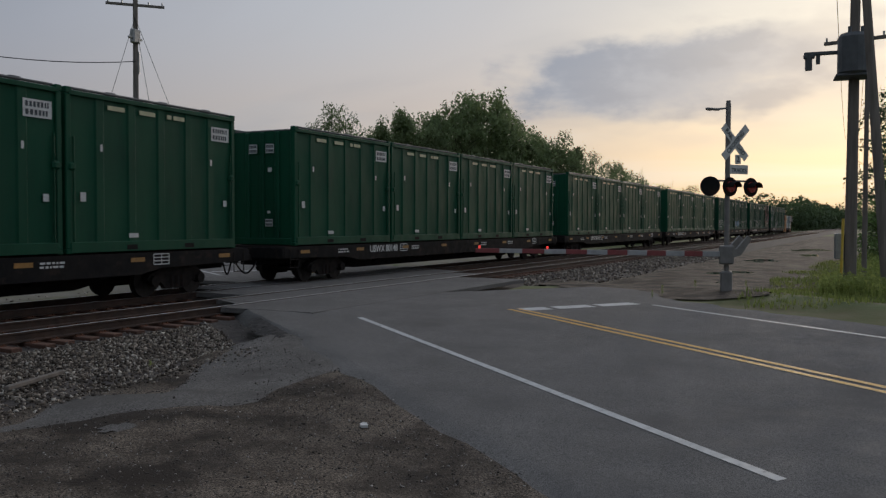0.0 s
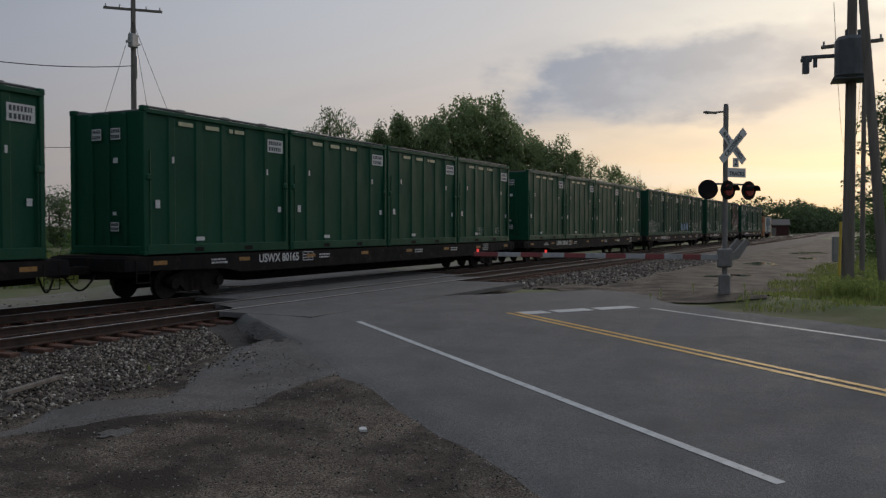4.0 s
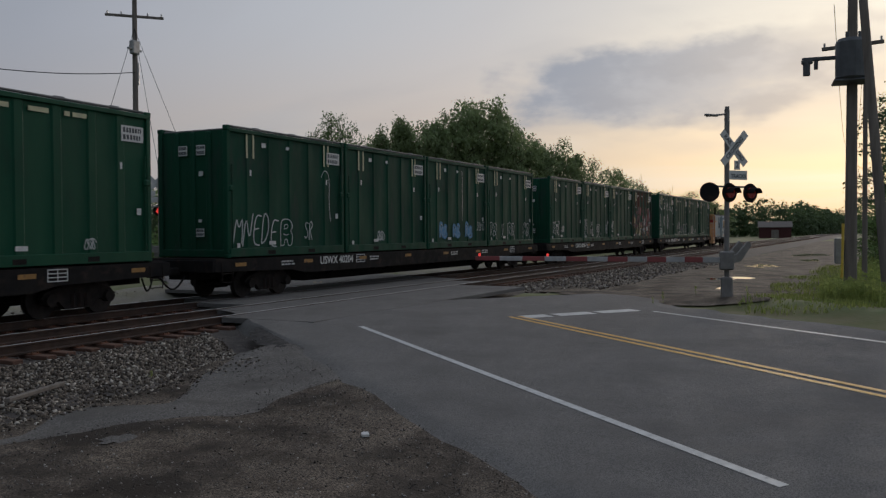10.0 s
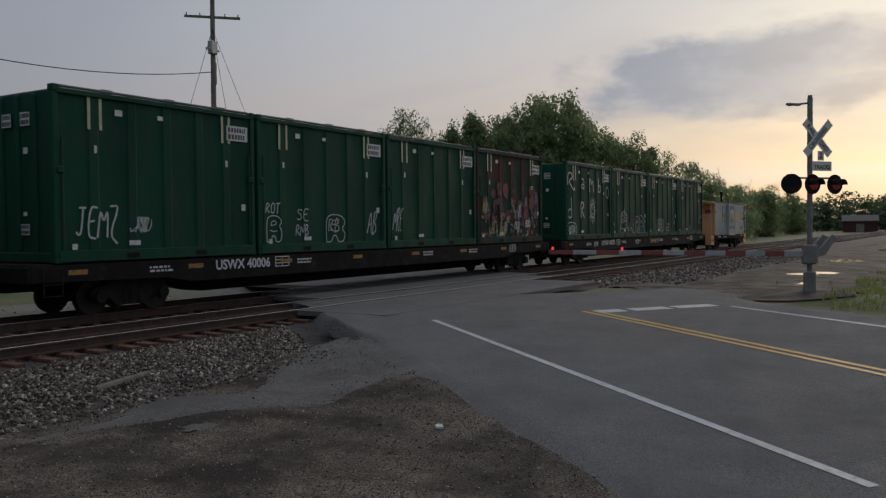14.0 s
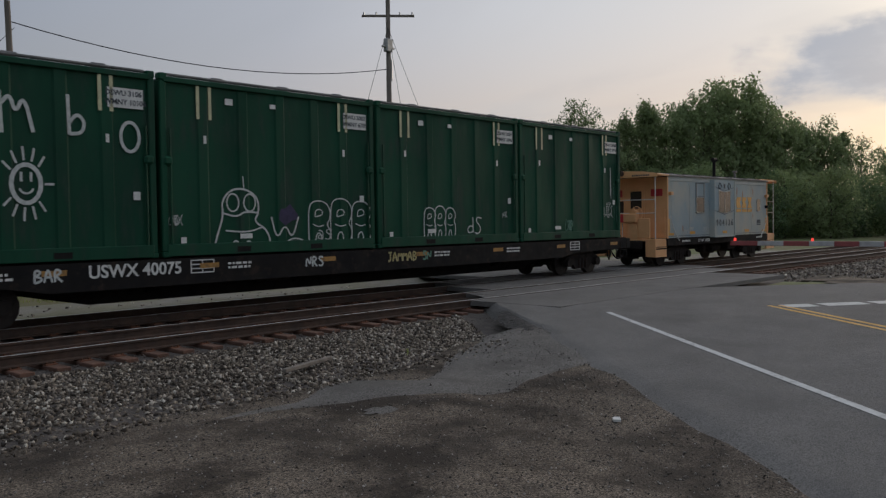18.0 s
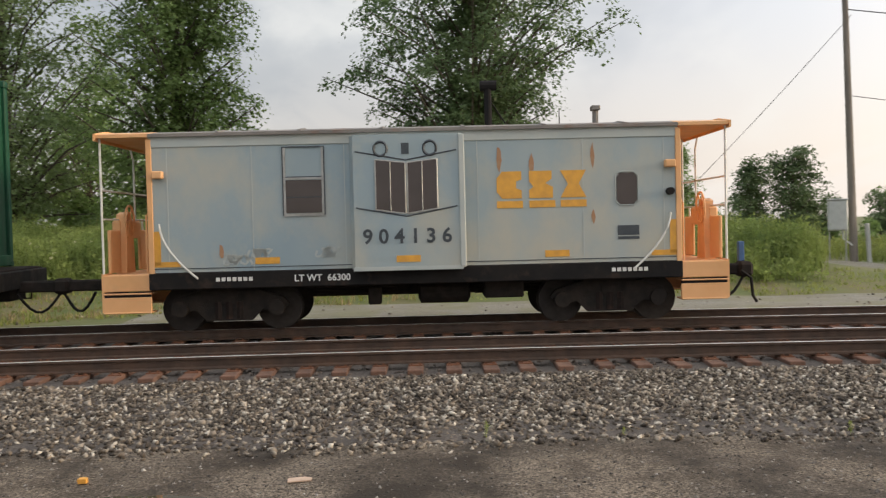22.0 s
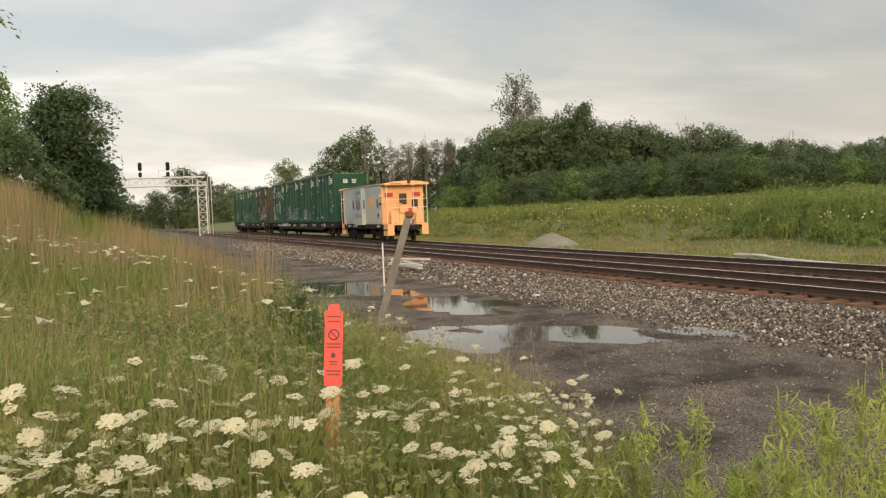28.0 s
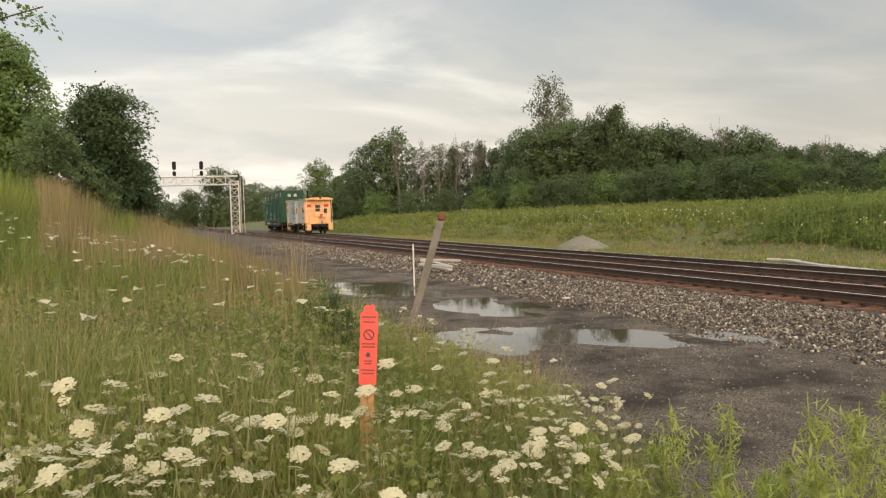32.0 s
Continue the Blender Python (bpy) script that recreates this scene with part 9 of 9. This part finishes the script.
def low_leaves(n, az, rr, size, seed, material):
    rs = np.random.RandomState(seed)
    X, Y = polar(n, *az, *rr, rs)
    k = np.array([in_bank(x, y) for x, y in zip(X, Y)], dtype=bool)
    G = ground_points(X[k], Y[k])
    P = np.repeat(G, 6, 0)
    P = P + rs.normal(size=P.shape) * np.array([0.07, 0.07, 0]) + np.array([0, 0, 1]) * rs.uniform(0.05, 0.55, len(P))[:, None]
    ob = new("leafy_growth", poly_mesh("leafy_growth", leaf_quads(P, size, rs), M[material]))
    tagged(ob, "small leaves and stems between the grass", "weeds", kind="stuff")


low_leaves(5200, (36, 110), (1.5, 9), 0.055, 56, "weed")
low_leaves(1600, (50, 110), (6, 18), 0.08, 57, "leaf_light")


# wild carrot in flower
def umbel_mesh(seed, r, florets):
    rs = np.random.RandomState(seed)
    Q = []
    for i in range(florets):
        q = r * math.sqrt((i + 0.5) / florets)
        a = i * 2.4
        c = np.array([q * math.cos(a), q * math.sin(a), 0.012 - 4.5 * q * q + rs.uniform(-0.005, 0.005)])
        fr = r * 0.225 * rs.uniform(0.65, 1.3)
        Q.append([c + np.array([fr * math.cos(t) * rs.uniform(0.75, 1.1), fr * math.sin(t) * rs.uniform(0.75, 1.1), rs.uniform(-0.003, 0.003)]) for t in [2 * math.pi * k / 6 for k in range(6)]])
    return poly_mesh("umbel", np.array(Q), M["petal"])


def rays_mesh(r, florets, h):
    s = Shape()
    s.tube([(0, 0, -h), (0.02, 0.01, -h * 0.5), (0, 0, -0.045)], [0.004, 0.003, 0.0022], 5)
    for i in range(10):
        a = i * 0.63
        q = r * (0.5 + 0.4 * (i % 2))
        s.tube([(0, 0, -0.045), (q * math.cos(a), q * math.sin(a), -0.004)], 0.0011, 3, False)
    return s.mesh("stem", M["seedhead"])


UMB = [(umbel_mesh(60 + i, r, n), rays_mesh(r, n, 0.95)) for i, (r, n) in enumerate(((0.028, 36), (0.037, 46), (0.021, 28), (0.046, 58)))]


def flower(x, y, h, i, rs):
    z = lumpy(x, y) + h
    f = thing("wild_carrot", "white flat-topped wild carrot flower on a thin stem", "flower", Matrix.Translation((x, y, z)) @ Matrix.Rotation(rs.normal() * 0.24, 4, "X") @ Matrix.Rotation(0.08 + rs.normal() * 0.24, 4, "Y"), "wild carrot flowers")
    part("umbel", UMB[i % 4][0], None, f)
    part("stem", UMB[i % 4][1], None, f)


rs = np.random.RandomState(71)
X, Y = polar(1500, 56, 106, 2.7, 7.0, rs, 0.9)
made = 0
for x, y in zip(X, Y):
    r = math.hypot(x + 0.3, y - 0.1)
    if in_bank(x, y) and made < 300:
        g = lumpy(x, y)
        top = min(g + rs.uniform(0.55, 0.95), 1.90 - r * rs.uniform(0.13, 0.27) - 0.10)
        if top > g + 0.3:
            flower(x, y, top - g, made, rs)
            made += 1
for x, y, h in ((-5.3, 2.9, 1.0), (-5.5, 2.75, 0.95), (-5.1, 2.6, 0.85), (-5.7, 2.5, 0.9), (-5.4, 2.3, 0.72), (-4.9, 2.9, 0.75), (-5.9, 2.8, 0.8), (-5.2, 3.05, 0.6), (-5.6, 3.0, 0.7), (-5.0, 2.3, 0.62)):
    flower(x, y, h, int(h * 40), rs)

# smaller flowers between them, too many to count
X, Y = polar(1900, 52, 106, 2.2, 9.5, rs, 0.75)
k = np.array([in_bank(x, y) for x, y in zip(X, Y)], dtype=bool)
G = ground_points(X[k], Y[k])
G = G + np.array([0, 0, 1]) * np.minimum(rs.uniform(0.35, 0.9, len(G)), np.maximum(0.25, 1.75 - 0.2 * np.hypot(G[:, 0] + 0.3, G[:, 1] - 0.1) - G[:, 2]))[:, None]
heads = []
for g in G:
    n_, r_ = 15, rs.uniform(0.014, 0.036)
    q = r_ * np.sqrt((np.arange(n_) + 0.5) / n_)
    C = np.stack([q * np.cos(np.arange(n_) * 2.4), q * np.sin(np.arange(n_) * 2.4), 0.008 - 5 * q * q + rs.uniform(-0.003, 0.003, n_)], 1)
    t_ = 2 * math.pi * np.arange(5) / 5
    H_ = C[:, None, :] + (r_ * 0.34 * rs.uniform(0.7, 1.2, (n_, 5)))[..., None] * np.stack([np.cos(t_), np.sin(t_), 0 * t_], 1)[None]
    turn = np.array(Euler((rs.normal() * 0.28, rs.normal() * 0.28, 0)).to_matrix())
    heads.append(H_ @ turn.T + g)
tagged(new("small_carrot_flowers", poly_mesh("small_carrot_flowers", np.concatenate(heads), M["petal"])), "many small white wild carrot flowers between the grass", "flowers", kind="stuff")

# far flowers and seed heads, too many to count
X, Y = polar(240, 62, 104, 6.0, 14, rs, 0.6)
k = np.array([in_bank(x, y) for x, y in zip(X, Y)], dtype=bool)
G = ground_points(X[k], Y[k]) + np.array([0, 0, 0.72])
n_ = len(G)
a = rs.uniform(0.03, 0.06, (n_, 1))
Q = np.stack([G + a * np.array([math.cos(t), math.sin(t), 0]) * rs.uniform(0.7, 1.1, (n_, 1)) + rs.normal(size=(n_, 3)) * np.array([0, 0, 0.012]) for t in [2 * math.pi * i / 7 for i in range(7)]], 1)
tagged(new("wild_carrot_field", poly_mesh("wild_carrot_field", Q, M["petal"])), "many small white wild carrot flowers in grass", "flowers", kind="stuff")
X, Y = strewn(900, lambda x, y: 11.5 < across(x, y) < 16, (-75, 5, 18, 36), rs)
G = ground_points(X, Y) + np.array([0, 0, 0.75])
Q = np.stack([G + 0.06 * np.array([math.cos(t), 0.3 * math.sin(t), math.sin(t) * 0.8]) for t in [2 * math.pi * i / 5 for i in range(5)]], 1)
tagged(new("field_flowers", poly_mesh("field_flowers", Q, M["petal"])), "small white flowers among the far weeds", "flowers", kind="stuff")
X, Y = polar(2200, 56, 106, 1.8, 8, rs, 0.7)
k = np.array([in_bank(x, y) for x, y in zip(X, Y)], dtype=bool)
G = ground_points(X[k], Y[k]) + np.array([0, 0, 1]) * rs.uniform(0.35, 0.75, (int(k.sum()), 1))
P = np.repeat(G, 10, 0) + unit(rs.normal(size=(len(G) * 10, 3))) * np.array([0.016, 0.016, 0.012])
tagged(new("seed_heads", poly_mesh("seed_heads", leaf_quads(P, 0.022, rs), M["seedhead"])), "curled green-brown wild carrot seed heads", "flowers", kind="stuff")


# ragweed and other tall single plants
def spike_mesh(seed, h, leafsize, n, branch=6, width=0.22, material="spike"):
    rs = np.random.RandomState(seed)
    Q, st = [], Shape()
    st.tube([(0, 0, -0.1), (rs.uniform(-0.03, 0.03), 0, h * 0.5), (rs.uniform(-0.06, 0.06), rs.uniform(-0.04, 0.04), h)], [0.007, 0.005, 0.002], 5)
    pts = []
    for i in range(branch):
        z = h * rs.uniform(0.2, 0.8)
        a = rs.uniform(0, 6.28)
        l = (h - z) * rs.uniform(0.45, 0.8)
        e = (math.cos(a) * l * width * 1.6, math.sin(a) * l * width * 1.6, z + l)
        st.tube([(0, 0, z), (e[0] * 0.6, e[1] * 0.6, z + l * 0.45), e], [0.004, 0.003, 0.0015], 4)
        for u in rs.uniform(0.25, 1, 26):
            pts.append((e[0] * u, e[1] * u, z + l * u))
    for u in rs.uniform(0.1, 1, n):
        pts.append((0, 0, h * u))
    P = np.array(pts)
    P = P + rs.normal(size=P.shape) * np.array([1, 1, 0.4]) * (0.018 + 0.05 * (1 - P[:, 2:3] / h))
    return st.mesh("stem", M["spike"]), poly_mesh("leaves", leaf_quads(P, leafsize, rs, -0.8, 0.26), M[material])


SPIKES = [spike_mesh(80 + i, h, 0.056, 60, 9, 0.20) for i, h in enumerate((0.95, 0.85, 0.75, 0.65))]
DARKS = [spike_mesh(90 + i, 0.95, 0.075, 200, 7, 0.14, "leaf_dark") for i in range(2)]


def plant(name, label, x, y, pair, scale, turn, group):
    p = thing(name, label, "plant", Matrix.Translation((x, y, lumpy(x, y) - 0.02)) @ Matrix.Rotation(turn, 4, "Z") @ Matrix.Diagonal((scale, scale, scale, 1)), group)
    part("stem", pair[0], None, p)
    part("leaves", pair[1], None, p)


for i in range(46):
    tall = i < 28
    az, r = rs.uniform(44, 66) if tall else rs.uniform(46, 72), rs.uniform(4.2, 6.0) if tall else rs.uniform(3.2, 4.6)
    x, y = -0.3 - math.sin(radians(az)) * r, 0.1 + math.cos(radians(az)) * r
    plant("ragweed", "tall bright green branching ragweed plant" if tall else "young bright green ragweed plant", x, y, SPIKES[i % 4], rs.uniform(0.95, 1.5) if tall else rs.uniform(0.6, 1.0), i * 1.3, "ragweed plants")
for i, (az, r, sc) in enumerate(((81.5, 7.2, 0.95), (82.3, 7.4, 1.0), (80.6, 7.0, 0.85), (83.0, 7.6, 0.9), (79.4, 7.3, 0.8), (81.0, 6.8, 0.8))):
    x, y = by(az, r)
    plant("mugwort", "dark green upright weed with narrow leaves", x - 0.3, y + 0.1, DARKS[i % 2], sc, i * 2.0, "mugwort plants")
for i, (x, y, sc) in enumerate(((0.57, 9.3, 0.28), (-7.2, 8.8, 0.25), (4.3, 9.0, 0.25), (2.0, 9.2, 0.2), (11.5, 9.3, 0.3), (24.6, 2.4, 0.45), (23.9, 2.6, 0.35), (25.9, 1.6, 0.45), (26.4, 0.2, 0.35), (-9.0, 8.6, 0.2))):
    plant("ballast_weed", "small green weed growing in the stones", x, y, SPIKES[i % 4], sc, i * 1.1, "weeds in the ballast")


# ---- loose stones ----
OCT = np.array([(1, 0, 0), (-1, 0, 0), (0, 1, 0), (0, -1, 0), (0, 0, 1), (0, 0, -1)], dtype=float)
OCT_F = [(0, 2, 4), (2, 1, 4), (1, 3, 4), (3, 0, 4), (2, 0, 5), (1, 2, 5), (3, 1, 5), (0, 3, 5)]


def stones(name, label, P, size, material, seed, flat=0.7, category="ballast"):
    rs = np.random.RandomState(seed)
    n = len(P)
    V = OCT[None] * rs.uniform(0.55, 1.2, (n, 6, 1))
    V = V + rs.normal(size=V.shape) * 0.18
    S = size * rs.uniform(0.55, 1.35, (n, 1, 1)) * np.stack([rs.uniform(0.75, 1.25, n), rs.uniform(0.75, 1.25, n), rs.uniform(0.5, 0.95, n) * flat * 1.3], 1)[:, None, :]
    V = V * S
    q = unit(rs.normal(size=(n, 3)))
    ang = rs.uniform(0, 6.28, n)
    c, s = np.cos(ang)[:, None, None], np.sin(ang)[:, None, None]
    K = q[:, None, :]
    V = V * c + np.cross(np.broadcast_to(K, V.shape), V) * s + K * (V * K).sum(-1, keepdims=True) * (1 - c)
    V = V + P[:, None, :]
    me = bpy.data.meshes.new(name)
    me.vertices.add(n * 6)
    me.vertices.foreach_set("co", V.reshape(-1).astype(np.float32))
    F = (np.array(OCT_F)[None] + np.arange(n)[:, None, None] * 6).reshape(-1)
    me.loops.add(len(F))
    me.loops.foreach_set("vertex_index", F.astype(np.int32))
    me.polygons.add(len(F) // 3)
    me.polygons.foreach_set("loop_start", np.arange(0, len(F), 3, dtype=np.int32))
    me.materials.append(material)
    me.update(calc_edges=True)
    return tagged(new(name, me), label, category, kind="stuff")


def bed_points(n, s0, s1, o0, o1, seed, thin=None):
    rs = np.random.RandomState(seed)
    out = []
    for s, o in zip(rs.uniform(s0, s1, n), rs.uniform(o0, o1, n)):
        x, y, _ = on_line(s, o)
        a, b = road_ab(x, y)
        if -2.9 < b < 10.1:
            continue
        if thin is not None and rs.uniform() > thin(x, y, o):
            continue
        z = (bed_z(x, y, o) - (0.012 if o > -2.2 else 0)) if o > -5.5 else lumpy(x, y)
        out.append((x, y, z + rs.uniform(-0.01, 0.02)))
    return np.array(out)


def edge_thin(x, y, o):
    e = -5.3 + 0.5 * noise.noise(Vector((x * 0.7, 1, 3)))
    return 1.0 if o > e + 0.5 else max(0.05, 0.4 * (1 + (o - e)))


def random_edge(x, y):
    """Ragged strength of the gravel along the road."""
    return 0.5 + 0.9 * noise.noise(Vector((x * 1.1, y * 1.1, 13)))


M["stone_dirty"] = mat("ballast_stone_grimy", (0.145, 0.115, 0.095), (0.10, 0.08, 0.066), 0.9, scale=6, rand=0.45)
M["pebble"] = stone_mat("pebble_mixed", ((0, (0.04, 0.036, 0.033)), (0.45, (0.10, 0.09, 0.08)), (0.8, (0.22, 0.20, 0.18)), (1, (0.50, 0.47, 0.43))))
stones("ballast_stones", "loose grey and tan crushed stone ballast", bed_points(84000, -24, 17, -6.1, -2.18, 1, edge_thin), 0.037, M["stone"], 2)
stones("ballast_stones", "crushed stone ballast further along the track", bed_points(15000, -75, -24, -5.8, -2.1, 3, edge_thin), 0.060, M["stone"], 4)
stones("ballast_stones", "crushed stone ballast beyond the crossing", bed_points(9000, 26, 75, -5.8, -2.1, 5, edge_thin), 0.058, M["stone"], 6)
stones("ballast_stones", "brown grimy stones between the ties", bed_points(19000, -45, 18, -2.2, 6.2, 7), 0.045, M["stone_dirty"], 8)
stones("ballast_stones", "brown grimy stones between the far ties", bed_points(5000, 24, 70, -2.2, 6.2, 9), 0.06, M["stone_dirty"], 10)
rs = np.random.RandomState(5)
X, Y = strewn(46000, lambda x, y: lot_keep(x, y) and across(x, y) < -5.0 and not apron_keep(x, y), (-16, 15, -2, 11), rs)
stones("lot_pebbles", "small dark and pale pebbles on the lot", ground_points(X, Y), 0.015, M["pebble"], 12, category="gravel")
X, Y = strewn(500, lambda x, y: lot_keep(x, y) and across(x, y) < -5.0, (-16, 15, -2, 11), rs)
stones("lot_pebbles", "pale stones strewn on the lot", ground_points(X, Y), 0.028, M["stone"], 13, category="gravel")
X, Y = strewn(1500, lambda x, y: 6.4 < across(x, y) < 9.5, (-30, 30, 16, 28), rs)
stones("strip_stones", "pale stones on the strip beyond the tracks", ground_points(X, Y) + np.array([0, 0, 0.03]), 0.05, M["stone"], 14, category="gravel")
X, Y = strewn(9000, lambda x, y: -3.6 < road_ab(x, y)[1] < -1.9 - 0.9 * random_edge(x, y) and -14 < road_ab(x, y)[0] < 1.5, (5, 19, -4, 10), rs)
stones("lot_pebbles", "small stones spilt onto the road edge", np.array([(x, y, max(lumpy(x, y), road_z(*road_ab(x, y))) + 0.002) for x, y in zip(X, Y)]), 0.014, M["pebble"], 15, category="gravel")
X, Y = strewn(5000, lambda x, y: apron_keep(x, y) and rim(APRON, x, y) < 0.35 * (1 + noise.noise(Vector((x * 2, y * 2, 6)))), (6, 16, 5, 10.5), rs)
stones("lot_pebbles", "small stones spilt onto the old asphalt", ground_points(X, Y) + np.array([0, 0, 0.008]), 0.013, M["pebble"], 16, category="gravel")


# ---- what moves ----
E_ROWS = [(0, 186.6), (6, 135.75), (9, 109.75), (10.5, 96.5), (12, 83.25), (13, 74.3), (14, 65.35), (16.5, 43.15), (18, 29.5), (19, 20.28), (20, 10.87),
          (21, 1.35), (22, -8.33), (23, -18.2), (24, -27.95), (25, -37.4), (26, -46.9), (29, -76.0), (30, -85.5), (32, -104.0)]


def train_end(t):
    """Place along the line of the end of the last container, at t seconds."""
    ts = [r[0] for r in E_ROWS]
    es = [r[1] for r in E_ROWS]
    k = min(max(sum(1 for v in ts if v <= t) - 1, 0), len(ts) - 2)

    def slope(i):
        if i == 0 or i == len(ts) - 1:
            j = min(i, len(ts) - 2)
            return (es[j + 1] - es[j]) / (ts[j + 1] - ts[j])
        return (es[i + 1] - es[i - 1]) / (ts[i + 1] - ts[i - 1])
    h = ts[k + 1] - ts[k]
    u = (t - ts[k]) / h
    return ((2 * u ** 3 - 3 * u ** 2 + 1) * es[k] + (u ** 3 - 2 * u ** 2 + u) * h * slope(k)
            + (-2 * u ** 3 + 3 * u ** 2) * es[k + 1] + (u ** 3 - u ** 2) * h * slope(k + 1))


def riding(s, half):
    """Pose of a vehicle whose trucks stand half metres before and behind s."""
    x0, y0, _ = on_line(s - half, far_off(s - half))
    x1, y1, _ = on_line(s + half, far_off(s + half))
    return Matrix.Translation(((x0 + x1) / 2, (y0 + y1) / 2, 0)) @ Matrix.Rotation(math.atan2(y1 - y0, x1 - x0), 4, "Z")


TIMES = [i * 0.5 for i in range(65)]


def motions():
    for ob, back, half, local in MOVING:
        walk(ob, [(t, riding(train_end(t) + back, half) @ local) for t in TIMES])
    # the wheelsets of the caboose roll on the rails
    spins = [(i / FPS, train_end(i / FPS) / 0.42) for i in range(0, 32 * FPS + 1)]
    for ws, x in ROLLING:
        walk(ws, [(t, Matrix.Translation((x, 0, 0.42)) @ Matrix.Rotation(a, 4, "Y")) for t, a in spins])


motions()
